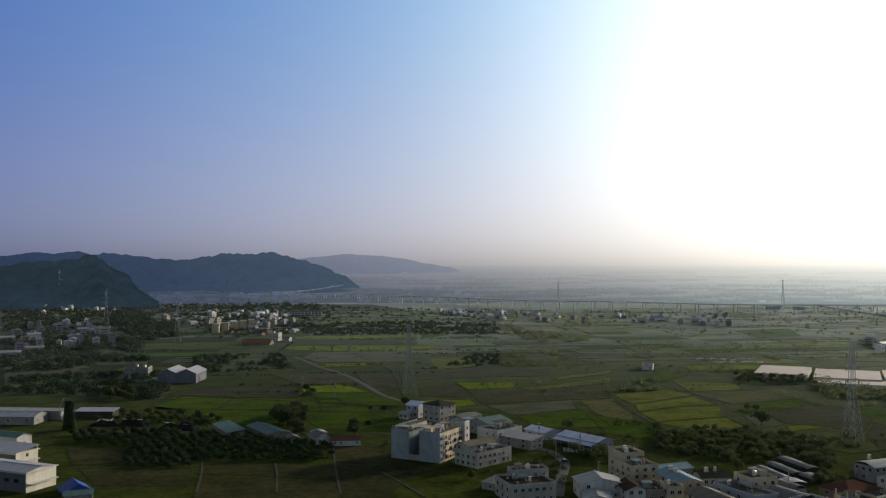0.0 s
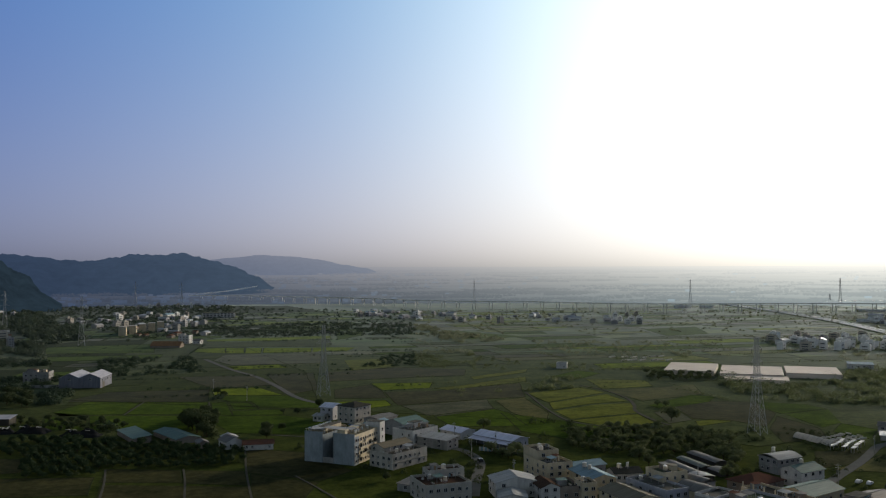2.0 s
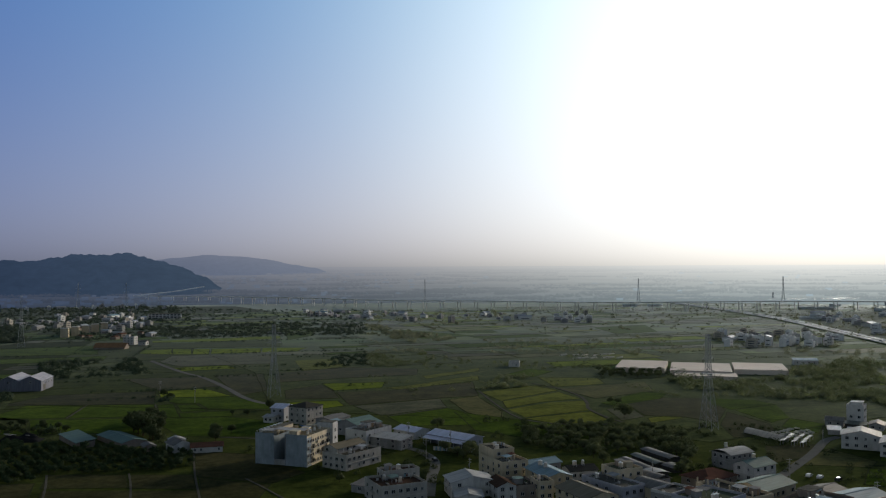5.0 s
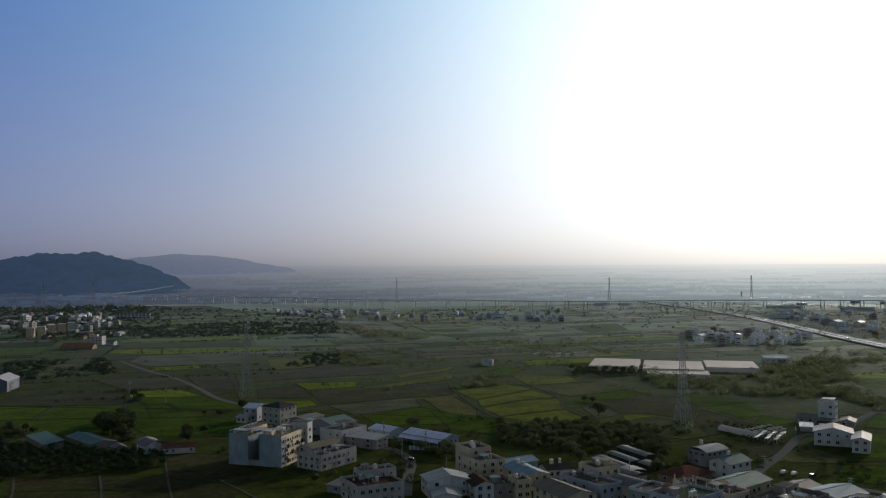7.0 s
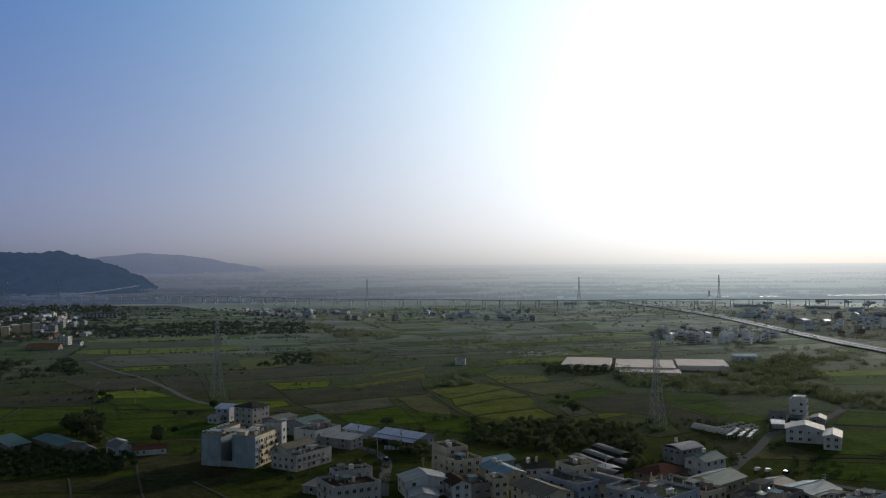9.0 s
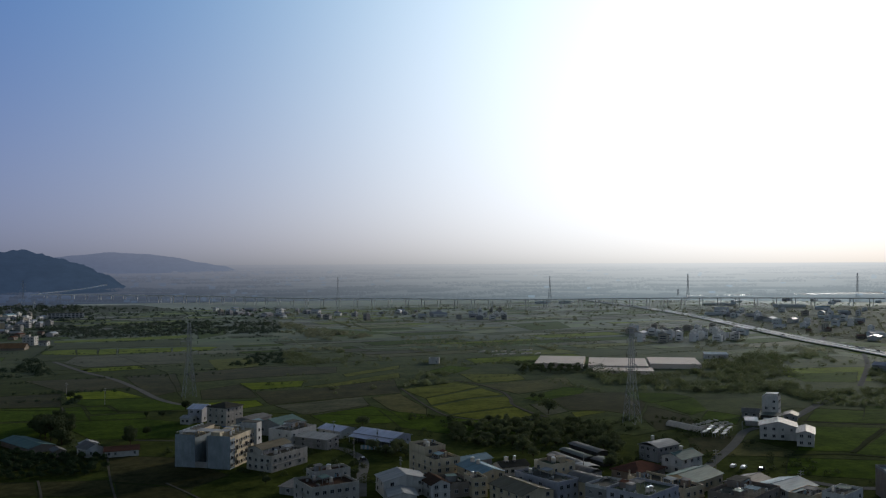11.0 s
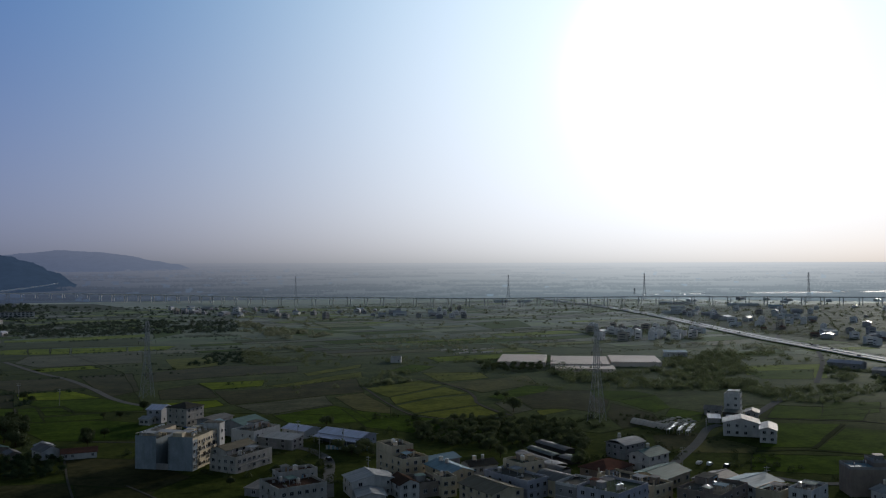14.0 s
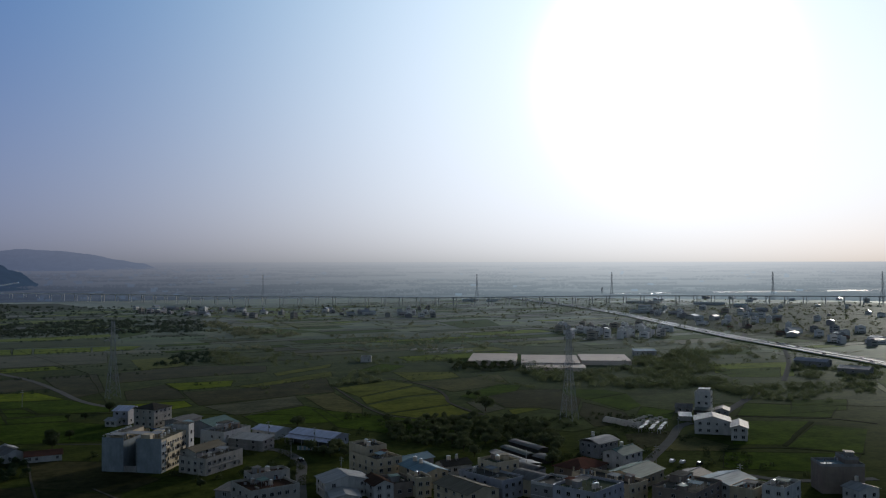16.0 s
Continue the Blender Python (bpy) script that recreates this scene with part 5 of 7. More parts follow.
for w, d, h, ob in HALLS:
    # the dark sheet paints shade on the long side; the sunlit end stays pale
    part("front_cladding", box(-w / 2 + 0.3, w / 2, d / 2, d / 2 + 0.08, 0, h - 0.9), M_SLATE, ob, "dark blue-grey sheet cladding")
    part("door_canopy", box(-w / 2 - 2.0, -w / 2, -d / 2 + 0.5, d / 2 - 0.5, 3.3, 3.55), M_YELLOW, ob, "pale canopy over the doors")
    part("roof_edge", box(-w / 2 - 0.75, -w / 2 - 0.6, -d / 2 - 0.5, d / 2 + 0.5, h - 0.35, h + 0.1), M_YELLOW, ob)
    for k in range(9):
        part("front_window", box(-w / 2 + 4 + k * 5.2, -w / 2 + 6.6 + k * 5.2, d / 2 + 0.08, d / 2 + 0.14, h * 0.45, h * 0.62), M_GLASS, ob)
house(-231, 446, 157, 60, 9, 6.6, "gable", M_WHITE, M_TEALTIN, "grey-green roofed factory hall", 1, (4, 1), 1.4, bands=False, name="factory_hall", category="factory")
house(-113, 476, 119, 30, 9, 2.8, "shed", M_BROWNWALL, M_TEALTIN, "low shed with teal sheet roof", 1, (0, 0), 1.2, bands=False, name="shed", category="shed")
house(-91, 473, 124, 30, 12, 2.8, "gable", M_BROWNWALL, M_TEALTIN, "low shed with faded teal roof", 1, (0, 0), 1.3, bands=False, name="shed", category="shed")
house(-60, 448, 120, 10, 8, 4.0, "gable", M_WHITE, M_GREYTIN, "small white house with grey gabled roof", 1, (2, 2), 1.8, bands=False)
house(-46, 444, 96, 8, 14.5, 3.0, "gable", M_WHITE, M_REDROOF, "low white house with rusty red roof", 1, (2, 5), 1.3, bands=False, axis="y", size=(1.0, 1.2))
house(-62, 459, 110, 6, 7, 3.6, "gable", M_WHITE, M_WHITETIN, "small white hut with pale roof", 1, (1, 1), 1.2, bands=False)
house(-74, 450, 112, 7, 5, 3.0, "gable", M_BROWNWALL, M_GREYTIN, "small dark hut beside the orchard", 1, (1, 0), 1.0, bands=False, name="hut", category="hut")
house(183, 762, 162, 9, 11, 3.8, "flat", M_WHITE, M_DECK, "small white pump house among fields", 1, (2, 1), bands=False, name="pump_house", category="shed")
for x, y, turn, w, d, top in ((143, 374, 100, 22, 4.6, M_GREYTIN), (151, 382, 100, 20, 4.6, M_DULLTIN), (161, 392, 102, 22, 5.6, M_GREYTIN), (136, 367, 104, 8, 5, M_GREYTIN), (145, 359, 100, 7, 8, M_WHITETIN), (157, 367, 104, 8, 7, M_GREYTIN)):
    house(x, y, turn, w, d, 2.1, "arch", M_DARKROOF, top, "low arched nursery shed among trees", 1, (0, 0), 0.7, bands=False, name="nursery_shed", category="shed")
for x, y, turn in ((273.5, 431, 148), (281, 424.5, 148)):
    house(x, y, turn, 6, 11, 2.6, "shed", M_GREYWALL, M_BRIGHTTIN, "small grey shed with bright white roof", 1, (0, 0), 0.5, bands=False, name="shed", category="shed")


# workshops and barns out on the plain
house(520, 603, 118, 26, 14, 4.6, "gable", M_GREYWALL, M_PALETIN, "grey workshop with pale sheet roof beside the highway", 1, (3, 2), 1.8, bands=False, name="workshop", category="workshop")
house(514, 552, 122, 22, 16, 4.4, "gable", M_GREYWALL, M_WHITETIN, "low workshop with white sheet roof among trees", 1, (3, 2), 1.6, bands=False, name="workshop", category="workshop")
house(437, 724, 158, 20, 10, 4.2, "shed", M_WHITE, M_BLUETIN, "white store with pale blue lean-to roof", 1, (4, 1), 1.2, bands=False, name="store", category="shed")
house(-206, 1010, 172, 33, 15, 2.6, "gable", M_BROWNWALL, M_RUST, "low barn with rust-brown sheet roof", 1, (0, 0), 4.0, bands=False, name="barn", category="barn")
house(-196, 1062, 165, 13, 10, 8.6, "flat", M_WHITE, M_DECK, "white three-storey house at the edge of fields", 3, (3, 2), stair=True)
house(-180, 1052, 165, 9, 8, 4.0, "gable", M_WHITE, M_GREYTIN, "small white house with grey roof by fields", 1, (2, 1), 1.4, bands=False)


def silo(x, y):
    """A tall open frame grown over with creepers, with a pale bent pipe."""
    ob = thing("overgrown_silo", x, y, 0, 20, "tall steel frame overgrown with dark creepers", "silo")
    for i, j in ((1, 1), (1, -1), (-1, 1), (-1, -1)):
        bm = bmesh.new()
        add_strut(bm, (2.6 * i, 2.2 * j, -0.2), (2.0 * i, 1.6 * j, 16.0), 0.16)
        part("post", bm, M_DARKROOF, ob)
    for z in (4.0, 8.0, 12.0, 16.0):
        part("platform", box(-2.4, 2.4, -2.0, 2.0, z, z + 0.15), M_DARKROOF, ob)
    part("hopper", box(-1.5, 1.5, -1.3, 1.3, 8.2, 13.5), M_SLATE, ob)
    bm = bmesh.new()
    bend = [(-2.8 - 2.4 * math.sin(math.pi * k / 9), 2.2, 4 + 13.0 * k / 9) for k in range(10)]
    for a, b in zip(bend, bend[1:]):
        add_strut(bm, a, b, 0.22)
    part("pipe", bm, M_WHITE, ob, "pale bent pipe")
    bm = bmesh.new()
    for k in range(2600):
        z = 15.5 * random.random() ** 1.3
        a = random.uniform(0, 6.283)
        r = random.uniform(1.9, 3.9) * (1.0 - 0.025 * z)
        if noise.noise(Vector((math.cos(a), math.sin(a), z * 0.3))) > -0.45:
            add_leaf(bm, Vector((r * math.cos(a), r * math.sin(a), z)), random.uniform(0.30, 0.55), Vector((math.cos(a), math.sin(a), 0.2)))
    part("creeper", bm, M_LEAF, ob, "dark green creeper leaves")
    FOOT.append((x, y, 20, 6, 6))


def net_heap(x, y, w, d, h, turn):
    """A slumped heap of black shade net with white sheets on it."""
    ob = thing("net_heap", x, y, 0, turn, "slumped heap of black shade netting and white sheets", "heap", "net heaps")
    bm = bmesh.new()
    n = 14
    grid = []
    for i in range(n + 1):
        row = []
        for j in range(n + 1):
            u, v = i / n * 2 - 1, j / n * 2 - 1
            z = h * max(0.0, (1 - u ** 4) * (1 - v ** 4)) * (0.55 + 0.9 * noise.noise(Vector((u * 2.2, v * 2.2, x)))) - 0.1
            row.append(bm.verts.new((u * w / 2, v * d / 2, z)))
        grid.append(row)
    for i in range(n):
        for j in range(n):
            bm.faces.new((grid[i][j], grid[i + 1][j], grid[i + 1][j + 1], grid[i][j + 1]))
    part("netting", bm, M_BLACKNET, ob, smooth=True)
    for k in range(5):
        bm = bmesh.new()
        px, py, a = random.uniform(-0.35, 0.35) * w, random.uniform(-0.1, 0.4) * d, random.uniform(0, 3)
        z = h * 0.75
        c, q = math.cos(a), math.sin(a)
        add_slab(bm, [(px + c * i * 1.4 - q * j * 0.5, py + q * i * 1.4 + c * j * 0.5, z + 0.5 * k / 5 + 0.25 * i) for i, j in ((-1, -1), (1, -1), (1, 1), (-1, 1))], 0.05)
        part("white_sheet", bm, M_WHITE, ob, "torn white plastic sheet")


silo(-203, 486)
net_heap(-189, 499, 15, 10, 3.4, 10)
net_heap(-172, 500, 18, 11, 4.4, 170)
net_heap(-143, 487, 22, 12, 4.2, 175)
FOOT += [(-189, 499, 10, 16, 11), (-172, 500, 170, 19, 12), (-143, 487, 175, 23, 13)]


def film(name, colour, clear):
    """Thin milky plastic that lets light through."""
    m = bpy.data.materials.new(name)
    m.use_nodes = True
    n = Nodes(m.node_tree)
    where = n.add("ShaderNodeNewGeometry").outputs["Position"]
    tone = n.mix(n.noise(0.4, 4.0, 0.6, where), (*colour, 1), (*(c * 0.75 for c in colour), 1))
    a, b, both = n.add("ShaderNodeBsdfDiffuse"), n.add("ShaderNodeBsdfTranslucent"), n.add("ShaderNodeMixShader")
    n.link(tone, a.inputs[0])
    n.link(tone, b.inputs[0])
    both.inputs[0].default_value = clear
    n.link(a.outputs[0], both.inputs[1])
    n.link(b.outputs[0], both.inputs[2])
    n.link(both.outputs[0], n.add("ShaderNodeOutputMaterial").inputs[0])
    return m


M_PLASTIC = film("milky_plastic_film", (0.66, 0.64, 0.60), 0.45)
M_FILM = film("thin_translucent_film", (0.75, 0.78, 0.80), 0.55)


def long_film_shed(x, y, turn, w, d, h, bays):
    """A far white shed as a row of low film-covered bays, open underneath; the film is there to glow in backlight."""
    ob = thing("greenhouse", x, y, 0, turn, "long white film greenhouse far out on the plain", "greenhouse", "film greenhouses")
    for k in range(bays):
        x0, x1 = -w / 2 + w * k / bays, -w / 2 + w * (k + 1) / bays
        bm = bmesh.new()
        add_slab(bm, ((x0, -d / 2, h), (x1, -d / 2, h), (x1, 0, h + 1.6), (x0, 0, h + 1.6)), 0.04)
        add_slab(bm, ((x0, 0, h + 1.6), (x1, 0, h + 1.6), (x1, d / 2, h), (x0, d / 2, h)), 0.04)
        part("roof_film", bm, M_FILM, ob)
        part("front_film", box(x0 + 0.1, x1 - 0.1, d / 2 - 0.05, d / 2, 0.4, h), M_FILM, ob)
        part("back_film", box(x0 + 0.1, x1 - 0.1, -d / 2, -d / 2 + 0.05, 0.4, h), M_FILM, ob)


for x, y, turn, w, d, h, bays in ((697, 1808, 162, 36, 12, 4.5, 5), (745, 1794, 162, 32, 12, 4.5, 5), (812, 1296, 122, 60, 12, 3.5, 7), (855, 1345, 122, 50, 10, 3.5, 6), (1000, 1600, 150, 70, 12, 4.0, 8), (1090, 1500, 140, 60, 12, 4.0, 7), (930, 1180, 130, 40, 10, 3.5, 5)):
    long_film_shed(x, y, turn, w, d, h, bays)


# ---- growing houses ----
def net_house(x, y, turn, w, d, h, bays, label):
    """Flat crop netting stretched over posts and wires."""
    ob = thing("net_house", x, y, 0, turn, label, "net house", "net houses")
    for k in range(bays):
        y0 = -d / 2 + d * k / bays
        bm = bmesh.new()
        n = 6
        for i in range(n):
            x0, x1 = -w / 2 + w * i / n, -w / 2 + w * (i + 1) / n
            add_slab(bm, ((x0, y0 + 0.1, h), (x1, y0 + 0.1, h), (x1, y0 + d / bays / 2, h - 0.35), (x0, y0 + d / bays / 2, h - 0.35)), 0.05)
            add_slab(bm, ((x0, y0 + d / bays / 2, h - 0.35), (x1, y0 + d / bays / 2, h - 0.35), (x1, y0 + d / bays - 0.1, h), (x0, y0 + d / bays - 0.1, h)), 0.05)
        part("net_roof", bm, M_NET, ob)
    for x0 in (-w / 2, w / 2 - 0.1):
        part("side_net", box(x0, x0 + 0.1, -d / 2, d / 2, 0, h - 0.4), M_NET, ob)
    for y0 in (-d / 2, d / 2 - 0.1):
        part("end_net", box(-w / 2 + 0.1, w / 2 - 0.1, y0, y0 + 0.1, 0, h - 0.4), M_NET, ob)
    return ob


net_house(286, 724, 154, 40, 60, 4.0, 6, "pale crop net house with flat roof")
net_house(325.3, 695, 155, 48, 62, 4.0, 6, "pale crop net house beside the fields")
net_house(310.5, 655.5, 156, 47, 26, 3.0, 2, "low front bay of a crop net house")
net_house(373.5, 688, 155, 41, 52, 4.0, 5, "pale crop net house with open front")


def tunnel(x, y, turn, length, r):
    ob = thing("tunnel_greenhouse", x, y, 0, turn, "milky plastic tunnel greenhouse", "greenhouse")
    bm = bmesh.new()
    n = 12
    rows = [[bm.verts.new((k * length / 2, r * math.cos(math.pi * i / n), r * 0.95 * math.sin(math.pi * i / n))) for k in (-1, -0.33, 0.33, 1)] for i in range(n + 1)]
    for a, b in zip(rows, rows[1:]):
        for i in range(3):
            bm.faces.new((a[i], a[i + 1], b[i + 1], b[i]))
    bm.faces.new([r_[0] for r_ in rows])
    bm.faces.new([r_[3] for r_ in rows][::-1])
    bmesh.ops.recalc_face_normals(bm, faces=bm.faces[:])
    part("film", bm, M_PLASTIC, ob)
    for k in range(9):
        bm = bmesh.new()
        x0 = -length / 2 + length * k / 8
        for i in range(n):
            a, b = math.pi * i / n, math.pi * (i + 1) / n
            add_strut(bm, (x0, r * 1.01 * math.cos(a), r * 0.96 * math.sin(a)), (x0, r * 1.01 * math.cos(b), r * 0.96 * math.sin(b)), 0.05)
        part("hoop", bm, M_STEEL, ob)


tunnel(234, 429.5, 105, 25, 2.7)


# ---- things on the flat roofs ----
def roof_planter(x, y, z, turn):
    ob = thing("roof_planter", x, y, z, turn, "long concrete planter with green shrubs", "planter", "roof planters")
    part("trough", box(-1.3, 1.3, -0.35, 0.35, 0, 0.4), M_GREYWALL, ob)
    bm = bmesh.new()
    for k in range(26):
        c = Vector((random.uniform(-1.2, 1.2), random.uniform(-0.35, 0.35), random.uniform(0.4, 1.1)))
        s = Vector((random.gauss(0, 1), random.gauss(0, 1), random.gauss(0, 1))).normalized() * random.uniform(0.15, 0.32)
        u = s.orthogonal().normalized() * 0.2
        bm.faces.new([bm.verts.new(q) for q in (c - s, c + u, c + s)])
    part("shrubs", bm, M_LEAF, ob)


def roof_store(x, y, z, turn):
    ob = thing("roof_store", x, y, z, turn, "small sheet-metal store on a flat roof", "roof store", "roof stores")
    part("wall", box(-1.5, 1.5, -1.1, 1.1, 0, 2.1), random.choice((M_GREYWALL, M_BROWNWALL, M_CREAM)), ob)
    bm = bmesh.new()
    add_slab(bm, ((-1.8, -1.4, 2.5), (1.8, -1.4, 2.5), (1.8, 1.4, 2.2), (-1.8, 1.4, 2.2)), 0.08)
    part("roof", bm, random.choice((M_GREYTIN, M_TEALTIN, M_REDROOF, M_TANTIN)), ob)
    part("door", box(-1.54, -1.5, -0.4, 0.4, 0, 1.9), M_DOOR, ob)


def air_unit(x, y, z, turn):
    ob = thing("air_conditioner", x, y, z, turn, "white air conditioner box on a roof", "air conditioner", "air conditioners")
    part("case", box(-0.45, 0.45, -0.2, 0.2, 0.1, 0.85), M_WHITE, ob)
    part("foot", box(-0.4, 0.4, -0.15, 0.15, 0, 0.098), M_STEEL, ob)
    part("grille", box(-0.3, 0.3, -0.23, -0.2, 0.2, 0.75), M_DARKROOF, ob)


def drying_rack(x, y, z, turn):
    ob = thing("drying_rack", x, y, z, turn, "steel laundry frame on a roof", "laundry frame", "laundry frames")
    for i in (-1.5, 1.4):
        part("post", box(i, i + 0.08, -0.04, 0.04, 0, 1.9), M_STEEL, ob)
    part("rail", box(-1.5, 1.48, -0.03, 0.03, 1.9, 1.97), M_STEEL, ob)
    for k in range(3):
        part("cloth", box(-1.2 + 0.9 * k, -0.55 + 0.9 * k, -0.02, 0.02, 0.8 + 0.2 * (k % 2), 1.89), (M_WHITE, M_REDROOF, M_BLUETIN)[k], ob)


for ob, w, d, z in ROOFS:
    for k in range(max(2, int(w * d / 38))):
        x, y = random.uniform(-0.5, 0.5) * (w - 3.6), random.uniform(-0.5, 0.5) * (d - 3.6)
        place = on_roof(ob, x, y, z)
        turn = math.degrees(math.atan2(ob.matrix_basis[1][0], ob.matrix_basis[0][0])) + random.choice((0, 90))
        random.choice((roof_planter, roof_planter, roof_store, air_unit, air_unit, drying_rack))(*place, turn)

# ---- trees and scrub ----
def make_tree(tall, wide, leaves, material, name="tree", label="", category="tree"):
    """A tapered trunk with limbs and a crown of leaf tufts in uneven clumps; stands at the origin."""
    ob = thing(name, 0, 0, 0, 0, label, category)
    bm = bmesh.new()
    fork = tall * 0.35
    add_drum(bm, 0, 0, -0.1, fork, 0.035 * tall, 7, 0.022 * tall)
    clumps = []
    for k in range(9):
        a = k * 2.4 + random.uniform(-0.4, 0.4)
        r = wide * random.uniform(0.15, 0.72)
        top = Vector((r * math.cos(a), r * math.sin(a), tall * random.uniform(0.48, 0.88)))
        add_strut(bm, (0, 0, fork * random.uniform(0.6, 1.0)), top, 0.012 * tall)
        clumps.append((top, wide * random.uniform(0.36, 0.58)))
    clumps.append((Vector((0, 0, tall * 0.85)), wide * 0.5))
    part("trunk", bm, M_BARK, ob)
    bm = bmesh.new()
    for k in range(leaves):
        c, r = random.choice(clumps)
        o = Vector((random.gauss(0, 1), random.gauss(0, 1), random.gauss(0, 1))).normalized()
        p = c + Vector((o.x * r, o.y * r, o.z * r * 0.75)) * random.uniform(0.55, 1.08)
        p.z = max(p.z, tall * 0.16)
        add_leaf(bm, p, wide * random.uniform(0.065, 0.12), o)
    part("crown", bm, material, ob)
    return ob


# crowns paler to the right, darker to the left: sunward haze in the colour
TREES = [make_tree(5.0, 2.9 + 0.25 * k, 950, M_LEAF_GROVE, "tree", "leafy dark green field tree", "tree") for k in range(5)]
ORCHARD = [make_tree(4.4, 2.9 + 0.2 * k, 900, M_LEAF, "fruit_tree", "low dense green fruit tree in an orchard", "tree") for k in range(4)]
SHADY = [make_tree(5.0, 3.0 + 0.3 * k, 950, M_LEAF_DARK, "tree", "dark leafy tree beside the orchard", "tree") for k in range(3)]
PARKED = {ob: 0 for ob in TREES + ORCHARD + SHADY}


def inside(x, y, poly):
    odd = False
    for (ax, ay), (bx, by) in zip(poly, poly[1:] + poly[:1]):
        if (ay > y) != (by > y) and x < (bx - ax) * (y - ay) / (by - ay) + ax:
            odd = not odd
    return odd


def plant(source, x, y, tall, group):
    """The first use moves the model itself, later ones copy it."""
    s = tall / (4.4 if source in ORCHARD else 5.0)
    m = pose(x, y, 0, 0, 0, random.uniform(0, 360))
    if not PARKED[source]:
        ob = source
        ob.matrix_basis = m
    else:
        ob = copy_thing(source, m)
    ob.scale = (s, s * random.uniform(0.9, 1.1), s * random.uniform(0.85, 1.15))
    PARKED[source] += 1
    if group:
        ob["group"] = group
    return ob


def plant_grove(space, low, high, kind, *poly):
    xs, ys = [p[0] for p in poly], [p[1] for p in poly]
    row = 0
    y = min(ys)
    while y < max(ys):
        x = min(xs) + (space / 2 if row % 2 else 0)
        while x < max(xs):
            px, py = x + random.uniform(-0.25, 0.25) * space, y + random.uniform(-0.25, 0.25) * space
            if inside(px, py, list(poly)) and clear_of_houses(px, py, 2.5) and random.random() < 0.93:
                plant(random.choice(ORCHARD if kind == "orchard" else SHADY if px < 60 else TREES), px, py, random.uniform(low, high), "orchard trees" if kind == "orchard" else "grove trees")
            x += space
        y += space * 0.95
        row += 1


def lone_tree(x, y, tall):
    plant(random.choice(SHADY if x < 60 else TREES), x, y, tall, "")


THICKETS = []


def thicket(density, size, *poly):
    THICKETS.append((density, size, list(poly)))
    if density >= 1.4:
        bm = bmesh.new()
        bm.faces.new([bm.verts.new((x, y, (0.036, 0.040, 0.044, 0.056, 0.060, 0.064, 0.076, 0.080, 0.084, 0.096, 0.100, 0.104)[len(THICKETS) % 12])) for x, y in (poly if sum(a[0] * b[1] - a[1] * b[0] for a, b in zip(poly, poly[1:] + poly[:1])) > 0 else poly[::-1])])
        tagged(part("rough_grass", bm, M_WEEDS), FIELD_WORDS["rough_grass"], "grass", kind="structure")


plant_grove(5.5, 2.4, 3.4, 'orchard', (-197, 473), (-151, 481), (-99, 460), (-56, 451), (-48, 407), (-76, 406), (-105, 406), (-112, 393), (-139, 392), (-154, 434), (-184, 451))
plant_grove(6.0, 2.6, 4.4, 'grove', (114, 465), (143, 479), (173, 470), (196, 448), (187, 408), (173, 391), (150, 403), (122, 411), (107, 428))
plant_grove(6.0, 3.0, 5.0, 'grove', (63, 421), (82, 417), (80, 399), (66, 402))
plant_grove(7.0, 6.0, 9.0, 'grove', (-99, 538), (-88, 550), (-75, 491), (-76, 467), (-90, 492))
plant_grove(7.0, 2.5, 4.0, 'grove', (-215, 544), (-145, 532), (-123, 504), (-138, 488), (-189, 494))
plant_grove(8.0, 4.0, 6.0, 'grove', (-248, 657), (-226, 653), (-204, 587), (-220, 589))
plant_grove(6.0, 4.0, 7.0, 'grove', (170, 399), (183, 396), (165, 365), (161, 371))
plant_grove(8.0, 3.0, 4.5, 'grove', (241, 717), (293, 697), (276, 659), (231, 669))
thicket(2.00, 2.3, (8, 792), (33, 875), (67, 926), (128, 945), (114, 807), (75, 778), (36, 778))
thicket(2.00, 3.0, (-245, 887), (-161, 897), (-123, 764), (-186, 743), (-211, 761))
thicket(1.20, 2.8, (-222, 1365), (-43, 1417), (131, 1325), (113, 1149), (-29, 1151), (-185, 1133))
thicket(2.40, 3.4, (307, 621), (348, 639), (415, 650), (427, 608), (375, 531), (334, 528), (300, 553))
thicket(1.40, 4.0, (276, 642), (315, 633), (300, 553), (265, 561))
thicket(2.00, 3.0, (395, 676), (473, 721), (488, 692), (441, 642), (374, 618))
thicket(1.80, 4.0, (-347, 706), (-238, 743), (-196, 654), (-185, 595), (-257, 615), (-304, 620))
thicket(1.80, 4.5, (-448, 1114), (-361, 1078), (-266, 810), (-310, 803), (-362, 902))
thicket(1.60, 4.0, (-413, 840), (-352, 848), (-307, 780), (-365, 743))
thicket(1.60, 5.0, (-602, 1625), (-412, 1380), (-323, 1110), (-353, 1061), (-432, 1207))
thicket(0.50, 2.6, (118, 915), (159, 797), (259, 775), (241, 725), (197, 743), (101, 755))
thicket(0.45, 2.6, (209, 1038), (423, 988), (381, 826), (251, 817), (198, 930))
thicket(1.50, 4.0, (106, 1234), (155, 1140), (185, 1060), (130, 1008), (105, 1078))
thicket(0.35, 2.5, (60, 632), (85, 644), (106, 622), (96, 597), (75, 596))
thicket(1.60, 3.0, (155, 693), (182, 691), (182, 643), (148, 628), (122, 619))
thicket(1.00, 2.5, (100, 516), (121, 502), (123, 475), (99, 480))
thicket(2.20, 3.0, (394, 602), (433, 606), (368, 516), (344, 525))
thicket(2.00, 3.0, (361, 518), (430, 522), (508, 525), (442, 462), (394, 451), (350, 476))
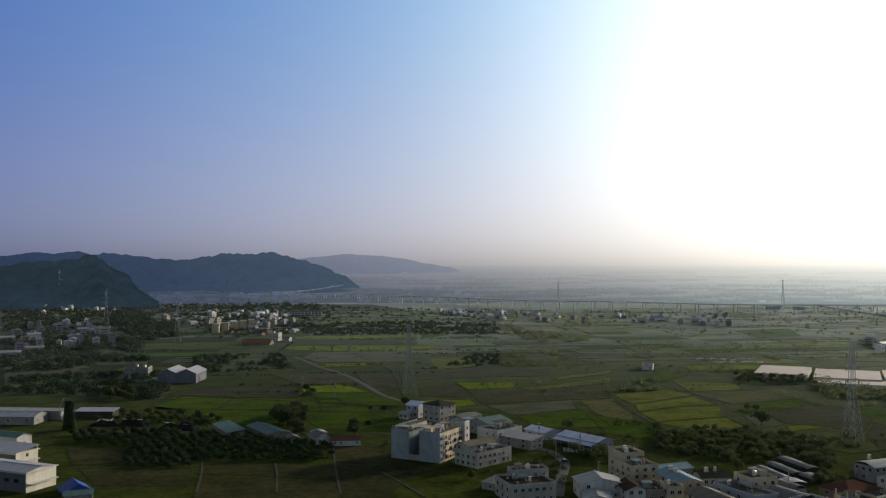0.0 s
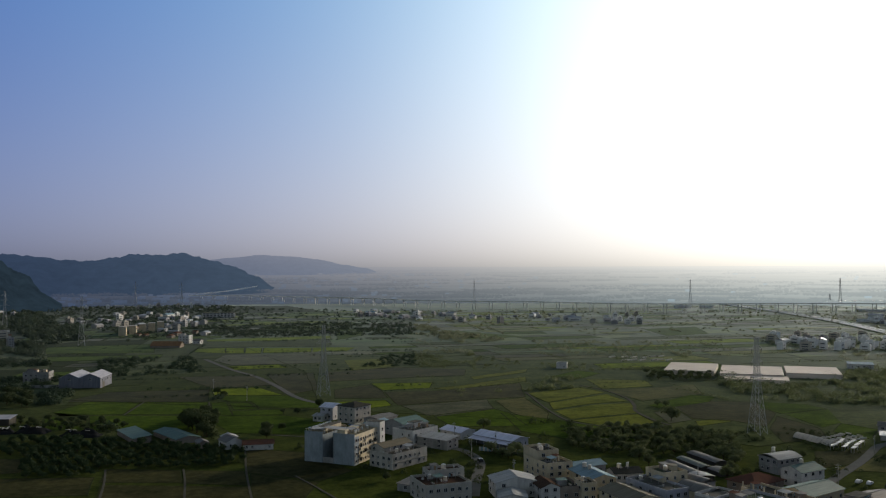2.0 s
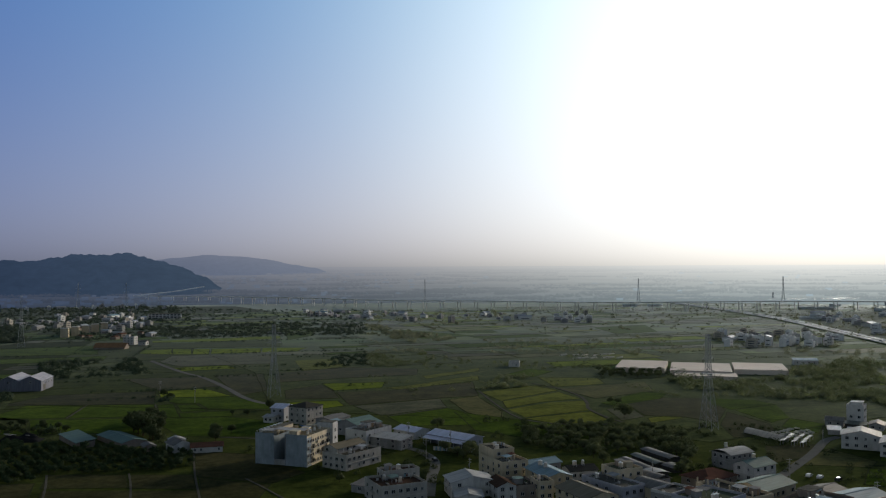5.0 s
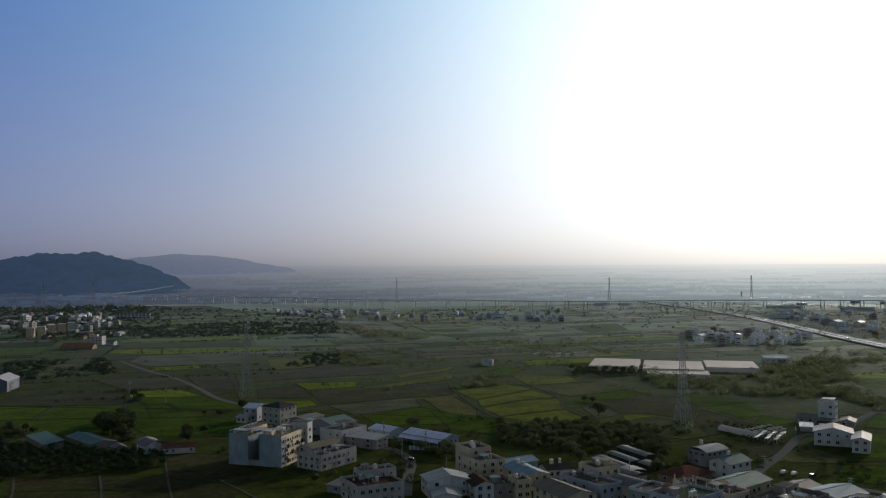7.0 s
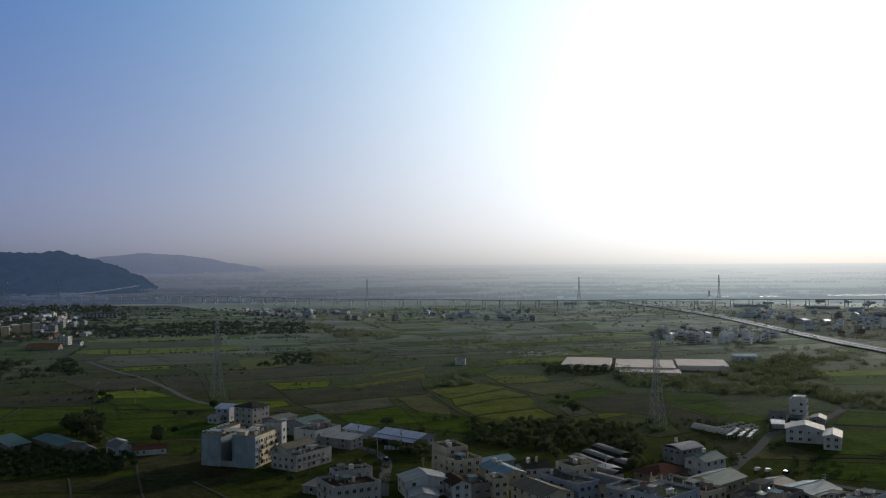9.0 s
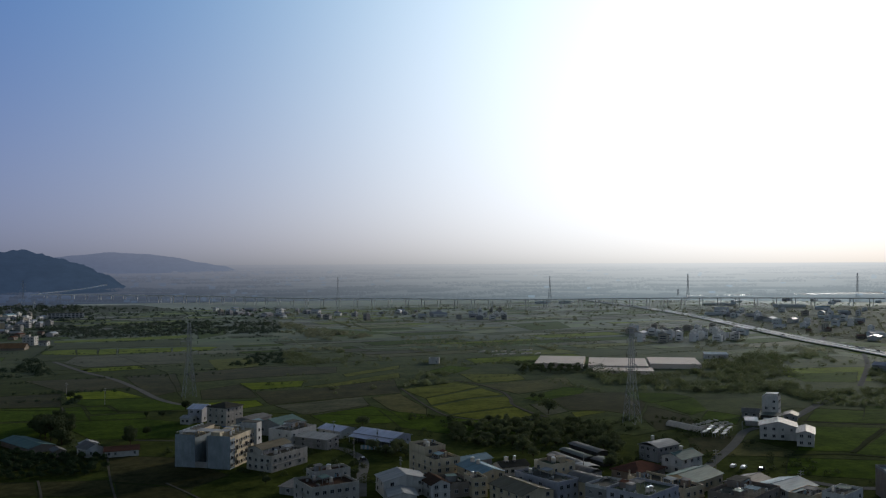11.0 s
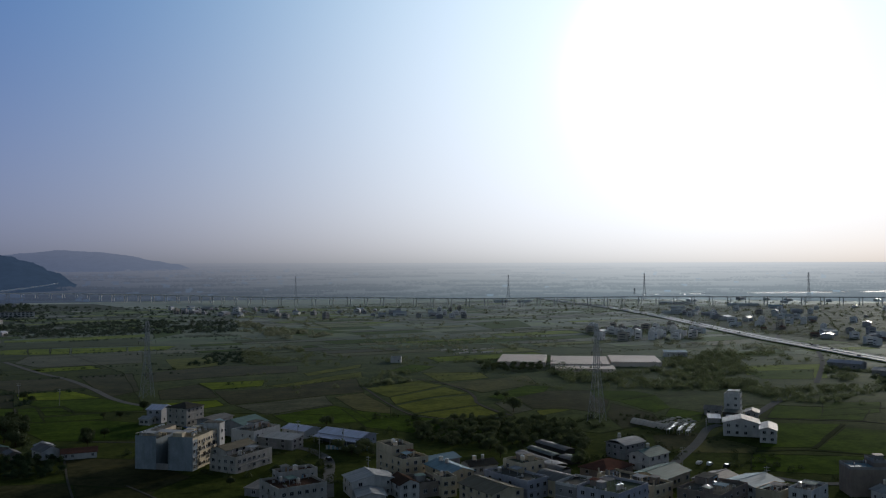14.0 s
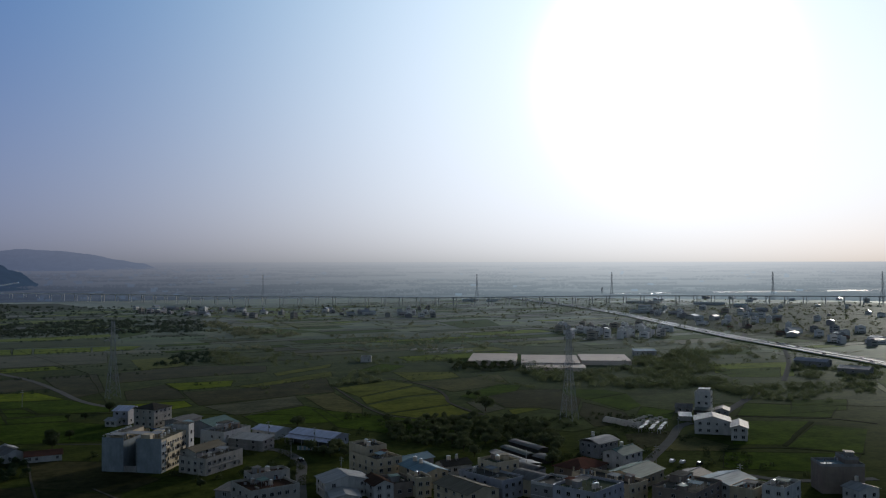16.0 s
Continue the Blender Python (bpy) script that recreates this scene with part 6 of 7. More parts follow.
thicket(0.80, 4.0, (380, 691), (490, 739), (529, 723), (436, 617), (356, 617))
thicket(0.30, 3.5, (504, 880), (593, 806), (563, 695), (500, 622), (470, 655), (455, 777))
thicket(2.00, 3.0, (525, 635), (567, 577), (506, 519), (447, 541))
thicket(0.70, 4.0, (-542, 1102), (-462, 1150), (-340, 848), (-401, 816))
thicket(0.26, 3.4, (-817, 2271), (-223, 2019), (-154, 1408), (-209, 1176), (-474, 1614), (-582, 1621))
thicket(0.14, 3.0, (-204, 1922), (459, 1697), (325, 1207), (133, 1351), (-151, 1413))
thicket(0.05, 3.0, (455, 1770), (961, 1616), (655, 921), (456, 778), (454, 980), (310, 1155))
thicket(0.05, 3.0, (885, 2020), (1745, 1693), (780, 778), (663, 896), (713, 1225), (593, 1370))
thicket(1.50, 3.0, (-149, 523), (-132, 517), (-119, 479), (-141, 489))
thicket(1.50, 2.5, (-103, 627), (-88, 636), (-86, 606), (-96, 608))
thicket(1.20, 4.0, (389, 555), (398, 523), (366, 482), (349, 501))
thicket(1.50, 4.0, (297, 700), (320, 639), (300, 617), (269, 637))
thicket(1.50, 3.5, (-78, 491), (-60, 481), (-59, 452), (-75, 460))
thicket(0.90, 2.2, (23, 396), (45, 394), (44, 369), (24, 378))
thicket(1.20, 3.0, (60, 464), (66, 462), (65, 434), (56, 435))
thicket(0.80, 5.0, (-913, 1854), (-694, 1930), (-523, 1618), (-367, 1129), (-558, 1385), (-598, 1215))
thicket(0.70, 3.2, (-564, 1146), (-592, 1313), (-558, 1385), (-447, 1210), (-368, 998), (-392, 932), (-413, 840))
thicket(0.40, 3.6, (-507, 1617), (-380, 1744), (-262, 1567), (-189, 1175), (-255, 1115), (-330, 1251), (-432, 1381))
thicket(0.20, 4.0, (-774, 2462), (-539, 2610), (-270, 2017), (-221, 1658), (-406, 1753), (-588, 1874))
thicket(0.12, 2.6, (842, 1440), (1401, 1367), (780, 778), (673, 813), (716, 1024))
thicket(0.50, 3.0, (499, 1058), (653, 1013), (565, 857), (441, 873))
thicket(1.3, 1.7, (-197, 473), (-151, 481), (-99, 460), (-56, 451), (-48, 407), (-76, 406), (-105, 406), (-112, 393), (-139, 392), (-154, 434), (-184, 451))
thicket(1.3, 2.6, (114, 465), (143, 479), (173, 470), (196, 448), (187, 408), (173, 391), (150, 403), (122, 411), (107, 428))
lone_tree(-83, 488, 11.0)
for x, y, tall in ((155, 356, 6), (153, 371, 6.5), (177, 393, 5), (166, 384, 6), (151, 384, 5), (131, 384, 5), (131, 397, 5.5), (66, 420, 5), (78, 424, 4.5), (47, 364, 3.5), (33, 384, 4), (91, 412, 5)):
    if clear_of_houses(x, y, 1.0):
        lone_tree(x, y, tall)
lone_tree(-76, 475, 8.0)
lone_tree(-44, 465, 6.0)
lone_tree(-45, 478, 6.0)
lone_tree(-42, 546, 3.0)
lone_tree(-33, 544, 3.5)
lone_tree(-21, 564, 5.0)
lone_tree(182, 493, 7.0)
lone_tree(193, 547, 4.0)
lone_tree(197, 543, 4.0)
lone_tree(-38, 488, 4.0)
lone_tree(14, 371, 3.0)
lone_tree(72, 485, 5.0)
lone_tree(-94, 630, 5.0)
lone_tree(-88, 621, 4.0)
STREETS = [(58 + k * 0.3, 330 + k * 7.0) for k in range(20)] + [(160 + k * 6.0, 290 + k * 8.0) for k in range(16)]
# solitary bushes along the bunds of the whole plain
def scrub():
    spots = []
    for density, size, poly in THICKETS:
        xs, ys = [p[0] for p in poly], [p[1] for p in poly]
        area = (max(xs) - min(xs)) * (max(ys) - min(ys))
        for k in range(min(int(area / 100 * density * 1.35), 3400)):
            x, y = random.uniform(min(xs), max(xs)), random.uniform(min(ys), max(ys))
            if inside(x, y, poly) and clear_of_houses(x, y, size * 0.6) and noise.noise(Vector((x * 0.025, y * 0.025, 1.0))) > -0.25:
                spots.append((x, y, size * random.uniform(0.5, 1.2)))
    for k in range(1700):
        x, y = random.uniform(-30, 250), random.uniform(265, 470)
        if clear_of_houses(x, y, 1.2) and noise.noise(Vector((x * 0.05, y * 0.05, 7.0))) > 0.0 and y > 560 - 1.2 * x - 160 * (x < 60) and not any(math.hypot(x - a, y - b) < 5 for a, b in STREETS):
            spots.append((x, y, random.uniform(0.7, 2.2)))
    for k in range(110):
        d = random.uniform(620, 1250)
        a = radians(random.uniform(-30, 50))
        x, y = d * math.sin(a), d * math.cos(a)
        way = random.choice((0.12, 0.12, 1.7)) + random.uniform(-0.15, 0.15)
        tall = random.uniform(0.8, 2.0)
        for step in range(random.randint(4, 34)):
            if random.random() < 0.7:
                spots.append((x + random.uniform(-1.5, 1.5), y + random.uniform(-1.5, 1.5), tall * random.uniform(0.5, 1.3)))
            x, y = x + 4.0 * math.cos(way), y + 4.0 * math.sin(way)
    # leaf colour grows paler with distance and rightwards, in place of haze
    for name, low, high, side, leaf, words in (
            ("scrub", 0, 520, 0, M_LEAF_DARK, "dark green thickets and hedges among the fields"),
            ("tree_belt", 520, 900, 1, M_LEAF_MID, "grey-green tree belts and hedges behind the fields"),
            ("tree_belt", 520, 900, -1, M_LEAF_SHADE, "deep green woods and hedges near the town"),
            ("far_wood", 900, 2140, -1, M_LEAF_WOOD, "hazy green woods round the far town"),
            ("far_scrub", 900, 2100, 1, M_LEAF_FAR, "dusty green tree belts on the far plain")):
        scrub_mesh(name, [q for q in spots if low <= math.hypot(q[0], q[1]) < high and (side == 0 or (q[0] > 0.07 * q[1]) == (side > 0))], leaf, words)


def scrub_mesh(name, spots, leaf, words):
    verts, faces = [], []
    for x, y, r in spots:
        far = math.hypot(x, y) > 1100
        for k in range(20 if far else 78):
            o = Vector((random.gauss(0, 1), random.gauss(0, 1), abs(random.gauss(0, 0.9)))).normalized()
            p = Vector((x, y, 0.1)) + Vector((o.x * r, o.y * r, o.z * r * 1.15)) * random.uniform(0.6, 1.05)
            n = (o + Vector((random.uniform(-0.7, 0.7), random.uniform(-0.7, 0.7), random.uniform(-0.4, 0.8)))).normalized()
            size = r * (random.uniform(0.24, 0.42) if far else random.uniform(0.10, 0.18))
            s = n.cross(Vector((random.uniform(-1, 1), random.uniform(-1, 1), random.uniform(-1, 1)))).normalized() * size
            t = n.cross(s).normalized() * size * 0.8
            b = len(verts)
            verts += [tuple(p - s), tuple(p - t - n * size * 0.25), tuple(p + s), tuple(p + t - n * size * 0.25)]
            faces += [(b, b + 1, b + 2), (b, b + 2, b + 3)]
    me = bpy.data.meshes.new(name)
    me.from_pydata(verts, [], faces)
    me.materials.append(leaf)
    tagged(new(name, me), words, "shrubs", kind="stuff")


scrub()

# ---- pylons ----
def pylon(x, y, tall, turn, label="grey steel lattice power pylon", half=3.8):
    ob = thing("power_pylon", x, y, 0, turn, label, "pylon", "power pylons")
    waist, top = tall * 0.55, tall

    def width(z):
        return half + (1.3 - half) * min(z / waist, 1) if z < waist else 1.3 - 0.5 * (z - waist) / (top - waist)

    thick = 0.075 + 0.00003 * math.hypot(x, y)
    for i, j in ((1, 1), (1, -1), (-1, -1), (-1, 1)):
        bm = bmesh.new()
        add_strut(bm, (i * half, j * half, -0.2), (i * 1.3, j * 1.3, waist), thick)
        add_strut(bm, (i * 1.3, j * 1.3, waist), (i * 0.8, j * 0.8, top), thick)
        part("leg", bm, M_STEEL, ob)
    bm = bmesh.new()
    z, k = 0.0, 0
    while z < top - 1:
        w0 = width(z)
        z1 = min(z + max(2.2, w0 * 1.5), top)
        w1 = width(z1)
        for a, b in (((1, 1), (1, -1)), ((1, -1), (-1, -1)), ((-1, -1), (-1, 1)), ((-1, 1), (1, 1))):
            add_strut(bm, (a[0] * w0, a[1] * w0, z), (b[0] * w1, b[1] * w1, z1), thick * 0.4)
            add_strut(bm, (b[0] * w0, b[1] * w0, z), (a[0] * w1, a[1] * w1, z1), thick * 0.4)
            add_strut(bm, (a[0] * w1, a[1] * w1, z1), (b[0] * w1, b[1] * w1, z1), thick * 0.4)
        z = z1
    part("bracing", bm, M_STEEL, ob)
    for level, reach in ((0.60, 6.2), (0.74, 5.6), (0.88, 5.0)):
        for side in (-1, 1):
            bm = bmesh.new()
            z = tall * level
            w = width(z)
            for j in (-1, 1):
                add_strut(bm, (side * w, j * w, z), (side * reach, 0, z + 0.3), thick * 0.6)
                add_strut(bm, (side * w, j * w, z + 2.0), (side * reach, 0, z + 0.3), thick * 0.6)
            arm = part("cross_arm", bm, M_STEEL, ob)
            bm = bmesh.new()
            add_drum(bm, side * reach, 0, z - 1.8, z + 0.2, 0.14, 6)
            part("insulator", bm, M_DECK, arm)
    return ob


for px, py, tall, turn in ((-20, 619, 49, 20), (214, 452, 51, 35), (-309, 1045, 58, 15), (-513, 1362, 55, 15), (-817, 1900, 82, 10), (-500, 2090, 56, 10), (-400, 2110, 54, 10), (290, 2100, 58, 80), (790, 2000, 58, 80), (1075, 1850, 62, 80), (1350, 1620, 64, 80), (1490, 1450, 66, 80), (1129, 1988, 22, 80)):
    pylon(px, py, tall, turn)


# base colour raised to lift the backlit viaduct and barriers towards the haze
M_PALE = surface("haze_paled_concrete", (0.68, 0.67, 0.65), 0.8, vary=0.2, scale=0.3)

# ---- viaduct, highway and bridge ----
def offset_line(line, away):
    """A line beside the given one."""
    out, d = [], Vector((1, 0, 0))
    for a, b in zip(line, line[1:] + line[-1:]):
        d = Vector((b[0] - a[0], b[1] - a[1], 0)) if b != a else d
        s = Vector((-d.y, d.x, 0)).normalized() * away
        out.append((a[0] + s.x, a[1] + s.y, a[2] if len(a) > 2 else 0.0))
    return out


M_ROADWAY = surface("worn_pale_roadway", (0.30, 0.30, 0.29), 0.6, second=(0.22, 0.22, 0.215), scale=0.3, gloss=0.45)


def viaduct():
    line = smooth_line([(-424, 2343), (-251, 2263), (-110, 2154), (19, 2052), (137, 1907), (248, 1823), (361, 1787), (506, 1680), (606, 1640), (762, 1625), (869, 1615), (1010, 1575), (1200, 1490), (1480, 1330)], 8)
    ob = thing("viaduct", 0, 0, 0, 0, "long grey concrete viaduct on tall paired piers", "viaduct")
    bm = bmesh.new()
    add_ribbon(bm, line, 12, 15.6, 17.0)
    part("deck", bm, M_PALE, ob)
    bm = bmesh.new()
    add_ribbon(bm, line, 10.8, 17.0, 17.04)
    part("roadway", bm, M_ROADWAY, ob)
    for k in (-5.8, 5.8):
        bm = bmesh.new()
        add_ribbon(bm, offset_line(line, k), 0.6, 17.0, 17.4)
        part("barrier", bm, M_PALE, ob)
    walked, last = 0.0, Vector(line[0])
    for p in line[1:]:
        p = Vector(p)
        seg = (p - last).length
        n = 0
        while walked + seg >= 36 * (n + 1) - 0.01 and n < 40:
            n += 1
            q = last + (p - last) * ((36 * n - walked) / seg)
            d = (p - last).normalized()
            for off in (-3.4, 3.4):
                bm = bmesh.new()
                add_drum(bm, q.x + d.x * off, q.y + d.y * off, -0.5, 15.7, 0.85, 8)
                part("pier", bm, M_PALE, ob)
        walked = (walked + seg) % 36
        last = p


viaduct()


def highway():
    """A low embankment with two carriageways."""
    mid = smooth_line([(880, 2100), (832, 1762), (815, 1610), (784, 1423), (748, 1261), (709, 1120), (674, 1000), (650, 913), (630, 836), (618, 776), (607, 722), (596, 671), (585, 610), (570, 540), (545, 440)], 5)
    ob = thing("highway", 0, 0, 0, 0, "dual carriageway highway with pale barriers on low bank", "highway", kind="structure")
    bm = bmesh.new()
    rows = []
    for left, top_left, top_right, right in zip(*(offset_line(mid, k) for k in (14.5, 10, -10, -14.5))):
        rows.append([bm.verts.new((p[0], p[1], z)) for p, z in ((left, -0.3), (top_left, 1.0), (top_right, 1.0), (right, -0.3))])
    for a, b in zip(rows, rows[1:]):
        for k in range(3):
            bm.faces.new((a[k], b[k], b[k + 1], a[k + 1]))
    bmesh.ops.recalc_face_normals(bm, faces=bm.faces[:])
    part("embankment", bm, M_WEEDS, ob)
    for side in (-1, 1):
        line = offset_line(mid, 5.6 * side)
        bm = bmesh.new()
        add_ribbon(bm, line, 7.6, 0.98, 1.3)
        part("roadway", bm, M_ROADWAY, ob)
        for k in (-3.9, 3.9):
            bm = bmesh.new()
            add_ribbon(bm, offset_line(line, k), 0.5, 1.0, 1.75)
            part("barrier", bm, M_PALE, ob)
    return mid


HIGHWAY = highway()


def river():
    """A shallow river shining on the far plain."""
    bm = bmesh.new()
    rows = []
    for k in range(61):
        a = 28.3 + 24.0 * k / 60
        mid = 2250 + (a - 28.5) * 15.5 + 14 * noise.noise(Vector((a * 0.6, 0, 3)))
        wide = 26 + 9 * noise.noise(Vector((a * 0.9, 5, 0)))
        rows.append([bm.verts.new((r * math.sin(radians(a)), r * math.cos(radians(a)), rim(r) + 0.6)) for r in (mid - wide, mid, mid + wide)])
    for p, q in zip(rows, rows[1:]):
        for i in range(2):
            bm.faces.new((p[i], p[i + 1], q[i + 1], q[i]))
    bmesh.ops.recalc_face_normals(bm, faces=bm.faces[:])
    tagged(part("water", bm, M_WATER), "shallow river shining in low sun", "river", kind="structure")


river()
bm = bmesh.new()
add_ribbon(bm, smooth_line([(-425, 2415, 15), (-336, 2432, 24), (-262, 2446, 36)], 5), 12, 0.0, 2.4)
tagged(part("bridge", bm, surface("pale_bridge_deck", (0.8, 0.8, 0.8), 0.6, vary=0.2)), "long pale road bridge over the plain", "bridge")

# ---- vehicles ----
def car(x, y, z, turn, paint, name="car", label="small parked car"):
    ob = thing(name, x, y, z, turn, label, "car", "cars")
    bm = bmesh.new()
    add_prism(bm, ((-2.1, 0.35), (2.1, 0.35), (2.1, 0.85), (1.2, 0.95), (0.6, 1.45), (-1.2, 1.45), (-1.8, 0.95), (-2.1, 0.9)), -0.85, 0.85)
    bmesh.ops.bevel(bm, geom=bm.edges[:], offset=0.06, segments=1, affect="EDGES")
    part("body", bm, paint, ob)
    for k in (-1, 1):
        bm = bmesh.new()
        add_prism(bm, ((-1.5, 0.98), (1.05, 0.98), (0.58, 1.38), (-1.15, 1.38)), k * 0.86 - 0.01, k * 0.86 + 0.01)
        part("side_window", bm, M_GLASS, ob)
    for i in (-1.3, 1.3):
        for j in (-0.8, 0.8):
            bm = bmesh.new()
            add_drum(bm, 0, 0, -0.1, 0.1, 0.33, 10)
            bmesh.ops.rotate(bm, verts=bm.verts[:], cent=(0, 0, 0), matrix=Matrix.Rotation(math.pi / 2, 3, "X"))
            bmesh.ops.translate(bm, verts=bm.verts[:], vec=(i, j, 0.33))
            part("wheel", bm, M_DARKROOF, ob)
    return ob


M_CARWHITE = surface("white_car_paint", (0.50, 0.50, 0.51), 0.4, vary=0.05)
M_CARDARK = surface("dark_car_paint", (0.03, 0.03, 0.035), 0.2, vary=0.1)
car(206, 345, 0.25, 40, M_CARWHITE, label="white car parked beside the lane")
car(209, 342, 0.25, 40, M_CARWHITE, label="white car parked beside the lane")
car(214, 337, 0.25, 35, M_CARDARK, label="dark car parked beside the lane")
car(58, 402, 0.25, 100, M_CARDARK, label="dark car standing in the village street")
for k in range(20):
    i = random.randrange(8, len(HIGHWAY) - 8)
    p, q = Vector(HIGHWAY[i][:2]), Vector(HIGHWAY[i + 1][:2])
    d = (q - p).normalized()
    side = random.choice((-1, 1)) * random.choice((4.0, 7.2))
    car(p.x - d.y * side, p.y + d.x * side, 1.31, math.degrees(math.atan2(d.y, d.x)), random.choice((M_CARWHITE, M_CARWHITE, M_CARWHITE, M_CARDARK)), label="small car driving on the embanked highway")


# ---- towns ----
# glass greyed so that far windows lose contrast as they would in haze
M_TOWNGLASS = surface("haze_paled_glass", (0.06, 0.065, 0.07), 0.3, vary=0.3, each=0.4)
M_TOWNWALL = surface("pale_painted_wall", (0.46, 0.46, 0.46), 0.8, second=(0.30, 0.30, 0.30), scale=0.3, each=0.2)
M_TOWNCREAM = surface("pale_cream_wall", (0.44, 0.41, 0.35), 0.8, second=(0.30, 0.28, 0.24), scale=0.3, each=0.15)
M_TOWNGREY = surface("town_grey_wall", (0.30, 0.30, 0.30), 0.8, second=(0.20, 0.20, 0.20), scale=0.3, each=0.2)
M_TOWNROOF = surface("town_sheet_roof", (0.30, 0.31, 0.32), 0.35, second=(0.20, 0.21, 0.22), scale=0.3, each=0.3)
# paler copy of the town wall, with haze brightness in its colour
M_FARWHITE = surface("haze_paled_wall", (0.70, 0.70, 0.69), 0.8, vary=0.3)


def town_house(w, d, h, roof, wall, top, label, detail):
    ob = thing("town_house", 0, 0, 0, 0, label, "house", "town houses")
    part("wall", box(-w / 2, w / 2, -d / 2, d / 2, 0, h), wall, ob)
    if roof == "gable":
        bm = bmesh.new()
        add_prism(bm, ((-w / 2 - 0.4, h), (w / 2 + 0.4, h), (0, h + w * 0.16)), -d / 2 - 0.4, d / 2 + 0.4)
        part("roof", bm, top, ob)
    else:
        bm = bmesh.new()
        t = 0.3
        for x0, x1, y0, y1 in ((-w / 2, w / 2, -d / 2, -d / 2 + t), (-w / 2, w / 2, d / 2 - t, d / 2), (-w / 2, -w / 2 + t, -d / 2 + t, d / 2 - t), (w / 2 - t, w / 2, -d / 2 + t, d / 2 - t)):
            add_box(bm, x0, x1, y0, y1, h, h + 1.0)
        part("parapet", bm, wall, ob)
        part("stair_house", box(-w * 0.1, w * 0.3, -d * 0.3, d * 0.1, h, h + 2.6), wall, ob)
    floors = max(1, int(h / 3.1))
    for s in range(floors):
        z = s * h / floors + 1.1
        if detail:
            for k in range(2):
                part("window", box(-w * 0.32 + k * w * 0.42, -w * 0.32 + k * w * 0.42 + w * 0.22, -d / 2 - 0.05, d / 2 + 0.05, z, z + 1.4), M_TOWNGLASS, ob)
        part("window", box(-w / 2 - 0.05, w / 2 + 0.05, -d * 0.3, d * 0.3, z, z + 1.3), M_TOWNGLASS, ob)
    return ob


TOWN = [town_house(w, d, h, roof, wall, top, label, detail) for w, d, h, roof, wall, top, label, detail in (
    (9, 13, 10.5, "flat", M_TOWNWALL, M_TOWNROOF, "white three-storey town house", 1),
    (8, 15, 9.5, "flat", M_TOWNCREAM, M_TOWNROOF, "cream three-storey town house", 1),
    (11, 12, 7.0, "flat", M_TOWNGREY, M_TOWNROOF, "grey two-storey town house", 0),
    (12, 16, 6.0, "gable", M_TOWNWALL, M_TOWNROOF, "house with grey sheet roof", 0),
    (14, 24, 5.5, "gable", M_TOWNGREY, M_WHITETIN, "workshop with pale sheet roof", 0),
    (16, 30, 6.0, "gable", M_TOWNWALL, M_TOWNROOF, "workshop with pale blue roof", 0),
    (8, 12, 13.0, "flat", M_TOWNGREY, M_TOWNROOF, "grey four-storey town house", 1),
    (10, 11, 4.0, "gable", M_BROWNWALL, M_REDROOF, "low house with red roof", 0),
    (10, 13, 9.0, "flat", M_FARWHITE, M_TOWNROOF, "white painted three-storey town house", 0),
    (15, 26, 6.0, "gable", M_FARWHITE, M_BRIGHTTIN, "workshop with shining white roof", 0),
)]
for ob in TOWN:
    if len(ob["label"].split()) < 4:
        ob["label"] = ob["label"] + " among trees"
USED = {ob: 0 for ob in TOWN}


FAR_TOWN = []


def settle(count, *poly):
    """Houses of a settlement, kept apart from one another, along two street directions; far ones are joined later."""
    poly = list(poly)
    xs, ys = [p[0] for p in poly], [p[1] for p in poly]
    base, spots, tries = random.uniform(0, 90), [], 0
    while len(spots) < count and tries < count * 40:
        tries += 1
        x, y = random.uniform(min(xs), max(xs)), random.uniform(min(ys), max(ys))
        if not inside(x, y, poly) or any(math.hypot(x - a, y - b) < 15 for a, b in spots):
            continue
        spots.append((x, y))
        # right-hand settlements draw more of the haze-paled houses
        source = random.choices(TOWN, (3, 2, 4, 4, 2, 0.5, 0.6, 4, 0, 0) if x < -150 else (4, 3, 1, 2, 1, 0.4, 0.4, 1, 8, 1) if 430 < x < 660 else (2, 1, 0.5, 3, 2, 1, 0.2, 2, 5, 3) if x > 400 else (1, 1, 3, 4, 2, 1, 0.2, 4, 0, 1))[0]
        m = pose(x, y, 0, 0, 0, base + random.choice((0, 90, 180, 270)) + random.uniform(-8, 8))
        s = random.uniform(0.55, 0.85)
        grown = (s, s * random.uniform(0.85, 1.15), random.uniform(0.65, 0.95))
        if math.hypot(x, y) > 2180:
            continue
        if math.hypot(x, y) > 1450:
            m.translation.z = rim(math.hypot(x, y))
            FAR_TOWN.append((TOWN.index(source), m @ Matrix.Diagonal((*grown, 1))))
            continue
        if USED[source]:
            ob = copy_thing(source, m)
        else:
            ob = source
            ob.matrix_basis = m
        USED[source] += 1
        ob.scale = grown


settle(58, (-564, 1146), (-592, 1313), (-558, 1385), (-447, 1210), (-368, 998), (-392, 932), (-413, 840))
settle(60, (-507, 1617), (-380, 1744), (-262, 1567), (-189, 1175), (-255, 1115), (-330, 1251), (-432, 1381))
settle(46, (-774, 2462), (-539, 2610), (-270, 2017), (-221, 1658), (-406, 1753), (-588, 1874))
settle(10, (-878, 1944), (-765, 1959), (-617, 1720), (-596, 1457), (-688, 1525))
settle(30, (0, 1759), (177, 1676), (265, 1504), (238, 1354), (139, 1405), (-0, 1564))
settle(24, (281, 1592), (520, 1533), (441, 1279), (298, 1341))
settle(34, (499, 1058), (653, 1013), (565, 857), (441, 873))
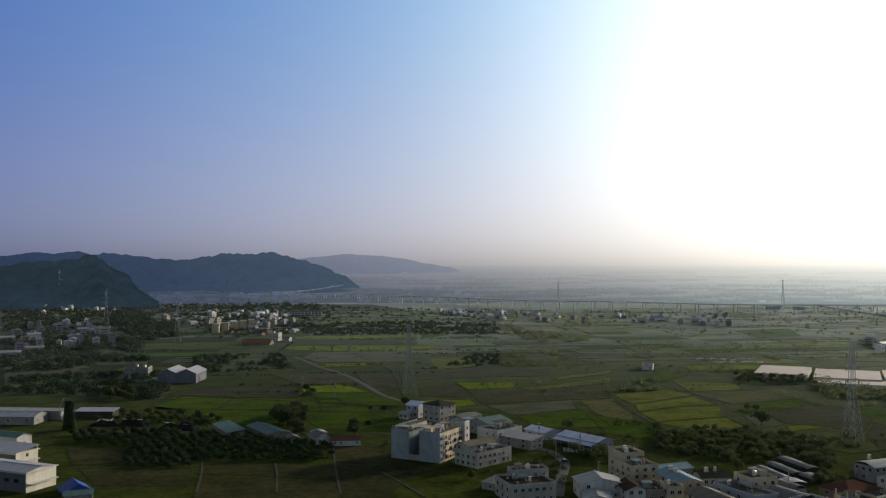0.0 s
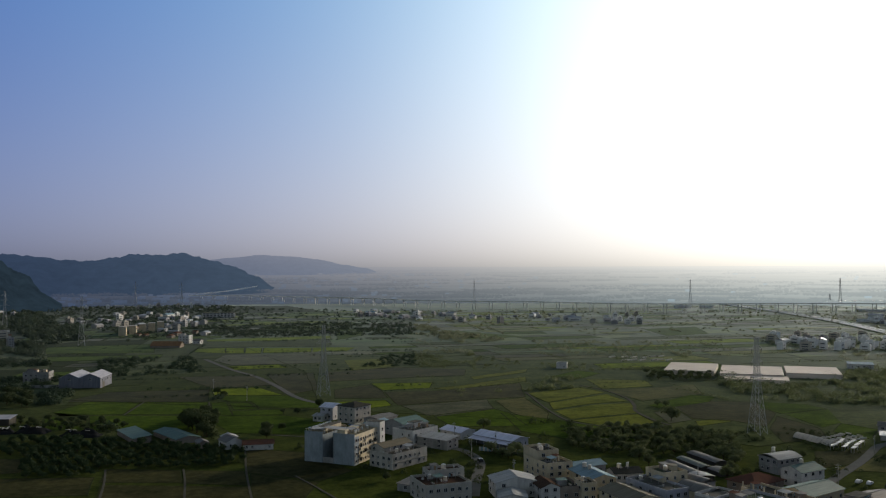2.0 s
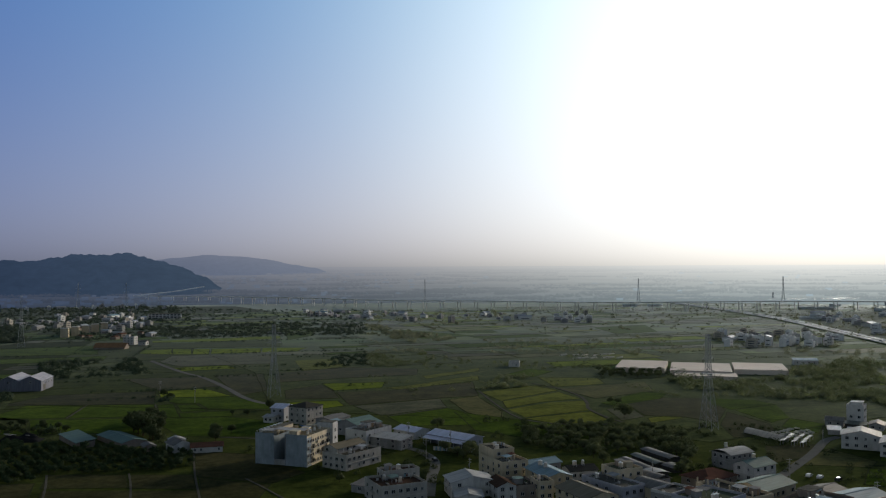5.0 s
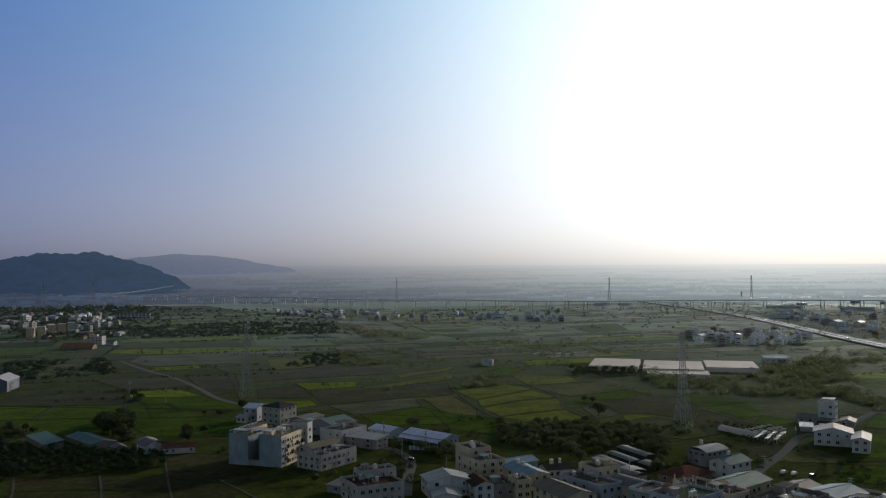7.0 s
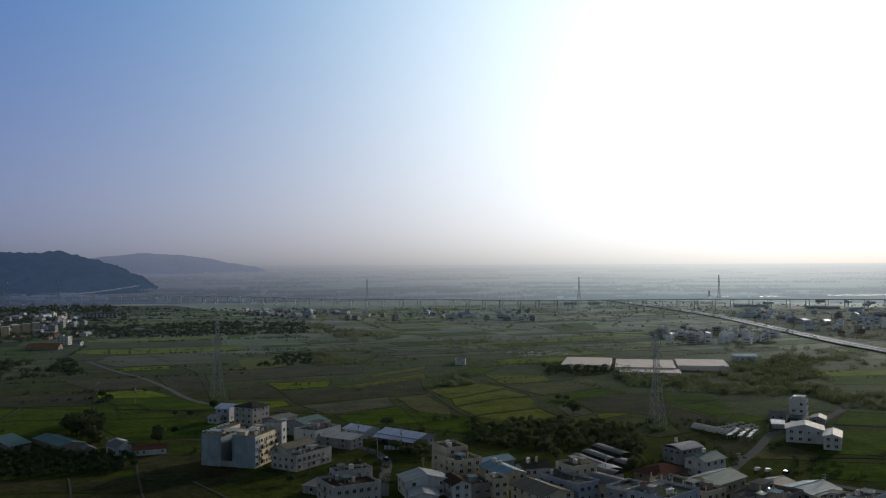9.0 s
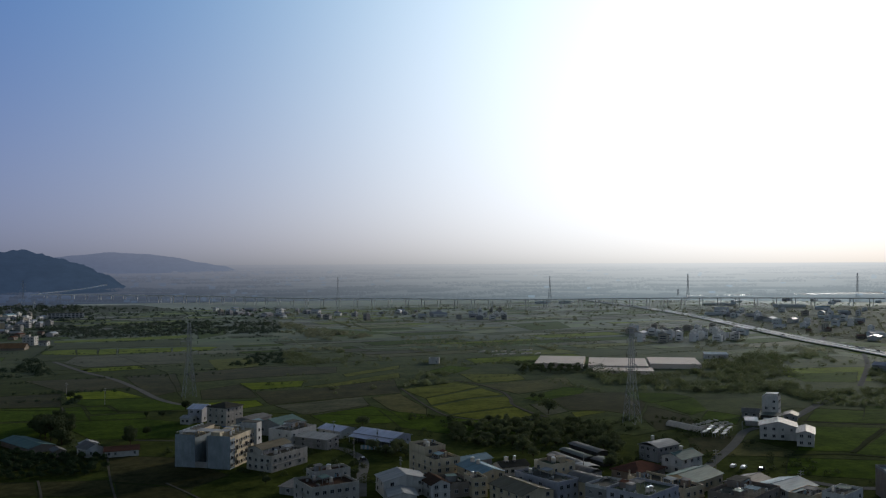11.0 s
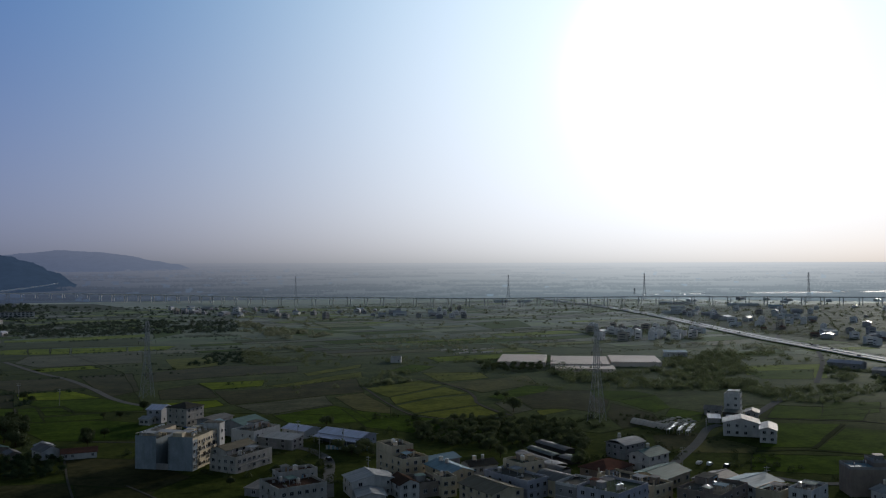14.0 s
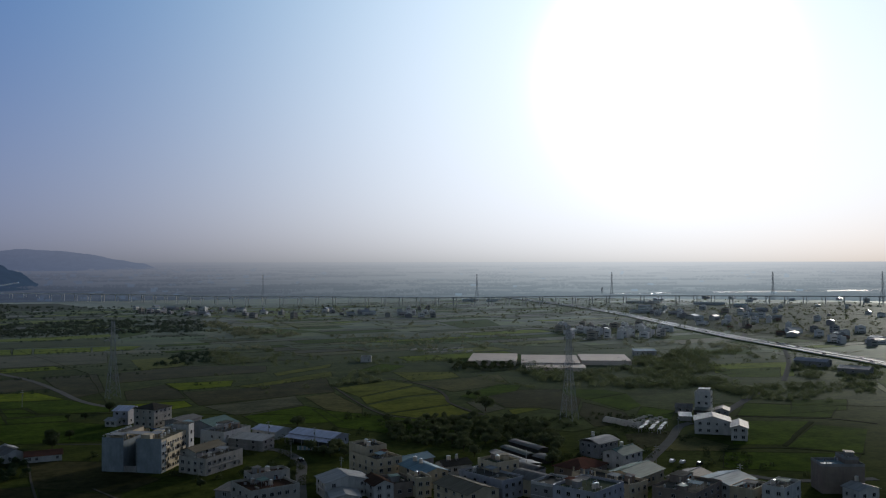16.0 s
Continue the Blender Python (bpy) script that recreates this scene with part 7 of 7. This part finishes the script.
settle(48, (842, 1440), (1401, 1367), (780, 778), (673, 813), (716, 1024))
settle(14, (757, 909), (843, 838), (701, 704), (685, 755))
settle(46, (1153, 2065), (2215, 2139), (1439, 1403), (858, 1549))


def hazy_town():
    """Blocks of far towns below the hills, their haze painted as emission."""
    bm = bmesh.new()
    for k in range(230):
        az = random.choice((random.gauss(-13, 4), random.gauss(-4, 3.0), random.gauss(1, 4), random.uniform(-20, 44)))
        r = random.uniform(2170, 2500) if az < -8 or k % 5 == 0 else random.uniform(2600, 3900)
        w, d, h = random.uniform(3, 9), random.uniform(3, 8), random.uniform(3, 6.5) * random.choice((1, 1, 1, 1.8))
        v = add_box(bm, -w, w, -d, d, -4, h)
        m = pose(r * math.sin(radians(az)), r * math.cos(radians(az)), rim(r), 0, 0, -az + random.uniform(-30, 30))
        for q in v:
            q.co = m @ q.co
    tagged(part("hazy_town", bm, distance("glowing_haze_walls", (0.35, 0.46, 0.55), (1.0, 1.01, 1.02), 0, 95, 0.8, slope=1.0)), "pale blocks of far towns in haze", "houses", kind="stuff")


hazy_town()


def far_town():
    """Distant houses, too small to pick apart, in one mesh."""
    walls = ((9, 13, 10.5, 0, 0), (8, 15, 9.5, 0, 1), (11, 12, 7.0, 0, 2), (12, 16, 6.0, 1, 0), (14, 24, 5.5, 1, 2), (16, 30, 6.0, 1, 0), (8, 12, 13.0, 0, 1), (10, 11, 4.0, 1, 2), (10, 13, 9.0, 0, 0), (15, 26, 6.0, 1, 0))
    bm = bmesh.new()
    for kind, m in FAR_TOWN:
        w, d, h, gabled, tone = walls[kind]
        start = len(bm.faces)
        v0 = len(bm.verts)
        add_box(bm, -w / 2, w / 2, -d / 2, d / 2, 0, h)
        a = len(bm.faces)
        if gabled:
            add_prism(bm, ((-w / 2 - 0.4, h), (w / 2 + 0.4, h), (0, h + w * 0.16)), -d / 2 - 0.4, d / 2 + 0.4)
        else:
            add_box(bm, -w * 0.1, w * 0.3, -d * 0.3, d * 0.1, h, h + 2.6)
        b = len(bm.faces)
        for s in range(max(1, int(h / 3.1))):
            z = s * 3.1 + 1.1
            add_box(bm, -w / 2 - 0.06, w / 2 + 0.06, -d * 0.3, d * 0.3, z, z + 1.3)
            add_box(bm, -w * 0.3, w * 0.3, -d / 2 - 0.06, d / 2 + 0.06, z, z + 1.3)
        bm.faces.ensure_lookup_table()
        bm.verts.ensure_lookup_table()
        for f in bm.faces[start:a]:
            f.material_index = tone
        for f in bm.faces[a:b]:
            f.material_index = 3 + kind % 3 if gabled else tone
        for f in bm.faces[b:]:
            f.material_index = 6
        for v in bm.verts[v0:]:
            v.co = m @ v.co
    ob = part("far_town", bm, M_FARWHITE)
    for m in (M_TOWNCREAM, M_TOWNWALL, M_TOWNROOF, M_WHITETIN, M_BLUETIN, M_TOWNGLASS):
        ob.data.materials.append(m)
    tagged(ob, "distant houses of hazy towns on the plain", "houses", kind="stuff")


far_town()
# rows of orange-lit apartments at the town's edge
for k in range(5):
    ob = thing("apartment_row", -300 + k * 6.5, 1190 + k * 26, 0, 8 + 2 * k, "row of cream four-storey apartments", "apartment block", "apartment rows")
    part("wall", box(-4.5, 4.5, -7, 7, 0, 11), M_CREAM, ob)
    part("parapet", box(-4.7, 4.7, -7.2, 7.2, 11, 11.8), M_PINKISH, ob)
    for s in range(4):
        for j in range(3):
            part("window", box(-4.56, 4.56, -6 + j * 4.3, -4 + j * 4.3, 0.9 + s * 2.7, 2.3 + s * 2.7), M_GLASS, ob)
ob = thing("school_building", -236, 1585, 0, 6, "long pale three-storey school building", "school")
part("wall", box(-28, 28, -5, 5, 0, 8.4), M_WHITE, ob)
part("roof_slab", box(-28.5, 28.5, -5.5, 5.5, 8.4, 9.0), M_DECK, ob)
for s in range(3):
    for j in range(9):
        part("window", box(-26.5 + j * 6.0, -22.8 + j * 6.0, -5.05, 5.05, 0.9 + s * 2.8, 2.3 + s * 2.8), M_GLASS, ob)

# ---- small things ----
def utility_pole(x, y, tall, turn):
    ob = thing("utility_pole", x, y, 0, turn, "grey concrete utility pole with cross bar", "utility pole", "utility poles")
    bm = bmesh.new()
    add_drum(bm, 0, 0, -0.2, tall, 0.17, 8, 0.11)
    part("shaft", bm, M_CONCRETE, ob)
    for z in (tall - 0.6, tall - 1.6):
        part("cross_bar", box(-1.1, 1.1, -0.06, 0.06, z, z + 0.12), M_STEEL, ob)
    bm = bmesh.new()
    add_drum(bm, 0.45, 0, tall - 3.4, tall - 2.4, 0.3, 8)
    part("transformer", bm, M_DECK, ob)


for x, y in ((55, 408), (66, 360), (52, 452), (70, 430), (140, 350), (192, 336), (246, 398), (205, 300), (-70, 600), (-98, 640)):
    if clear_of_houses(x, y, 0.6):
        utility_pole(x, y, random.uniform(8.5, 10.5), random.uniform(0, 180))


def roof_clutter(hx, hy, z, turn):
    ob = thing("roof_canopy", hx, hy, z, turn, "small sheet canopy on roof posts", "canopy", "roof canopies")
    bm = bmesh.new()
    add_slab(bm, ((-2.4, -1.6, 2.5), (2.4, -1.6, 2.5), (2.4, 1.6, 2.1), (-2.4, 1.6, 2.1)), 0.06)
    part("sheet", bm, random.choice((M_GREYTIN, M_BLUETIN, M_TEALTIN, M_WHITETIN)), ob)
    for i in (-2.2, 2.1):
        for j in (-1.4, 1.3):
            part("post", box(i, i + 0.1, j, j + 0.1, 0, 2.1), M_STEEL, ob)


for x, y, z, turn in ((33, 341, 6.7, 106), (136, 296, 8.7, 120), (116, 330, 6.5, 112), (82, 362, 7.9, 106), (175, 286, 6.1, 121), (178, 297, 6.1, 121), (154, 305, 6.3, 112), (205, 277, 6.5, 118), (29, 449, 6.7, 134), (25, 399, 6.9, 134), (197, 284, 4.9, 116)):
    roof_clutter(x, y, z, turn + random.choice((0, 90)))

ob = thing("striped_wall", 71, 421.5, 0, -26, "white and blue panelled yard wall", "wall")
for k in range(22):
    part("panel", box(-11 + k, -10.08 + k, -0.08, 0.08, 0, 1.9), (M_WHITE, M_BLUETIN)[k % 2], ob)
ob = thing("tarpaulin_tent", -145, 353, 0, 35, "blue tarpaulin stretched over a low frame", "tarpaulin")
bm = bmesh.new()
add_prism(bm, ((-5.5, 0.0), (5.5, 0.0), (5.5, 1.0), (0.3, 4.2), (-5.5, 0.9)), -6, 6)
part("sheet", bm, M_TARP, ob)
ob = thing("garden_shed", -139, 342, 0, 20, "low shed with teal sheet roof", "shed")
part("wall", box(-5, 5, -3.5, 3.5, 0, 2.4), M_GREYWALL, ob)
gable_roof(ob, 10, 7, 2.4, 0.9, M_GREYWALL, M_TEALTIN)
for k in range(9):
    a, b = 239 + (k % 3) * 5.4 - (k // 3) * 3.0 + random.uniform(-0.6, 0.6), 404 + (k % 3) * 5.5 + (k // 3) * 3.0 + random.uniform(-0.6, 0.6)
    ob = thing("nursery_table", a, b, 0, 45, "white-roofed nursery rack on thin posts", "nursery rack", "nursery racks")
    part("cover", box(-3.4, 3.4, -0.9, 0.9, 2.2, 2.32), M_BRIGHTTIN, ob)
    for i in (-3.3, 3.1):
        for j in (-0.75, 0.6):
            part("post", box(i, i + 0.15, j, j + 0.15, 0, 2.2), M_STEEL, ob)
for k in range(26):
    a, b = 244 + (k % 9) * 2.4 + random.uniform(-1, 1), 425 + (k % 9) * 1.2 + (k // 9) * 6 + random.uniform(-1, 1)
    ob = thing("seed_tray", a, b, 0, 26, "white plastic covered seedling bed", "seedling bed", "seedling beds")
    bm = bmesh.new()
    add_prism(bm, ((-0.6, 0), (0.6, 0), (0.45, 0.5), (0, 0.7), (-0.45, 0.5)), -1.3, 1.3)
    part("cover", bm, M_PLASTIC, ob)
for k in range(12):
    a, b = 255 + (k % 6) * 9 + random.uniform(-3, 3), 815 + (k // 6) * 26 + random.uniform(-6, 6)
    ob = thing("low_tunnel", a, b, 0, -53 + random.uniform(-6, 6), "short white plastic crop tunnel", "crop tunnel", "crop tunnels")
    bm = bmesh.new()
    add_prism(bm, ((-1.0, 0), (1.0, 0), (0.8, 0.8), (0, 1.2), (-0.8, 0.8)), -5, 5)
    part("film", bm, M_PLASTIC, ob)
